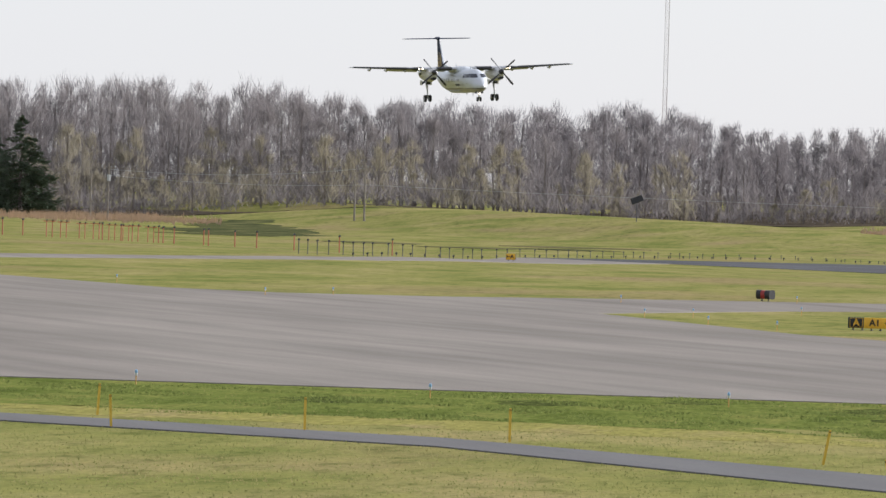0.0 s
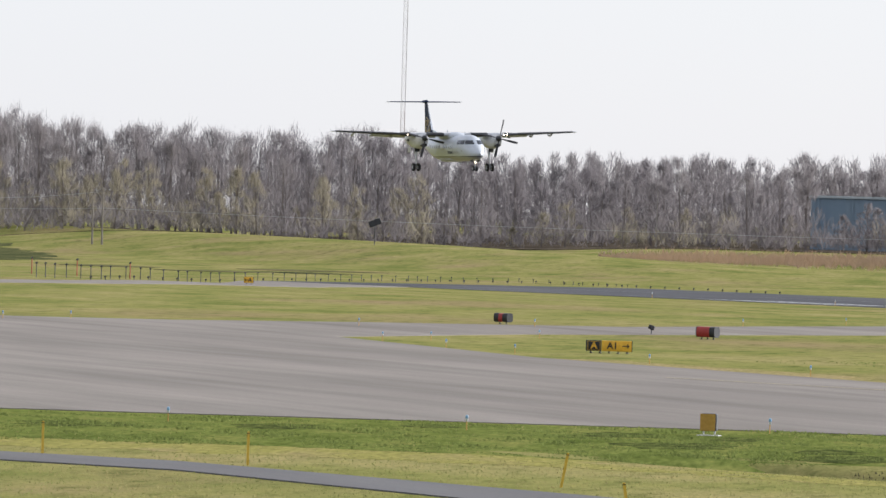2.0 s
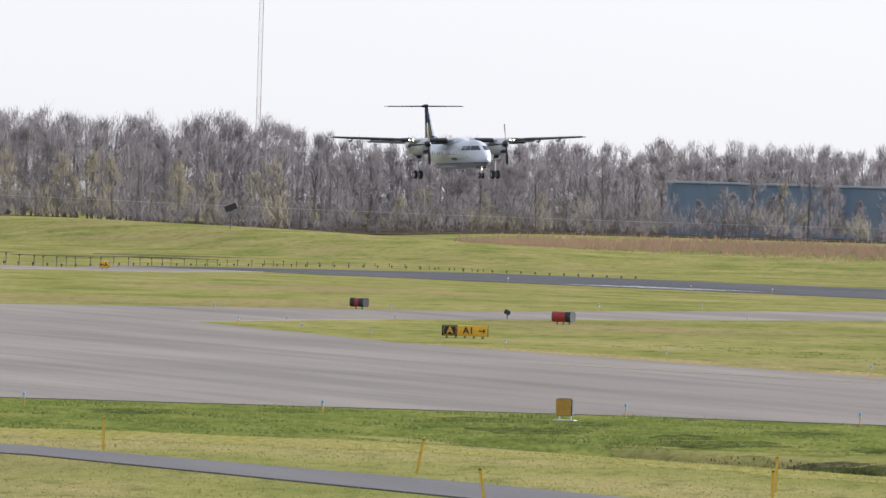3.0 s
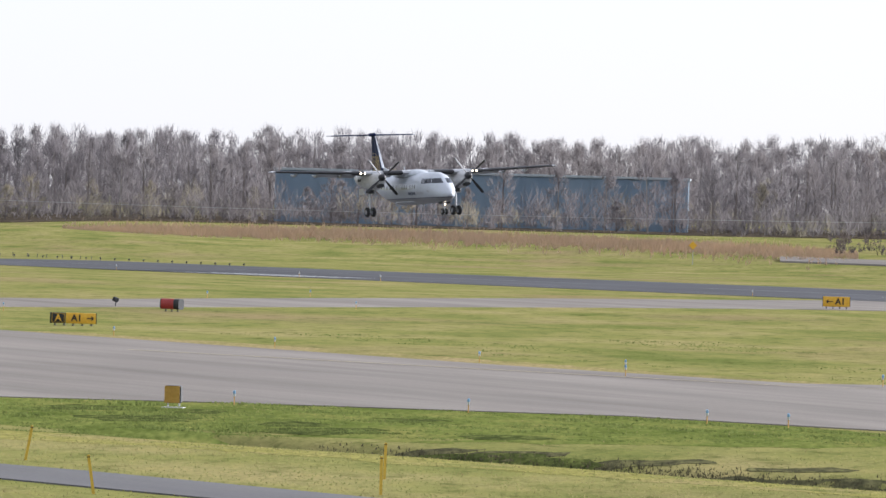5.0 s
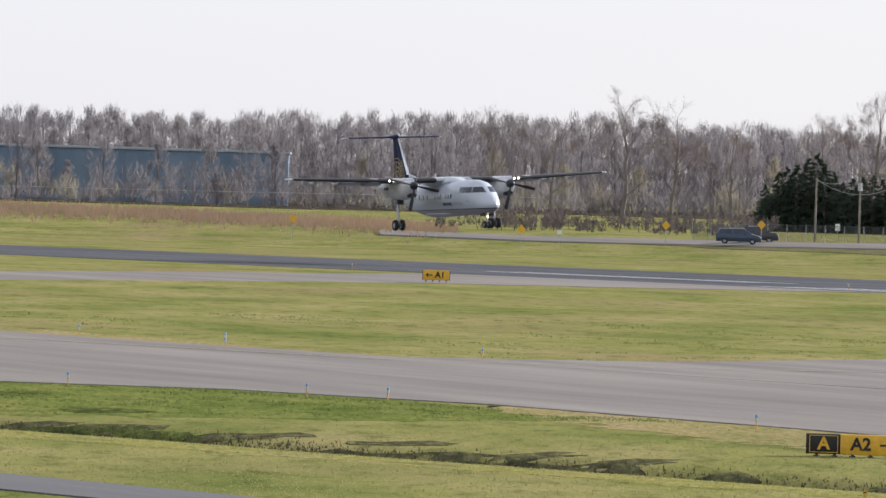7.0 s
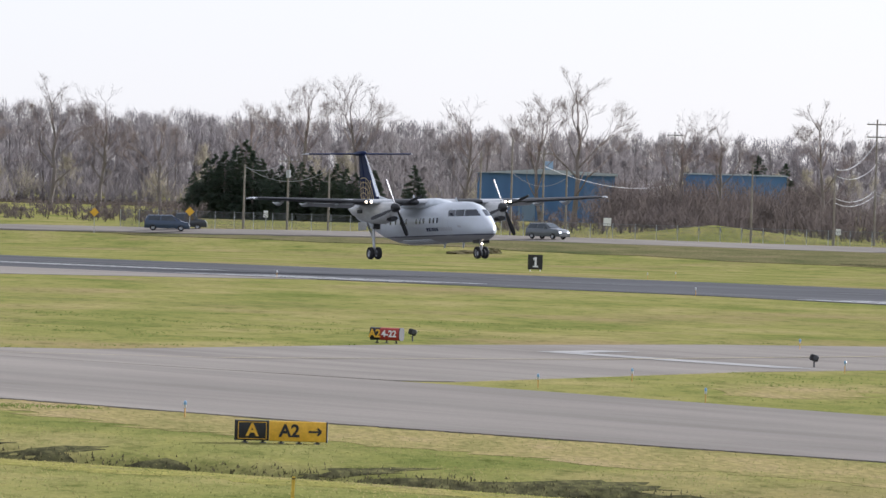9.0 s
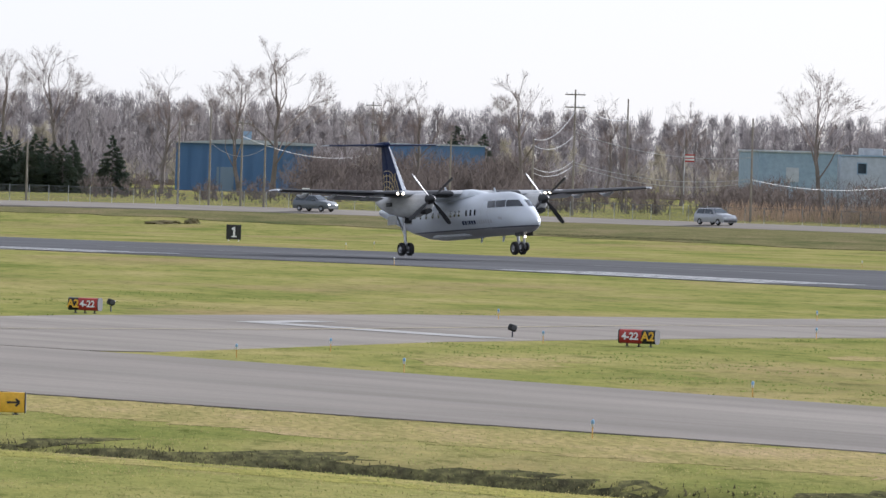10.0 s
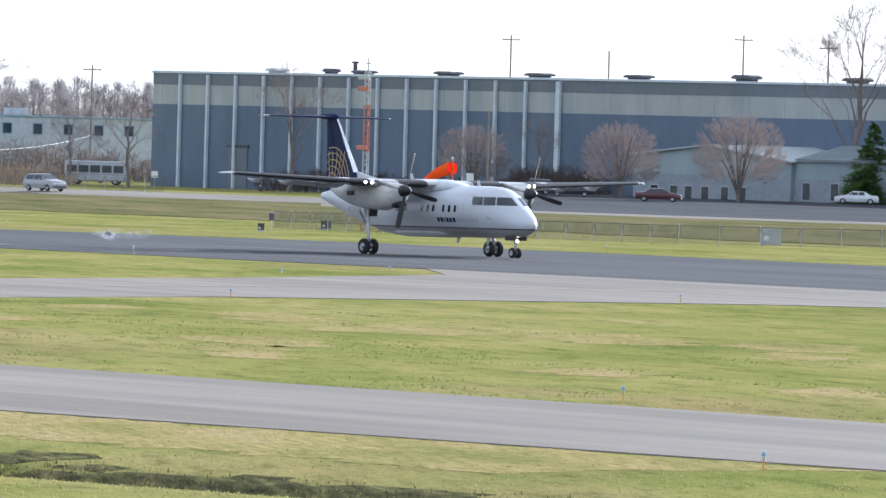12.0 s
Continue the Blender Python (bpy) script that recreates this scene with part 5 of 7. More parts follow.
CONCRETE = varied("concrete", (0.42, 0.41, 0.39), (0.52, 0.51, 0.48), 1.0, 0.9)
POLE_WOOD = varied("weathered_pole_wood", (0.2, 0.17, 0.14), (0.3, 0.27, 0.23), 0.6, 0.9)
FADED_RED = varied("faded_red_paint", (0.45, 0.34, 0.33), (0.5, 0.4, 0.38), 0.5, 0.7)
PALE_MAST = varied("pale_mast_paint", (0.66, 0.62, 0.62), (0.72, 0.68, 0.68), 0.5, 0.7)
WIRE = varied("cable", (0.3, 0.3, 0.3), (0.45, 0.45, 0.45), 2.0, 0.5)
LINE_WHITE = varied("worn_white_marking", (0.34, 0.34, 0.335), (0.48, 0.48, 0.47), 0.4, 0.9, spec=0.1)
DULL_YELLOW = varied("dull_sign_yellow", (0.42, 0.24, 0.03), (0.48, 0.29, 0.05), 2.0, 0.6)
WORN_EDGE = varied("faded_edge_marking", (0.16, 0.16, 0.165), (0.24, 0.24, 0.24), 0.4, 0.95, spec=0.0)
LINE_YELLOW = varied("worn_yellow_marking", (0.36, 0.3, 0.19), (0.4, 0.34, 0.21), 0.4, 0.9, spec=0.1)


def text_part(name, words, size, x, y, z, mat, parent):
    """Raised lettering on a face that looks along -y."""
    cu = bpy.data.curves.new(name, "FONT")
    cu.body, cu.size, cu.align_x, cu.align_y, cu.extrude, cu.offset = words, size, "CENTER", "CENTER", 0.004, size * 0.03
    ob = new("lettering_source", cu)
    me = bpy.data.meshes.new_from_object(ob.evaluated_get(bpy.context.evaluated_depsgraph_get()))
    bpy.data.objects.remove(ob)
    me.materials.clear()
    me.materials.append(mat)
    o = new(name, me)
    o.parent = parent
    o.matrix_local = pose(x, y, z, 90, 0, 0)
    return o


def arrow(name, x, y, z, size, mat, parent, turn=1):
    bm = bmesh.new()
    box(bm, x, y, z, size, 0.008, size * 0.16)
    for s in (-1, 1):
        box(bm, x + turn * size * 0.36, y, z + s * size * 0.15, size * 0.42, 0.008, size * 0.16, 0, Euler((0, radians(turn * s * 42), 0)).to_matrix())
    return part(name, bm, mat, parent)


def sign(name, x, y, rz, panels, h, label, leg=0.09, depth=0.2, square=0.2):
    """Guidance sign: a rounded case on frangible legs. panels: (width, case colour, text, text colour, arrow)."""
    s = tagged(thing(name, x, y, None, rz), label, "sign")
    total = sum(p[0] for p in panels)
    u = -total / 2
    for w, mat, words, tmat, arr in panels:
        n = 14
        prof = []
        for i in range(n):
            a = 2 * math.pi * i / n
            c, sn = math.cos(a), math.sin(a)
            prof.append((depth / 2 * math.copysign(abs(c) ** square, c), leg + h / 2 + h / 2 * math.copysign(abs(sn) ** square, sn)))
        bm = bmesh.new()
        loft(bm, [[(u + 0.006, q[0], q[1]) for q in prof], [(u + w - 0.006, q[0], q[1]) for q in prof]])
        c = part("sign_module", bm, mat, s, smooth_angle=30)
        fy = -depth / 2 - 0.006
        if words:
            text_part("legend", words, h * (0.86 if len(words) < 3 else 0.7), u + w * (0.5 if not arr else 0.36 if arr > 0 else 0.64), fy, leg + h * 0.5, tmat, c)
        if words and mat is SIGN_BLACK and not arr and depth < 0.3:
            bm = bmesh.new()
            for bx, bz, bw, bh in ((0, 0.41, w - 0.1, 0.03), (0, -0.41, w - 0.1, 0.03), (0.5 - 0.055 / w, 0, 0.014, 0.82), (-0.5 + 0.055 / w, 0, 0.014, 0.82)):
                box(bm, u + w * 0.5 + bx * w, fy, leg + h * (0.5 + bz), bw, 0.006, h * bh)
            part("border", bm, tmat, c, "thin yellow border line")
        if arr:
            arrow("arrow", u + w * (0.8 if arr > 0 else 0.25), fy, leg + h * 0.5, h * 0.62, tmat, c, arr)
        u += w
    for uu in (-total / 2 - 0.012, total / 2 + 0.012):
        bm = bmesh.new()
        loft(bm, [[(uu + e, q[0] * 1.04, leg + h / 2 + (q[1] - leg - h / 2) * 1.04) for q in prof] for e in (-0.014, 0.014)])
        part("end_cap", bm, SIGN_BLACK, s, "black end cap", 30)
    k = max(2, round(total / 0.4))
    for i in range(k):
        bm = bmesh.new()
        ux = -total / 2 + total * (i + 0.5) / k
        rod(bm, (ux, 0, 0), (ux, 0, leg + 0.02), 0.03, 0.03, 8)
        rod(bm, (ux, 0, -0.01), (ux, 0, 0.025), 0.07, 0.07, 8)
        part("sign_leg", bm, DARK_STEEL, s)
    return s


Y, K, R, W = SIGN_YELLOW, SIGN_BLACK, SIGN_RED, SIGN_WHITE
sign("taxiway_sign", -351.7, 110.1, 72, [(0.62, K, "A", Y, 0), (1.25, Y, "A1", K, 1)], 0.44, "black and yellow taxiway guidance sign on short legs")
sign("taxiway_sign", -176.1, 82.0, 62, [(0.72, K, "A", Y, 0), (1.25, Y, "A2", K, 1)], 0.44, "black and yellow taxiway guidance sign beside the ditch", 0.05)
sign("taxiway_exit_sign", -714.6, 192.3, 72, [(0.75, Y, "A", K, -1)], 0.5, "small yellow taxiway exit sign with black letter", 0.15)
sign("taxiway_exit_sign", -478.4, 195.9, 66, [(1.55, Y, "A1", K, -1)], 0.58, "yellow taxiway exit sign with black arrow", 0.15)
sign("holding_sign", -436.0, 130.8, 28, [(0.3, K, "", Y, 0), (0.28, R, "", W, 0), (0.34, K, "", Y, 0)], 0.46, "dark rounded runway holding sign seen from its end", 0.1, 0.42, 0.6)
sign("holding_sign", -399.2, 129.8, 34, [(0.75, R, "", W, 0), (0.3, K, "", Y, 0)], 0.5, "red and black rounded runway holding sign", 0.1, 0.42, 0.6)
sign("holding_sign", -288.5, 138.4, 38, [(0.36, K, "A2", Y, 0), (0.78, R, "4-22", W, 0)], 0.46, "red runway holding sign with black end section", 0.1, 0.4, 0.6)
sign("holding_sign", -251.4, 140.4, 36, [(0.8, R, "4-22", W, 0), (0.46, K, "A2", Y, 0)], 0.46, "red runway holding sign with white number", 0.1, 0.4, 0.6)
for lx, ly in ((-292.6, 141.4), (-261.1, 141.0), (-411.7, 131.0)):
    g = tagged(thing("guard_light", lx, ly, None, 60), "small dark hooded runway guard light on a stub", "light")
    bm = bmesh.new()
    rod(bm, (0, 0, 0), (0, 0, 0.22), 0.03)
    part("stub", bm, DARK_STEEL, g)
    bm = bmesh.new()
    box(bm, 0, 0, 0.34, 0.3, 0.18, 0.22, 0.04, Euler((0, radians(18), 0)).to_matrix())
    part("lamp_head", bm, SIGN_BLACK, g, "black lamp head")
    bm = bmesh.new()
    rod(bm, (0.05, -0.09, 0.34), (0.05, -0.13, 0.34), 0.07, 0.08, 10)
    part("hood", bm, DARK_STEEL, g)

one = tagged(thing("distance_sign", -625.4, 312.7, None, 64), "black square runway distance sign with white 1", "sign")
bm = bmesh.new()
box(bm, 0, 0, 0.72, 1.16, 0.14, 1.16, 0.03)
pn = part("panel", bm, SIGN_BLACK, one)
bm = bmesh.new()
box(bm, 0.03, -0.076, 0.72, 0.16, 0.01, 0.78)
box(bm, -0.07, -0.076, 0.99, 0.2, 0.01, 0.13, 0, Euler((0, radians(-38), 0)).to_matrix())
box(bm, 0.03, -0.076, 0.37, 0.42, 0.009, 0.1)
part("digit", bm, SIGN_WHITE, pn, "white digit")
for u in (-0.4, 0.4):
    bm = bmesh.new()
    rod(bm, (u, 0, 0), (u, 0, 0.16), 0.04)
    part("leg", bm, ALUMINIUM, one)

ys = tagged(thing("yellow_sign", -222.3, 72.4, None, 60), "plain yellow square sign with dark edge on a concrete pad", "sign")
bm = bmesh.new()
box(bm, 0, 0, 0.015, 0.58, 0.42, 0.03, 0.01)
part("pad", bm, CONCRETE, ys, "concrete pad")
bm = bmesh.new()
box(bm, 0, 0, 0.36, 0.42, 0.26, 0.46, 0.03)
c = part("sign_box", bm, SIGN_BLACK, ys, "black sign case")
bm = bmesh.new()
box(bm, -0.02, -0.137, 0.36, 0.4, 0.012, 0.44)
part("face", bm, DULL_YELLOW, c, "plain dull yellow face")
for u in (-0.15, 0.15):
    bm = bmesh.new()
    rod(bm, (u, 0, 0.05), (u, 0, 0.14), 0.025)
    part("leg", bm, ALUMINIUM, ys)


def edge_light(lens, label, group, h=0.36):
    e = tagged(new("edge_light"), label, "light", group)
    bm = bmesh.new()
    rod(bm, (0, 0, -0.05), (0, 0, h - 0.12), 0.016, 0.016, 8)
    part("stem", bm, STAKE, e, "orange-yellow stem")
    bm = bmesh.new()
    rod(bm, (0, 0, h - 0.12), (0, 0, h - 0.05), 0.03, 0.038, 10)
    part("collar", bm, ALUMINIUM, e)
    bm = bmesh.new()
    loft(bm, [[(r * math.cos(2 * math.pi * i / 10), r * math.sin(2 * math.pi * i / 10), h + z) for i in range(10)] for r, z in ((0.034, -0.05), (0.04, -0.01), (0.034, 0.03), (0.012, 0.048))])
    part("lens", bm, lens, e, smooth_angle=60)
    return e


BLUE_AT = [(-232.4, 52.3), (-224.3, 58.3), (-222.7, 65.9), (-443.7, 98.7), (-408.4, 98.0), (-414.9, 102.9), (-413.8, 116.9), (-226.3, 75.4), (-222.3, 80.6), (-311.2, 105.2), (-291.1, 105.9), (-281.6, 107.7), (-427.5, 129.9),
           (-450.4, 148.4), (-420.3, 146.3), (-370.7, 105.8), (-374.2, 109.0), (-354.1, 103.8), (-344.9, 104.0), (-327.6, 104.2), (-387.9, 118.1), (-215.2, 84.6), (-212.8, 85.9), (-265.0, 110.2), (-272.7, 104.3)]
BLUE_AT_2 = [(-193.8, 87.7), (-215.4, 113.0), (-237.7, 122.2), (-228.2, 114.3), (-254.0, 138.3), (-197.4, 113.6), (-165.2, 91.2), (-267.8, 156.6), (-300.8, 175.9), (-291.5, 156.8), (-167.6, 115.5), (-131.3, 93.6),
             (-274.2, 171.6), (-279.0, 194.8), (-319.1, 202.2), (-332.7, 216.5), (-147.5, 115.8), (-468.6, 160.4)]
WHITE_AT = [(-572.1, 228.0), (-716.6, 228.0), (-668.9, 228.0), (-649.5, 228.0), (-492.0, 228.5), (-437.1, 228.5), (-374.2, 228.5), (-558.3, 288), (-577.1, 300), (-498.2, 294.6), (-420, 288), (-350, 288)]
src = edge_light(LENS_BLUE, "blue taxiway edge light on a thin orange stem", "taxiway edge lights")
for i, (x, y) in enumerate(BLUE_AT + BLUE_AT_2):
    ob = src if i == 0 else copy_thing(src, Matrix.Identity(4))
    ob.matrix_basis = pose(x, y, ground_z(x, y), 0, 0, i * 40)
src = edge_light(LENS_CLEAR, "clear runway edge light on a thin stem", "runway edge lights", 0.45)
for i, (x, y) in enumerate(WHITE_AT):
    ob = src if i == 0 else copy_thing(src, Matrix.Identity(4))
    ob.matrix_basis = pose(x, y, ground_z(x, y), 0, 0, i * 40)

# slim yellow marker posts along the service road; some lean
MARKERS = [(-202.6, 44.7, 3, 0), (-193.0, 42.9, -3, 0), (-194.2, 47.6, 0, 0), (-188.8, 50.9, 0, 0), (-177.8, 54.7, 10, 5), (-158.8, 50.2, -9, 4), (-160.6, 56.5, 0, 0), (-169.5, 59.7, 1, 0), (-136.1, 63.6, 2, 0)]
src = tagged(new("marker_post"), "slim yellow plastic marker post in the grass", "post", "marker posts")
bm = bmesh.new()
loft(bm, [[(-0.028, -0.012, z), (0.028, -0.012, z), (0.022, 0.014, z), (-0.022, 0.014, z)] for z in (-0.1, 0.7)] + [[(-0.025, -0.01, 0.74), (0.025, -0.01, 0.74), (0.02, 0.012, 0.74), (-0.02, 0.012, 0.74)]])
part("post", bm, POST_YELLOW, src)
bm = bmesh.new()
box(bm, 0, 0, 0.7, 0.062, 0.032, 0.016)
part("band", bm, SIGN_BLACK, src, "dark band")
for i, (x, y, lean, tip) in enumerate(MARKERS):
    ob = src if i == 0 else copy_thing(src, Matrix.Identity(4))
    ob.matrix_basis = pose(x, y, ground_z(x, y), tip, lean, 72) 

# two dark pipe stubs near the camera
for (x, y) in ((-133.0, 42.0), (-132.5, 45.8)):
    g = tagged(thing("pipe_stub", x, y), "short leaning grey metal stake in the grass", "stake")
    bm = bmesh.new()
    rod(bm, (0, 0, -0.1), (0.03, 0.06, 0.26), 0.03, 0.03, 8)
    part("stake", bm, GALV, g)


# ---------- runway far side: rows of threshold and approach lights ----------
def low_light(label, h, group, mat, cat="light"):
    e = tagged(new("approach_light"), label, cat, group)
    bm = bmesh.new()
    rod(bm, (0, 0, -0.3), (0, 0, h), 0.035, 0.035, 6)
    part("post", bm, mat, e)
    bm = bmesh.new()
    rod(bm, (-0.07, 0, h), (0.1, 0, h + 0.03), 0.09, 0.075, 8)
    part("lamp_head", bm, DARK_STEEL, e, "dark lamp head")
    return e


LAMP_BEARING, LAMP_DIST = (14.08, 15.1, 16.2, 16.9, 18.36), (652, 867, 960, 1000, 893)
src = low_light("low dark lamp along the runway's far edge", 0.22, "runway far side lamps", DARK_STEEL)
first = True
b2 = 14.05
while b2 < 18.5:
    x, y = polar(b2, float(np.interp(b2, LAMP_BEARING, LAMP_DIST)))
    ob = src if first else copy_thing(src, Matrix.Identity(4))
    first = False
    ob.matrix_basis = pose(x, y, ground_z(x, y), 0, 0, 0)
    b2 += 0.092
src = low_light("dark approach lamp on a thin post", 1.0, "approach lamps", DARK_STEEL)
rng = random.Random(4)
first = True
b2 = 13.7
while b2 < 17.6:
    x, y = polar(b2, float(np.interp(b2, LAMP_BEARING, LAMP_DIST)) + 12 + rng.uniform(-2, 3))
    k = 1.05 - (b2 - 13.7) * 0.2
    ob = src if first else copy_thing(src, Matrix.Identity(4))
    first = False
    ob.matrix_basis = pose(x, y, ground_z(x, y), 0, 0, 0) @ Matrix.Diagonal((1, 1, max(0.25, k), 1))
    b2 += 0.078 + (rng.random() - 0.5) * 0.05
# orange approach light frames
frame_src = tagged(new("approach_light_bar"), "orange steel approach-light frame on posts", "light", "orange approach frames")
bm = bmesh.new()
box(bm, 0, 0, 1.95, 1.5, 0.1, 0.1, 0.02)
part("crossbar", bm, RUST, frame_src)
for u in (-0.35, 0.35):
    bm = bmesh.new()
    rod(bm, (u, 0, -0.3), (u, 0, 1.9), 0.06, 0.055, 8)
    part("post", bm, RUST, frame_src)
    bm = bmesh.new()
    rod(bm, (u, 0, 2.0), (u + 0.1, 0, 2.14), 0.09, 0.11, 8)
    part("lamp_head", bm, DARK_STEEL, frame_src)
pole_src = tagged(new("approach_post"), "orange steel approach-light post", "light", "orange approach posts")
bm = bmesh.new()
rod(bm, (0, 0, -0.3), (0, 0, 1.95), 0.08, 0.07, 8)
part("post", bm, RUST, pole_src)
bm = bmesh.new()
rod(bm, (-0.1, 0, 1.95), (0.12, 0, 2.05), 0.12, 0.12, 8)
part("lamp_head", bm, DARK_STEEL, pole_src)
for i, b2 in enumerate((12.1, 12.19, 12.31, 12.4, 12.5, 12.59, 12.65, 12.75, 11.6)):
    x, y = polar(b2, 800 + (i % 3) * 12)
    ob = frame_src if i == 0 else copy_thing(frame_src, Matrix.Identity(4))
    ob.matrix_basis = pose(x, y, ground_z(x, y), 0, 0, 88 - b2) @ Matrix.Diagonal((0.75, 0.75, 0.72, 1))
for i, b2 in enumerate((11.8, 11.93, 12.44, 12.56, 12.8, 12.83, 12.9, 13.09, 13.12, 13.29, 13.43, 13.67, 13.96, 14.3)):
    x, y = polar(b2, 775 + (i % 2) * 24)
    ob = pole_src if i == 0 else copy_thing(pole_src, Matrix.Identity(4))
    ob.matrix_basis = pose(x, y, ground_z(x, y), 0, 0, 10) @ Matrix.Diagonal((0.75, 0.75, 0.72, 1))


# ---------- glideslope hut, mast, windsock, boxes ----------
def lattice(name, x, y, h, w, mats, bays, label):
    t = tagged(thing(name, x, y), label, "mast")
    step = h / bays
    for k in range(bays):
        z0, z1 = k * step, (k + 1) * step
        bm = bmesh.new()
        pts = [(w * math.cos(a), w * math.sin(a)) for a in (0.3, 2.39, 4.49)]
        for i in range(3):
            (ax, ay), (bx, by) = pts[i], pts[(i + 1) % 3]
            rod(bm, (ax, ay, z0), (ax, ay, z1), 0.045, 0.045, 5)
            rod(bm, (ax, ay, z0), (bx, by, (z0 + z1) / 2), 0.022, 0.022, 4)
            rod(bm, (bx, by, (z0 + z1) / 2), (ax, ay, z1), 0.022, 0.022, 4)
        part("mast_section", bm, mats[k * len(mats) * 2 // bays % len(mats)], t)
    return t


HUT_X, HUT_Y = -542.8, 354.0
hut = tagged(thing("equipment_hut", HUT_X, HUT_Y, None, 57), "red and white striped equipment hut on the grass", "shed")
for k in range(7):
    slab("wall_panel", -1.6 + k * 0.457, -1.6 + (k + 1) * 0.457 - 0.004, -1.2, 1.2, 0.18, 2.35, SIGN_RED if k % 3 == 1 or k == 5 else SIGN_WHITE, hut, "vertical painted stripe", 0.01)
slab("roof", -1.7, 1.7, -1.3, 1.3, 2.35, 2.45, WHITE_WALL, hut, "pale flat roof", 0.02)
slab("base", -1.5, 1.5, -1.1, 1.1, -0.2, 0.18, CONCRETE, hut)
slab("air_unit", 1.605, 2.1, -0.6, 0.5, 0.3, 1.6, DARK_STEEL, hut, "dark air-conditioning unit", 0.03)
slab("cable_box", -2.2, -1.63, -0.5, 0.4, 0.4, 1.7, GALV, hut, "grey cable box", 0.03)
tower = lattice("antenna_mast", -536.0, 346.5, 11.5, 0.24, [FADED_ORANGE, WHITE_WALL], 14, "red and white lattice antenna mast")
for z in (6.0, 10.2, 11.0):
    bm = bmesh.new()
    box(bm, 0, -0.4, z, 1.1, 0.25, 0.3, 0.03)
    part("antenna", bm, FADED_ORANGE if z < 11 else GALV, tower, "orange antenna box")
bm = bmesh.new()
rod(bm, (0, 0, 11.5), (0, 0, 12.4), 0.03)
rod(bm, (-0.3, 0, 12.0), (0.3, 0, 12.0), 0.03)
part("top_lamp", bm, DARK_STEEL, tower)

SOCK_X, SOCK_Y = -497.8, 328.7
ws = tagged(thing("windsock", SOCK_X, SOCK_Y, None, 0), "orange windsock blown level on a thin orange pole", "windsock")
bm = bmesh.new()
rod(bm, (0, 0, -0.2), (0, 0, 5.1), 0.055, 0.04, 10)
part("pole", bm, ORANGE, ws)
way = Vector((-0.99, -0.09, -0.1))
side = Vector((0.75, -0.66, 0)).normalized()
rings = []
for k in range(9):
    u = k / 8
    c = Vector((0.0, 0.0, 4.62)) + Vector((way.x, way.y, 0)).normalized() * 2.9 * u - Vector((0, 0, 0.95 * u ** 1.6))
    r = 0.46 - 0.24 * u + 0.015 * math.sin(k * 2.1)
    t = Vector((way.x, way.y, -0.5 * u)).normalized()
    sx = t.cross(Vector((0, 0, 1))).normalized()
    sz = sx.cross(t)
    rings.append([tuple(c + sx * r * math.cos(2 * math.pi * i / 18) + sz * r * math.sin(2 * math.pi * i / 18)) for i in range(18)])
bm = bmesh.new()
loft(bm, rings, caps=False)
loft(bm, [[tuple(Vector(p) * 0.985 + Vector((0, 0, 4.62)) * 0.015) for p in r] for r in reversed(rings)], caps=False)
part("sock", bm, SOCK_ORANGE, ws, "orange fabric cone", 60)
bm = bmesh.new()
loft(bm, [rings[0], [tuple(Vector((0, 0, 4.62)) + (Vector(p) - Vector((0, 0, 4.62))) * 0.93) for p in rings[0]]], caps=False)
for i in (0, 6, 12):
    rod(bm, (0, 0, 4.62), rings[0][i], 0.015)
part("hoop", bm, DARK_STEEL, ws, "dark steel hoop")
bm = bmesh.new()
bmesh.ops.create_uvsphere(bm, u_segments=8, v_segments=6, radius=0.09, matrix=Matrix.Translation((0, 0, 5.3)))
rod(bm, (0, 0, 5.0), (0, 0, 5.3), 0.03)
part("top_lamp", bm, LENS_CLEAR, ws)
p9 = tagged(thing("marker_pole", -500.5, 333.5), "thin red marker pole beside the windsock", "pole")
bm = bmesh.new()
rod(bm, (0, 0, -0.1), (0, 0, 4.0), 0.035, 0.03, 8)
part("pole", bm, ORANGE, p9)

for nm, x, y, w, d, h, mat, lab in (("equipment_cabinet", -493.4, 351.8, 1.35, 0.9, 1.05, GALV, "grey metal equipment cabinet on the grass"), ("junction_box", -516.3, 325.4, 0.45, 0.35, 0.5, DARK_STEEL, "small dark junction box in the grass"),
                                    ("junction_box", -546.5, 350.0, 0.75, 0.5, 0.6, DARK_STEEL, "dark junction box with a frame on top")):
    c = tagged(thing(nm, x, y, None, 57), lab, "box")
    slab("body", -w / 2, w / 2, -d / 2, d / 2, 0.08, h, mat, c, "", 0.02)
    slab("lid", -w / 2 - 0.03, w / 2 + 0.03, -d / 2 - 0.03, d / 2 + 0.03, h, h + 0.05, mat, c, "", 0.01)
    slab("plinth", -w / 2 - 0.05, w / 2 + 0.05, -d / 2 - 0.05, d / 2 + 0.05, -0.1, 0.08, CONCRETE, c)
    slab("label_plate", -w * 0.35, -w * 0.1, -d / 2 - 0.012, -d / 2 - 0.003, h * 0.3, h * 0.6, SIGN_WHITE, c, "pale plate")
c = tagged(thing("solar_panel", -518.0, 327.3, None, 57), "small tilted panel on a post", "panel")
bm = bmesh.new()
rod(bm, (0, 0, -0.1), (0, 0, 0.9), 0.03)
part("post", bm, GALV, c)
bm = bmesh.new()
box(bm, 0, 0, 1.0, 0.35, 0.05, 0.5, 0.01, Euler((radians(-25), 0, radians(8))).to_matrix())
part("panel", bm, DARK_STEEL, c)

# dark tilted panel on a post behind the mound
x, y = polar(15.859, 1240)
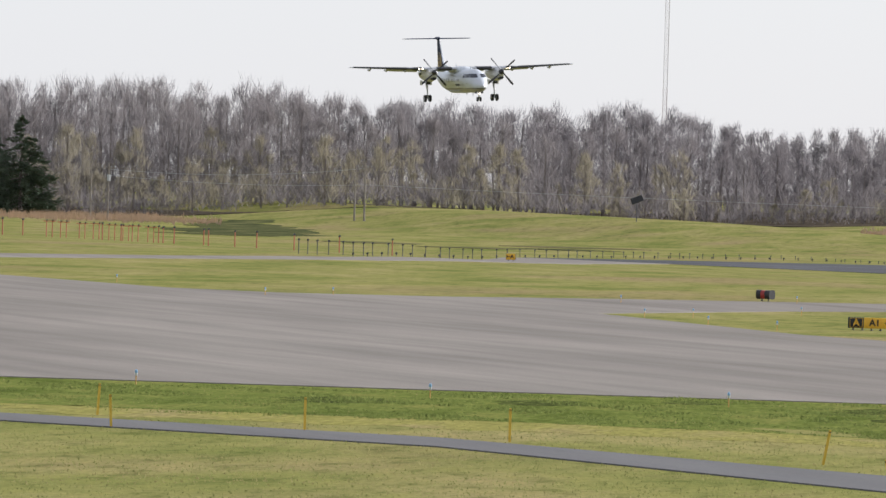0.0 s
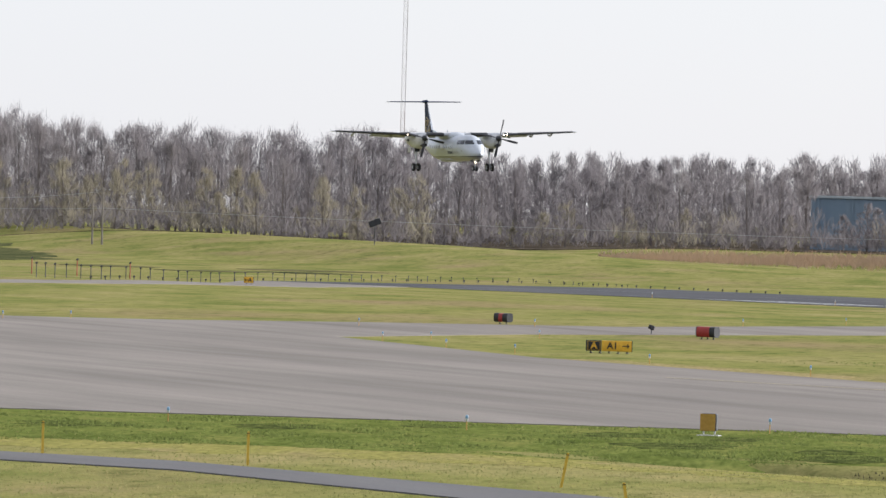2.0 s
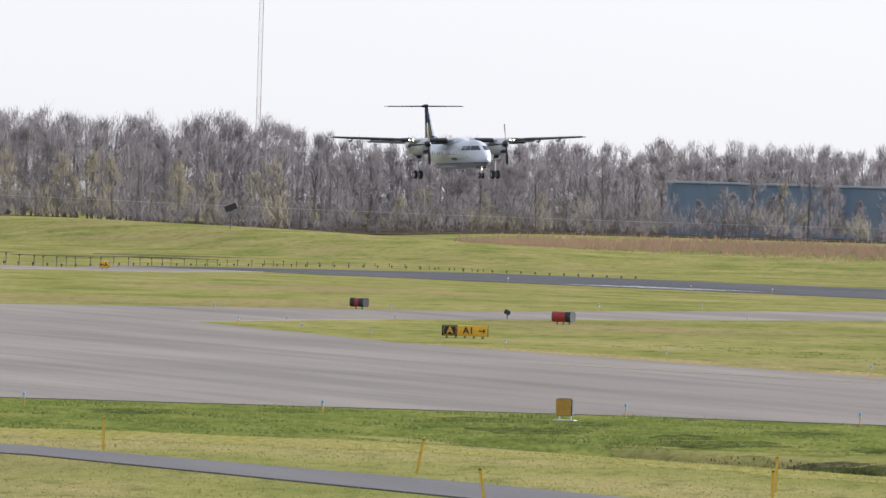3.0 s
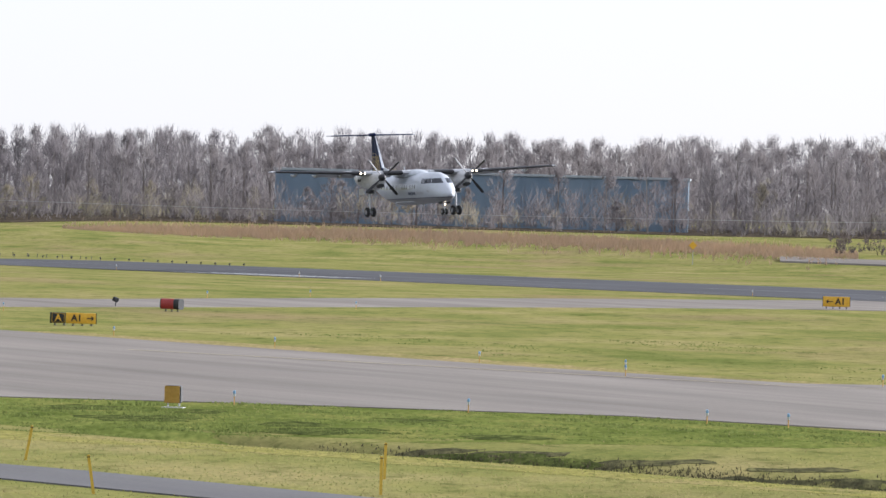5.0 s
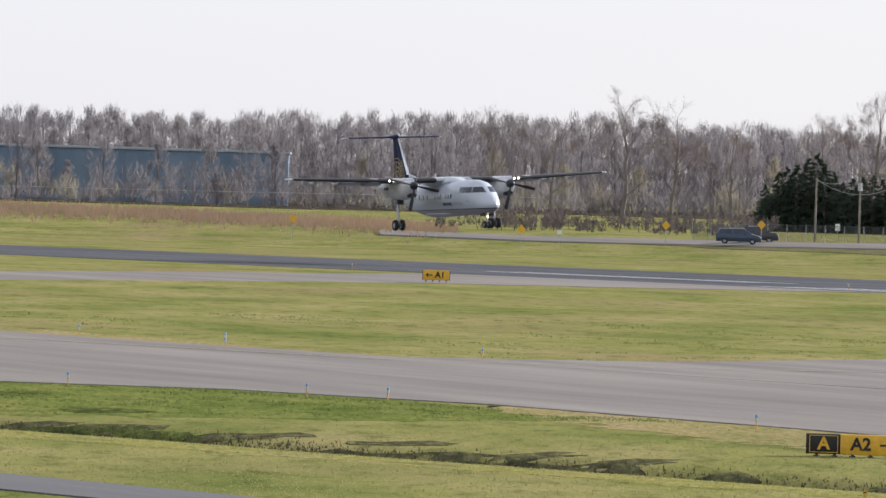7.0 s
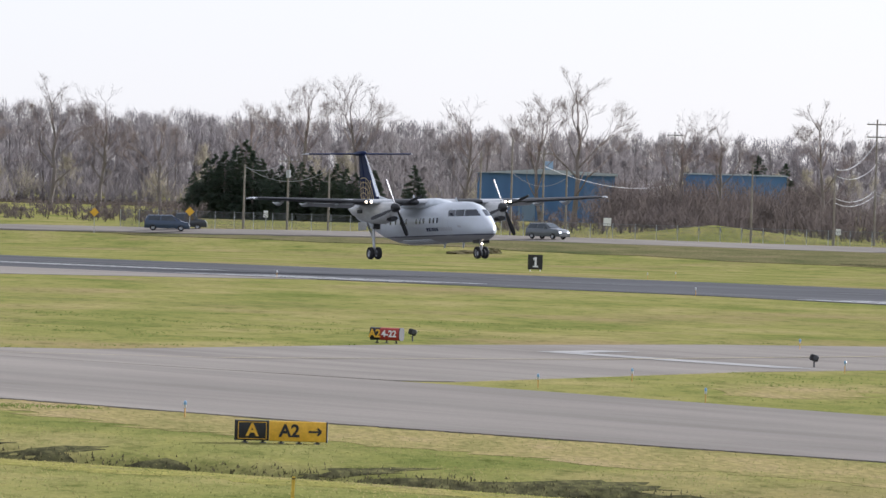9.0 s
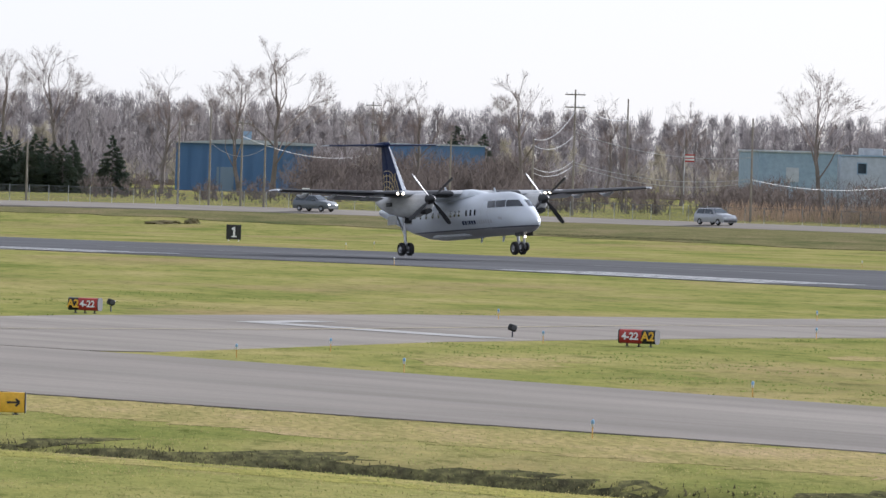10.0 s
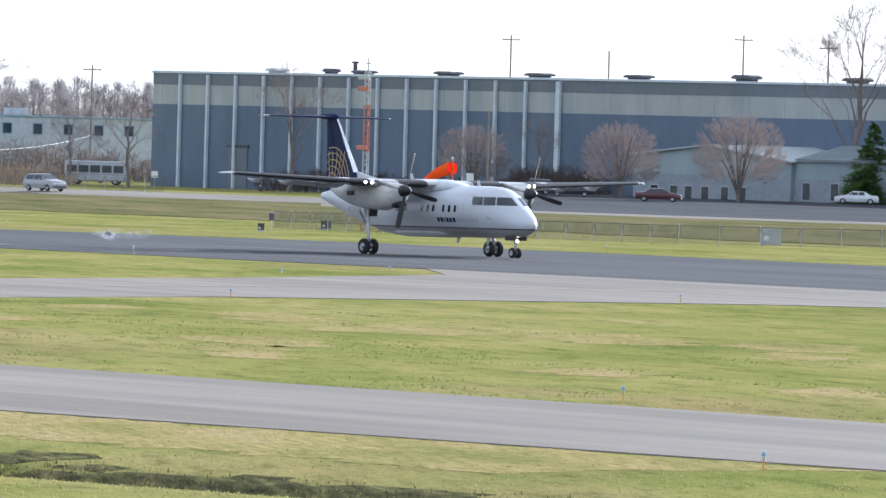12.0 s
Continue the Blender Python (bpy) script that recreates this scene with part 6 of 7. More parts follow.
c = tagged(thing("solar_panel", x, y, None, 74), "dark tilted solar panel on a pole", "panel")
bm = bmesh.new()
rod(bm, (0, 0, -0.2), (0, 0, 4.0 - ground_z(x, y) - 0.4), 0.06)
part("post", bm, DARK_STEEL, c)
bm = bmesh.new()
box(bm, 0, 0, 3.7 - ground_z(x, y), 1.7, 0.1, 0.9, 0.02, Euler((radians(-20), radians(-22), 0)).to_matrix())
part("panel", bm, SIGN_BLACK, c)

# tall far radio mast
x, y = polar(16.022, 1900)
lattice("radio_mast", x, y, 75, 0.56, [PALE_MAST, FADED_RED, PALE_MAST], 60, "tall slim lattice radio mast with faint red bands")


# ---------- power poles and wires ----------
def power_pole(b2, dist, top, arms, lamp, label):
    x, y = polar(b2, dist)
    z = ground_z(x, y)
    p = tagged(thing("utility_pole", x, y, None, 60), label, "pole", "utility poles")
    bm = bmesh.new()
    rod(bm, (0, 0, -0.3), (0, 0, top - z), 0.15, 0.1, 10)
    part("pole", bm, POLE_WOOD, p)
    for k in range(arms):
        h = top - z - 0.6 - k * 1.5
        bm = bmesh.new()
        box(bm, 0, -0.15, h, 2.4, 0.12, 0.14, 0.02)
        a = part("crossarm", bm, POLE_WOOD, p)
        for u in (-1.0, -0.4, 0.4, 1.0):
            bm = bmesh.new()
            rod(bm, (u, -0.15, h + 0.06), (u, -0.15, h + 0.28), 0.05, 0.035, 6)
            part("insulator", bm, GALV, a)
    if lamp:
        bm = bmesh.new()
        rod(bm, (0, 0, top - z - 2.5), (0, 0, top - z - 1.6), 0.26, 0.26, 10)
        part("transformer", bm, GALV, p, "grey pole transformer")
    return x, y


POLES = [(12.47, 1300, 6.6, 1, 1), (12.358, 1310, 6.5, 0, 0), (14.113, 1300, 7.7, 1, 0), (14.05, 1305, 6.0, 0, 0), (24.967, 1040, 8.6, 1, 1), (25.23, 1040, 7.3, 0, 0), (24.687, 1040, 7.5, 0, 0), (28.73, 1060, 15.0, 2, 0),
         (28.47, 1040, 9.0, 0, 0), (29.07, 1150, 14.8, 0, 0), (29.872, 1030, 12.0, 0, 0), (27.941, 1040, 9.1, 0, 0), (31.113, 1150, 15.1, 1, 0), (33.79, 1150, 20.5, 1, 0), (35.28, 1150, 21.3, 1, 0), (33.66, 985, 10.0, 0, 0),
         (35.825, 1100, 19.9, 1, 0), (26.399, 1050, 11.6, 0, 0), (26.603, 1050, 10.4, 1, 0), (26.752, 1050, 8.1, 0, 0), (27.437, 1400, 15.2, 3, 0), (26.2, 1040, 9.8, 0, 0), (34.42, 1150, 18.8, 0, 0), (22.9, 1200, 9.0, 0, 0)]
FEET = [power_pole(b2, d, t, a, l, "weathered wooden utility pole" + (" with crossarm" if a else " standing bare")) for b2, d, t, a, l in POLES]


def wire(i, h1, j, h2, sag, w=0.03):
    a, b3 = Vector((*FEET[i], h1)), Vector((*FEET[j], h2))
    bm = bmesh.new()
    side = (b3 - a).cross(Vector((0, 0, 1))).normalized() * w
    rings = []
    for k in range(11):
        u = k / 10
        q = a.lerp(b3, u) - Vector((0, 0, sag * 4 * u * (1 - u)))
        rings.append([q + side, q + Vector((0, 0, w)), q - side, q - Vector((0, 0, w))])
    loft(bm, rings)
    o = part("overhead_wire", bm, WIRE)
    tagged(o, "thin sagging overhead cable between poles", "cable", "overhead cables")


for i, h1, j, h2, sag in ((8, 8.9, 7, 12.4, 1.2), (8, 8.2, 7, 9.6, 1.0), (8, 5.6, 7, 6.6, 0.9), (8, 5.0, 7, 6.0, 0.8), (7, 13.2, 9, 12.0, 0.6), (7, 10.0, 10, 7.5, 1.2), (7, 6.4, 10, 5.0, 1.1), (7, 6.1, 10, 4.6, 1.4),
                          (6, 7.3, 5, 7.2, 1.6), (4, 8.2, 6, 7.2, 0.8), (10, 4.9, 12, 6.0, 1.5), (18, 8.3, 20, 7.0, 1.5), (0, 5.8, 2, 7.0, 0.9), (0, 4.9, 2, 4.6, 0.6), (2, 4.6, 23, 4.0, 0.9), (17, 7.5, 19, 7.0, 1.3)):
    wire(i, h1, j, h2, sag)


# ---------- fences ----------
MESH = varied("chain_link", (0.1, 0.105, 0.11), (0.15, 0.155, 0.16), 0.5, 0.7)

def fence(points, h, label):
    f = tagged(new("chain_link_fence"), label, "fence")
    for (x0, y0), (x1, y1) in zip(points, points[1:]):
        n = max(1, round(math.hypot(x1 - x0, y1 - y0) / 3.0))
        for k in range(n):
            u, v = k / n, (k + 1) / n
            ax, ay, bx, by = x0 + (x1 - x0) * u, y0 + (y1 - y0) * u, x0 + (x1 - x0) * v, y0 + (y1 - y0) * v
            za, zb = ground_z(ax, ay), ground_z(bx, by)
            bm = bmesh.new()
            rod(bm, (ax, ay, za - 0.2), (ax, ay, za + h + 0.08), 0.035, 0.035, 6)
            part("post", bm, GALV, f)
            bm = bmesh.new()
            rod(bm, (ax, ay, za + h), (bx, by, zb + h), 0.025, 0.025, 4)
            for q in range(36):
                c = (q // 2 + 0.5) / 18
                e = min(1.0, max(0.0, c + (0.3 if q % 2 else -0.3)))
                rod(bm, (ax + (bx - ax) * c, ay + (by - ay) * c, za + (zb - za) * c + 0.05), (ax + (bx - ax) * e, ay + (by - ay) * e, za + (zb - za) * e + h), 0.01, 0.01, 3)
            part("mesh_panel", bm, MESH, f)


fence([(polar(b2, d)) for b2, d in ((23.9, 1030), (25.5, 1005), (27.2, 985), (29.0, 962), (31.6, 915))], 2.0, "grey chain-link fence with steel posts behind the road")
fence([(polar(b2, d)) for b2, d in ((32.3, 640), (33.5, 612), (34.0, 600), (34.9, 587), (36.2, 590), (37.5, 590))], 1.25, "grey chain-link airfield fence with steel posts")


# ---------- road signs, flag ----------
for b2, d, top in ((22.806, 985, 2.6), (23.732, 1000, 2.8), (24.343, 1000, 2.85), (21.34, 1060, 2.9)):
    x, y = polar(b2, d)
    s = tagged(thing("road_sign", x, y, None, 66), "yellow diamond warning sign on a post", "sign", "diamond signs")
    bm = bmesh.new()
    rod(bm, (0, 0, -0.2), (0, 0, 2.7), 0.035, 0.035, 6)
    part("post", bm, GALV, s)
    bm = bmesh.new()
    box(bm, 0, -0.06, 2.3, 0.72, 0.02, 0.72, 0.0, Euler((0, radians(45), 0)).to_matrix())
    part("plate", bm, SIGN_YELLOW, s, "yellow diamond plate")
for b2, d, w, h, z0 in ((24.83, 1035, 0.55, 0.8, 1.4), (23.05, 1010, 0.5, 0.5, 1.2), (27.02, 1030, 0.9, 0.9, 1.6), (33.55, 960, 0.8, 1.1, 2.0), (31.53, 1040, 0.75, 0.75, 1.3), (28.5, 1030, 0.6, 0.7, 1.3)):
    x, y = polar(b2, d)
    s = tagged(thing("road_sign", x, y, None, 62), "small pale roadside sign plate on a post", "sign", "plain road signs")
    bm = bmesh.new()
    rod(bm, (0, 0, -0.2), (0, 0, z0 + h), 0.035, 0.035, 6)
    part("post", bm, GALV, s)
    bm = bmesh.new()
    box(bm, 0, -0.05, z0 + h / 2, w, 0.02, h)
    part("plate", bm, SIGN_WHITE, s)
x, y = polar(29.44, 1150)
fl = tagged(thing("flag", x, y, None, 60), "small red and white striped flag on a pole", "flag")
bm = bmesh.new()
rod(bm, (0, 0, -0.2), (0, 0, 8.6 - ground_z(x, y)), 0.06, 0.04, 8)
part("pole", bm, GALV, fl)
for k in range(5):
    slab("stripe", 0.05, 1.3 - 0.08 * (k % 2), -0.02, 0.02, 6.9 - ground_z(x, y) + k * 0.2, 7.1 - ground_z(x, y) + k * 0.2, SIGN_RED if k % 2 == 0 else SIGN_WHITE, fl)


# ---------- painted markings ----------
def stripe(name, pts, w, mat, lift, label):
    out, back = [], []
    for i, (x, y) in enumerate(pts):
        a, c = pts[max(0, i - 1)], pts[min(len(pts) - 1, i + 1)]
        d = Vector((c[0] - a[0], c[1] - a[1])).normalized()
        out.append((x - d.y * w / 2, y + d.x * w / 2))
        back.append((x + d.y * w / 2, y - d.x * w / 2))
    verts = []
    for (ax, ay), (bx, by) in zip(out, back):
        verts += [(ax, ay, ground_z(ax, ay) + lift), (bx, by, ground_z(bx, by) + lift)]
    faces = [(2 * i, 2 * i + 1, 2 * i + 3, 2 * i + 2) for i in range(len(pts) - 1)]
    return tagged(mesh_object(name, verts, faces, mat), label, "marking", kind="structure")


def dense(pts, step=8.0):
    res = []
    for (x0, y0), (x1, y1) in zip(pts, pts[1:]):
        n = max(1, int(math.hypot(x1 - x0, y1 - y0) / step))
        res += [(x0 + (x1 - x0) * k / n, y0 + (y1 - y0) * k / n) for k in range(n)]
    return res + [pts[-1]]


LIFT = 0.045
SEAL = varied("pale_seal", (0.27, 0.26, 0.25), (0.34, 0.33, 0.31), 0.3, 0.9, spec=0.1)
stripe("runway_edge_line_near", dense([(-840, 235), (100, 235)]), 0.35, WORN_EDGE, LIFT, "worn white runway edge line")
stripe("runway_edge_line_far", dense([(-885, 280.5), (100, 280.5)]), 0.35, WORN_EDGE, LIFT, "worn white runway edge line")
for k in range(10):
    x0 = -840 + k * 61
    stripe("runway_centre_line", dense([(x0, 257.5), (x0 + 36, 257.5)]), 0.9, WORN_EDGE, LIFT, "worn white runway centre dash")
for x0, x1, y0, bars in ((-714, -680, 232.5, 3), (-592, -545, 246.5, 2), (-514, -482, 232.2, 3), (-430, -401, 231.6, 3)):
    for k in range(bars):
        stripe("runway_touchdown_bar", dense([(x0, y0 + k * 2.6), (x1, y0 + k * 2.6)]), 1.4, LINE_WHITE, LIFT + 0.002, "worn white touchdown bar")
stripe("taxi_turn_line", dense([(-300, 96), (-262, 106), (-258, 118), (-266, 135), (-285, 160), (-300, 190), (-310, 225)], 4), 0.3, LINE_YELLOW, LIFT, "faded yellow taxi line")
stripe("old_seal_patch", dense([(-281, 144), (-277, 139.5), (-268, 139.2), (-258.3, 138.9)], 4), 1.6, SEAL, LIFT - 0.004, "pale sealed strip across the taxiway")


# ---------- low heap of dark earth beyond the runway ----------
def earth_heap(x, y, rz, length, depth, height):
    bm = bmesh.new()
    bmesh.ops.create_icosphere(bm, subdivisions=4, radius=1.0)
    for v in bm.verts:
        lump = 1 + 0.35 * noise.noise(v.co * 1.7) + 0.18 * noise.noise(v.co * 5.0)
        v.co = Vector((v.co.x * length / 2, v.co.y * depth / 2, v.co.z * height)) * lump
    me = bpy.data.meshes.new("earth_heap")
    bm.to_mesh(me)
    bm.free()
    me.materials.append(ROUGH)
    ob = tagged(new("earth_heap", me), "low lumpy heap of dark bare earth in the grass", "earth")
    ob.matrix_basis = pose(x, y, ground_z(x, y) - 0.05, 0, 0, rz)


earth_heap(-792.0, 388.5, 64, 3.8, 3.4, 0.4)
earth_heap(-791.0, 391.0, 64, 1.6, 2.0, 0.6)

# ---------- vehicles ----------
def car_paint(name, col):
    m, t, p = principled(name, col, 0.3, 0.3, 0.5)
    p.inputs["Coat Weight"].default_value = 0.5
    c = ramp(t, noise_tex(t, 1.2, 4), [(0.3, tuple(v * 0.85 for v in col)), (0.7, col)])
    t.links.new(c, p.inputs["Base Color"])
    return m


LAMP_RED = varied("red_lamp_lens", (0.4, 0.02, 0.02), (0.5, 0.04, 0.03), 5.0, 0.2)
HEADLAMP = glow("lit_headlamp", (1.0, 0.95, 0.85), 2.0)
PROFILES = {  # half-length stations: x, roof height, waist height, half width
    "sedan": (4.8, 1.82, 1.45, [(-2.4, 0.75), (-2.3, 0.95), (-1.55, 1.02), (-0.85, 1.42), (0.35, 1.45), (1.15, 1.0), (2.15, 0.86), (2.4, 0.6)]),
    "suv": (4.7, 1.9, 1.75, [(-2.35, 0.8), (-2.3, 1.15), (-1.95, 1.68), (0.2, 1.75), (1.0, 1.2), (2.1, 1.05), (2.35, 0.7)]),
    "minivan": (5.0, 1.95, 1.78, [(-2.5, 0.8), (-2.45, 1.2), (-2.1, 1.72), (0.5, 1.78), (1.5, 1.15), (2.3, 0.95), (2.5, 0.6)]),
    "pickup": (5.4, 1.95, 1.85, [(-2.7, 0.75), (-2.68, 1.2), (-0.9, 1.22), (-0.7, 1.8), (0.5, 1.85), (1.15, 1.25), (2.5, 1.1), (2.7, 0.7)]),
}


def car(kind, paint, label, lit=False):
    length, width, height, prof = PROFILES[kind]
    c = tagged(new(kind if kind != "suv" else "sport_utility_car"), label, "car")
    hw = width / 2
    bm = bmesh.new()
    rings = []
    for x, top in prof:
        waist = min(top, 1.0 if kind == "sedan" else 1.12)
        k = 0.0 if top <= waist else (top - waist) / 0.6
        tw = hw - 0.22 * min(1.2, k)
        rings.append([(x, -hw * 0.96, 0.28), (x, -hw, 0.62), (x, -hw * 0.97, waist * 0.98), (x, -tw * 0.95, top - 0.05), (x, -tw * 0.75, top), (x, tw * 0.75, top), (x, tw * 0.95, top - 0.05), (x, hw * 0.97, waist * 0.98), (x, hw, 0.62), (x, hw * 0.96, 0.28)])
    loft(bm, rings)
    body = part("body", bm, paint, c, smooth_angle=35)
    cabin = [(x, t) for x, t in prof if t > (1.2 if kind != "sedan" else 1.1)]
    x0, x1 = cabin[0][0], cabin[-1][0]
    zb, zt = (1.0, 1.36) if kind == "sedan" else (1.14, height - 0.13)
    for s in (-1, 1):
        for u0, u1 in ((0.02, 0.48), (0.53, 0.98)):
            bm = bmesh.new()
            a, b3 = x0 - 0.1 + (x1 - x0 + 0.35) * u0, x0 - 0.1 + (x1 - x0 + 0.35) * u1
            yb, yt = s * (hw * 0.965 + 0.012), s * (hw - 0.2 + 0.012)
            loft(bm, [[(a, yb, zb), (b3 + (0.3 if u1 > 0.9 else 0), yb, zb), (b3 - (0.12 if u1 > 0.9 else 0), yt, zt), (a + (0.15 if u0 < 0.1 else 0), yt, zt)], [(a, yb - s * 0.03, zb), (b3 + (0.3 if u1 > 0.9 else 0), yb - s * 0.03, zb), (b3 - (0.12 if u1 > 0.9 else 0), yt - s * 0.03, zt), (a + (0.15 if u0 < 0.1 else 0), yt - s * 0.03, zt)]])
            part("side_window", bm, WINDOW_GLASS, body, "dark side window")
    (xa, za), (xb, zb2) = cabin[-1], next((q for q in prof if q[0] > cabin[-1][0]), prof[-1])
    bm = bmesh.new()
    n = Vector((zb2 - za, 0, -(xb - xa))).normalized() * -0.015
    loft(bm, [[(xa + 0.06 + n.x, -hw + 0.3, za - 0.06 + n.z), (xa + 0.06 + n.x, hw - 0.3, za - 0.06 + n.z)], [(xb - 0.06 + n.x, -hw + 0.12, zb2 + 0.05 + n.z), (xb - 0.06 + n.x, hw - 0.12, zb2 + 0.05 + n.z)]], caps=False, closed=False)
    part("windscreen", bm, WINDOW_GLASS, body, "dark windscreen")
    for x in (-length * 0.31, length * 0.31):
        for s in (-1, 1):
            w = wheel(c, "tyre", s * (hw - 0.1), 0.34, 0.34, 0.22, x)
    for s in (-1, 1):
        bm = bmesh.new()
        box(bm, length / 2 - 0.08, s * (hw - 0.3), 0.72, 0.16, 0.36, 0.16, 0.03)
        part("headlight", bm, HEADLAMP if lit else LENS_CLEAR, body)
        bm = bmesh.new()
        box(bm, -length / 2 + 0.06, s * (hw - 0.22), 0.86, 0.14, 0.3, 0.22, 0.03)
        part("tail_light", bm, LAMP_RED, body)
        bm = bmesh.new()
        box(bm, x1 + 0.2, s * (hw + 0.08), zb + 0.05, 0.14, 0.18, 0.14, 0.03)
        part("mirror", bm, paint, body)
    bm = bmesh.new()
    box(bm, length / 2 - 0.02, 0, 0.42, 0.12, width * 0.9, 0.22, 0.03)
    part("front_bumper", bm, DARK_STEEL, body)
    return c


silver_suv = car("suv", car_paint("silver_paint", (0.34, 0.35, 0.37)), "silver sport utility car driving along the road")
grey_suv = car("suv", car_paint("dark_grey_paint", (0.1, 0.11, 0.12)), "dark grey sport utility car driving with headlights on", True)
for kind, col, lab, b2, d, rz in (("minivan", (0.03, 0.05, 0.09), "dark blue minivan waiting on the road", 24.2, 993, 64), ("pickup", (0.03, 0.032, 0.036), "dark pickup waiting beside a minivan", 24.3, 1002, 64),
                                  ("sedan", (0.02, 0.025, 0.035), "dark blue sedan parked before the works", 34.2, 970, 236), ("sedan", (0.07, 0.015, 0.018), "dark maroon sedan parked in the car park", 34.763, 940, 52),
                                  ("sedan", (0.6, 0.63, 0.66), "white sedan parked beside a young pine", 36.03, 965, 234), ("suv", (0.03, 0.03, 0.035), "dark car parked before the works", 33.95, 985, 240)):
    x, y = polar(b2, d)
    o = car(kind, car_paint(kind + "_paint", col), lab)
    o.matrix_basis = pose(x, y, ground_z(x, y) + (0.3 if b2 < 30 else 0.06 + 0.94 * (d - road_dist(b2) + 28) / 178), 0, 0, rz)
# white bus behind the trees
x, y = polar(31.16, 1085)
bus = tagged(thing("bus", x, y, None, 52), "white bus parked behind bare trees", "bus")
slab("body", -3.8, 3.8, -1.25, 1.25, 0.45, 2.9, WHITE_WALL, bus, "", 0.12)
for k in range(5):
    slab("window", -3.5 + k * 1.42, -2.3 + k * 1.42, -1.29, -1.255, 1.5, 2.35, WINDOW_GLASS, bus)
for k in (-2.4, 2.4):
    wheel(bus, "tyre", -1.05, 0.5, 0.5, 0.3, k)
    wheel(bus, "tyre", 1.05, 0.5, 0.5, 0.3, k)


# ---------- grass tufts on the near ground, too many to count ----------
BLADES = random_tone("grass_blades", (0.2, 0.21, 0.07), (0.2, 0.21, 0.07))
LUSH_BLADES = random_tone("lush_blades", (0.15, 0.18, 0.05), (0.15, 0.18, 0.05))
WEEDS = random_tone("dark_weeds", (0.07, 0.065, 0.035), (0.07, 0.065, 0.035))
DRY_BLADES = random_tone("dry_grass_blades", (0.27, 0.24, 0.1), (0.27, 0.24, 0.1))


def in_polygon(x, y, poly):
    c = False
    for (x0, y0), (x1, y1) in zip(poly, poly[1:] + poly[:1]):
        if (y0 > y) != (y1 > y) and x < (x1 - x0) * (y - y0) / (y1 - y0) + x0:
            c = not c
    return c


TAXI_OUTLINE = [(-620, 60), (-245, 20), (-237, 50), (-228, 76), (-222, 85), (-212, 88.5), (-190, 90), (-165, 93.5), (-133, 97), (60, 106), (60, 124), (-155, 114.3), (-202, 112.4), (-233, 114), (-267, 108), (-285, 105.3), (-336, 102.2), (-378, 105.7), (-419, 101), (-460, 96), (-620, 96)]
PATH_OUTLINE = [(-225, 30), (-202, 42.3), (-190, 49.7), (-171, 53.9), (-147, 57.1), (-60, 64), (-60, 61), (-140, 54.5), (-162, 51.1), (-184, 48), (-196, 41.1), (-219, 27)]


CONNECTOR_OUTLINE = [(-233, 112), (-233, 114), (-253, 134), (-267, 153), (-278, 173), (-281, 200), (-270, 231), (-352, 231), (-335, 221), (-316, 197), (-303, 175), (-297, 156), (-284, 136), (-268, 118), (-267, 108)]


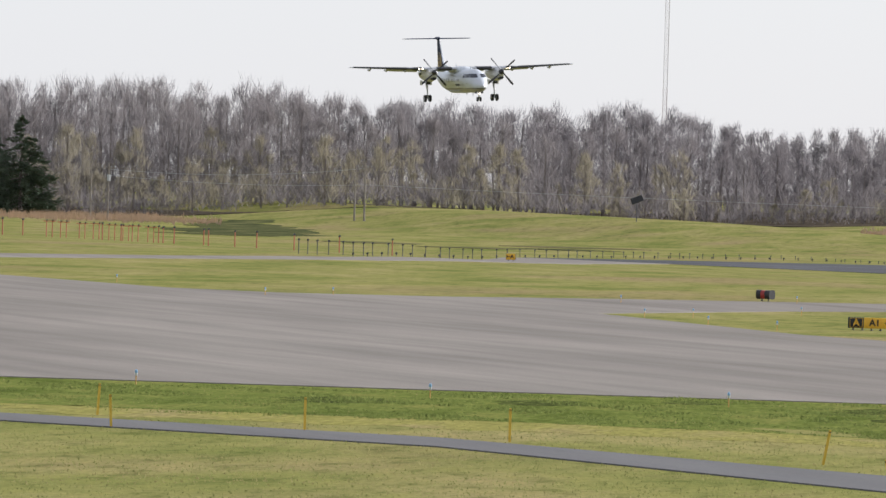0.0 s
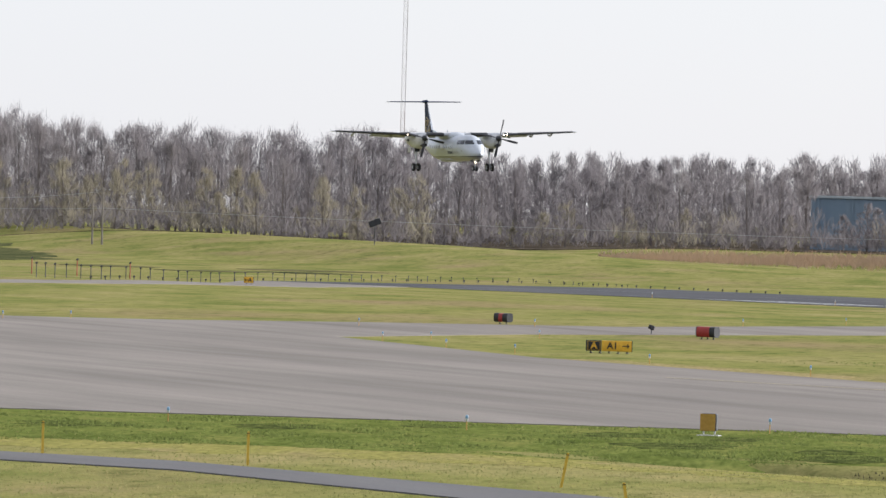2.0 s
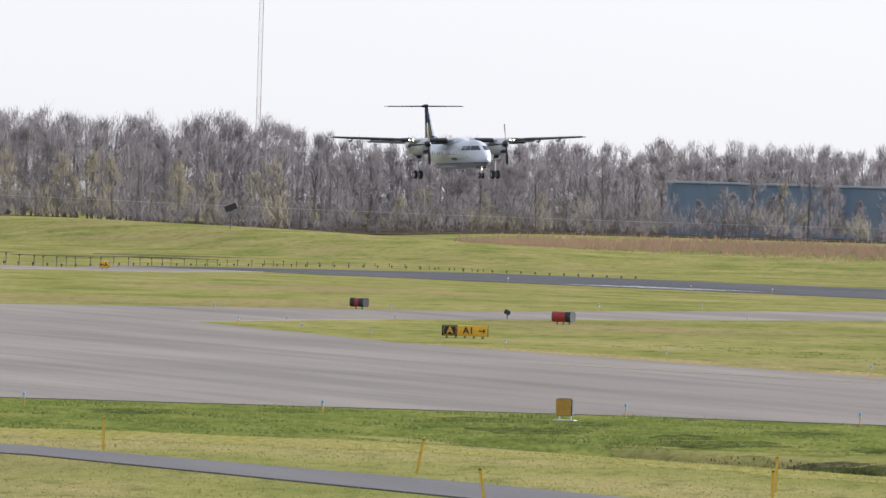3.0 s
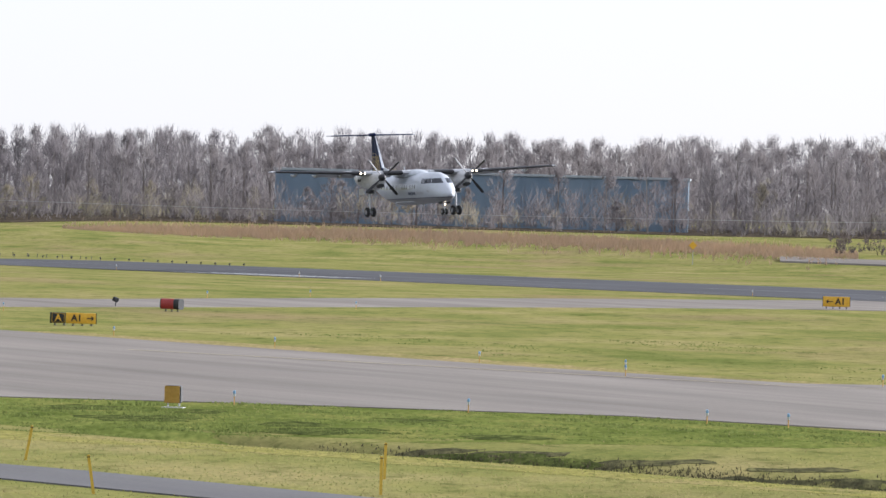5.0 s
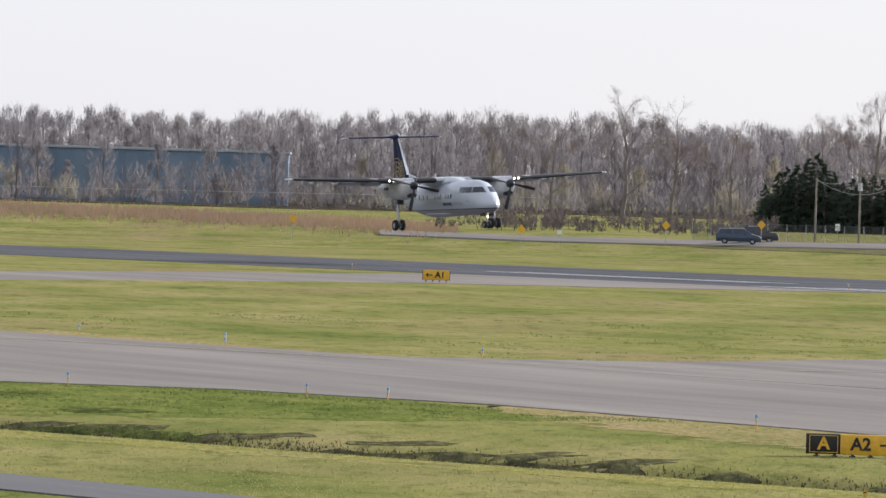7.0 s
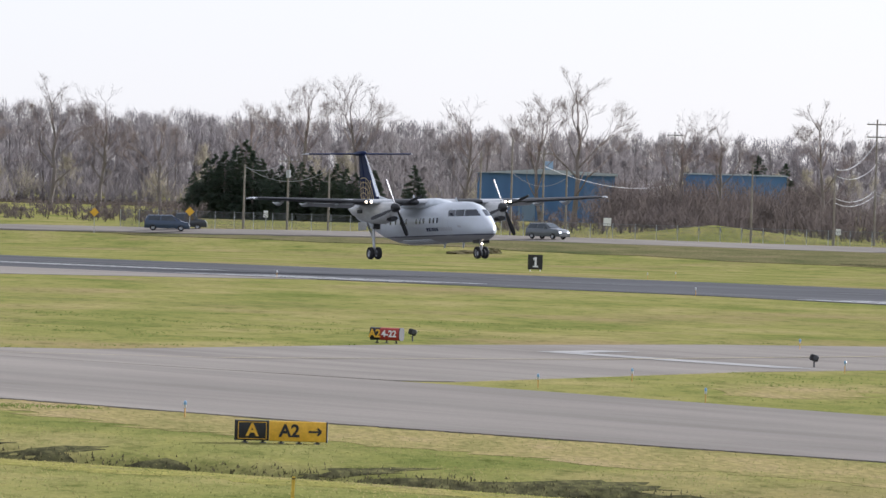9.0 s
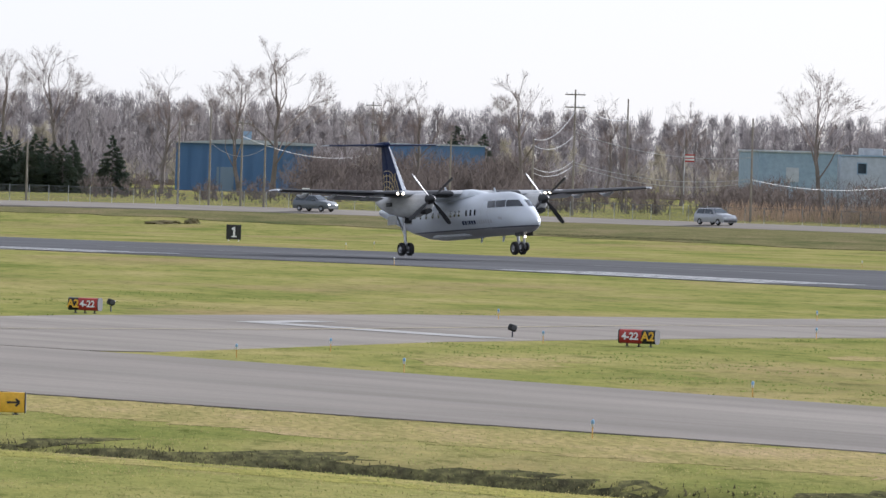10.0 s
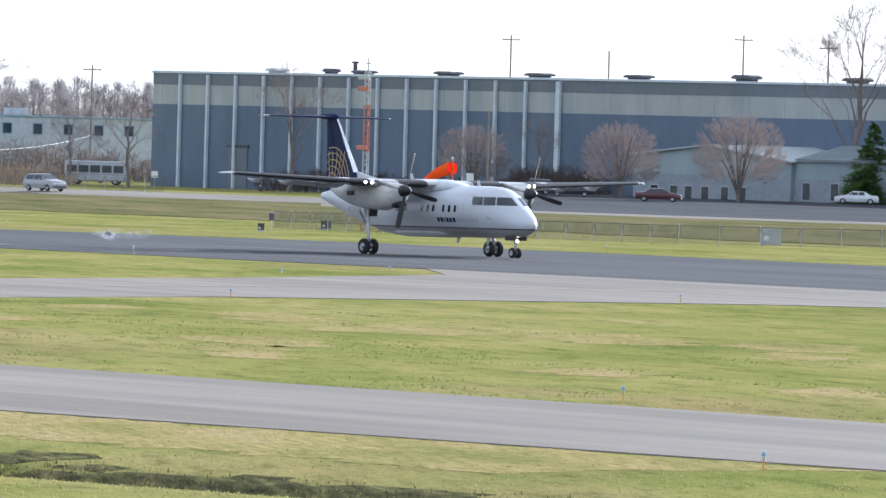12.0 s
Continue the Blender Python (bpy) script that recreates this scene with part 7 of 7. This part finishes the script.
def tufts():
    rng = random.Random(12)
    sets = {0: ([], []), 1: ([], []), 2: ([], []), 3: ([], [])}
    for r0, r1, n, h in ((128, 205, 110000, 0.026), (205, 300, 30000, 0.03)):
        for _ in range(n):
            b2, r = radians(rng.uniform(11.5, 36.5)), rng.uniform(r0, r1)
            x, y = -math.cos(b2) * r, math.sin(b2) * r
            if in_polygon(x, y, TAXI_OUTLINE) or in_polygon(x, y, PATH_OUTLINE) or in_polygon(x, y, CONNECTOR_OUTLINE):
                continue
            k = noise.noise(Vector((x * 0.12, y * 0.3, 0)))
            v, f = sets[1 if k + rng.uniform(-0.25, 0.25) > 0.12 else 0]
            z = ground_z(x, y)
            hh = h * rng.uniform(0.4, 1.5)
            w = rng.uniform(0.008, 0.03)
            t = rng.uniform(0, math.pi)
            i = len(v)
            v += [(x - w * math.cos(t), y - w * math.sin(t), z - 0.01), (x + w * math.cos(t), y + w * math.sin(t), z - 0.01), (x + rng.uniform(-0.02, 0.02), y + rng.uniform(-0.02, 0.02), z + hh)]
            f.append((i, i + 1, i + 2))
    # taller lush clumps beside the apron
    v, f = sets[3]
    for _ in range(4200):
        cx, cy = rng.uniform(-232, -196), rng.uniform(46, 88)
        k = noise.noise(Vector((cx * 0.16 + cy * 0.05, cy * 0.55 - cx * 0.12, 3)))
        if in_polygon(cx, cy, TAXI_OUTLINE) or cx > -199 - (67 - cy) * 0.35 * (1 if cy < 67 else 0) or k < -0.08:
            continue
        tall = 0.035 + 0.1 * max(0.0, k)
        for _ in range(14):
            x, y = cx + rng.gauss(0, 0.22), cy + rng.gauss(0, 0.22)
            if in_polygon(x, y, TAXI_OUTLINE):
                continue
            z = ground_z(x, y)
            i, w, t = len(v), rng.uniform(0.015, 0.045), rng.uniform(0, math.pi)
            v += [(x - w * math.cos(t), y - w * math.sin(t), z - 0.01), (x + w * math.cos(t), y + w * math.sin(t), z - 0.01), (x + rng.uniform(-0.08, 0.08), y + rng.uniform(-0.08, 0.08), z + tall * rng.uniform(0.5, 1.2))]
            f.append((i, i + 1, i + 2))
    # low tussocks in the field between the taxiways
    for _ in range(5200):
        cx, cy = rng.uniform(-345, -120), rng.uniform(112, 165)
        k = noise.noise(Vector((cx * 0.05, cy * 0.14, 9))) + 0.5 * noise.noise(Vector((cx * 0.3, cy * 0.6, 4)))
        if k < 0.12 or in_polygon(cx, cy, TAXI_OUTLINE) or in_polygon(cx, cy, CONNECTOR_OUTLINE):
            continue
        for _ in range(8):
            x, y = cx + rng.gauss(0, 0.3), cy + rng.gauss(0, 0.3)
            i, w, t = len(v), rng.uniform(0.02, 0.06), rng.uniform(0, math.pi)
            v += [(x - w * math.cos(t), y - w * math.sin(t), -0.01), (x + w * math.cos(t), y + w * math.sin(t), -0.01), (x + rng.uniform(-0.06, 0.06), y + rng.uniform(-0.06, 0.06), rng.uniform(0.015, 0.055))]
            f.append((i, i + 1, i + 2))
    # weeds in the ditch
    v, f = sets[2]
    for _ in range(24000):
        x = rng.uniform(-199, -120)
        y = ditch_y(x) + rng.gauss(0.35, 0.8)
        z = ground_z(x, y)
        i, w, t = len(v), rng.uniform(0.01, 0.035), rng.uniform(0, math.pi)
        v += [(x - w * math.cos(t), y - w * math.sin(t), z - 0.01), (x + w * math.cos(t), y + w * math.sin(t), z - 0.01), (x + rng.uniform(-0.03, 0.03), y + rng.uniform(-0.03, 0.03), z + rng.uniform(0.02, 0.1))]
        f.append((i, i + 1, i + 2))
    for k, nm, mat, lab in ((3, "lush_clumps", LUSH_BLADES, "lush green grass clumps beside the apron"), (2, "ditch_weeds", WEEDS, "dark straggling weeds in the ditch"), (0, "grass_tufts", BLADES, "short green grass tufts"), (1, "dry_grass_tufts", DRY_BLADES, "short dry yellow grass tufts")):
        v, f = sets[k]
        tagged(new(nm, raw_mesh(nm, v, f, mat)), lab, "grass", kind="stuff")


tufts()


# ---------- tyre smoke at touchdown: rigid translucent wisps ----------
def smoke_material():
    m = bpy.data.materials.new("tyre_smoke")
    m.use_nodes = True
    t = m.node_tree
    p = t.nodes["Principled BSDF"]
    p.inputs["Base Color"].default_value = (0.93, 0.94, 0.95, 1)
    p.inputs["Roughness"].default_value = 1.0
    p.inputs["Specular IOR Level"].default_value = 0.0
    r = ramp(t, noise_tex(t, 0.6, 3, (0.5, 1, 1.4)), [(0.4, (0, 0, 0)), (0.75, (0.17, 0.17, 0.17))])
    t.links.new(r, p.inputs["Alpha"])
    return m


SMOKE = smoke_material()


def smoke_puff(seed, length, height):
    rng = random.Random(seed)
    s = tagged(new("tyre_smoke"), "thin white tyre smoke drifting over the runway", "smoke", "tyre smoke")
    for k in range(9):
        bm = bmesh.new()
        u = (k + 0.5) / 9 - 0.5
        r = rng.uniform(0.5, 1.0) * (1 - abs(u))
        bmesh.ops.create_icosphere(bm, subdivisions=3, radius=1, matrix=Matrix.Translation((u * length, rng.uniform(-1.2, 1.2), height * rng.uniform(0.25, 0.5))) @ Matrix.Diagonal((length * 0.13 * r, 0.8 * r, height * 0.45 * r, 1)))
        for v in bm.verts:
            v.co += Vector((noise.noise(v.co * 1.1), noise.noise(v.co * 1.3 + Vector((5, 0, 0))), noise.noise(v.co * 1.2 + Vector((0, 7, 0))))) * 0.35
        o = part("wisp", bm, SMOKE, s, smooth_angle=180)
    return s


smoke_one = smoke_puff(3, 9.0, 0.75)
smoke_two = smoke_puff(5, 5.0, 0.8)



# ---------- what moves ----------
def motions():
    # seconds, place along the runway, height of the wheels, nose-up, bank
    flight = [(0, -984.4, 14.65, -0.1, 2.7), (1.5, -906.8, 10.8, 0.2, 1.5), (2.5, -855.6, 8.75, 0.6, 1.5), (4.3, -763.4, 5.15, 1.4, 3.0), (5.5, -703.3, 3.4, 1.5, 2.7),
              (6.5, -653.8, 2.5, 1.5, 3.0), (8.3, -566.6, 1.2, 2.0, 1.7), (9.0, -532.9, 0.8, 2.0, 1.6), (9.5, -509.2, 0.4, 2.5, 1.6), (10.5, -461.9, 0.04, 3.5, 1.8), (11.0, -438.9, 0.04, 2.5, 0), (11.5, -416.0, 0.04, 1.5, 0), (12, -393.3, 0.04, 0.4, 0)]
    walk(aircraft, [(t, pose(x, 258.5, z, bank, -p, 0)) for t, x, z, p, bank in flight])
    for k, p in enumerate(propellers):
        y = 3.94 if k == 0 else -3.94
        walk(p, [(i / 30, pose(3.32, y, 3.36, 40 + 75.6 * i)) for i in range(361)])
    # tyre smoke rises where the wheels touch, then drifts with the wind
    walk(smoke_one, [(0, pose(-470, 255, -3.0)), (10.3, pose(-470, 255, -3.0)), (10.6, pose(-468, 255, -0.1)), (11.2, pose(-462, 255, 0.0)), (12, pose(-456, 255, 0.0))])
    walk(smoke_two, [(0, pose(-438, 261, -3.0)), (10.75, pose(-438, 261, -3.0)), (11.0, pose(-435.5, 260.5, 0.0)), (11.5, pose(-430, 259.5, 0.05)), (12, pose(-425, 258.5, 0.1))])
    # cars on the road beyond the field
    for ob, b0, b1 in ((silver_suv, 23.75, 30.83), (grey_suv, 22.65, 27.97)):
        rows = []
        for k in range(25):
            u = k / 24
            q, q2 = b0 + (b1 - b0) * u, b0 + (b1 - b0) * (u + 0.01)
            x, y = polar(q, road_dist(q))
            x2, y2 = polar(q2, road_dist(q2))
            rows.append((12 * u, pose(x, y, ground_z(x, y) + 0.28, 0, 0, math.degrees(math.atan2(y2 - y, x2 - x)))))
        walk(ob, rows)


motions()
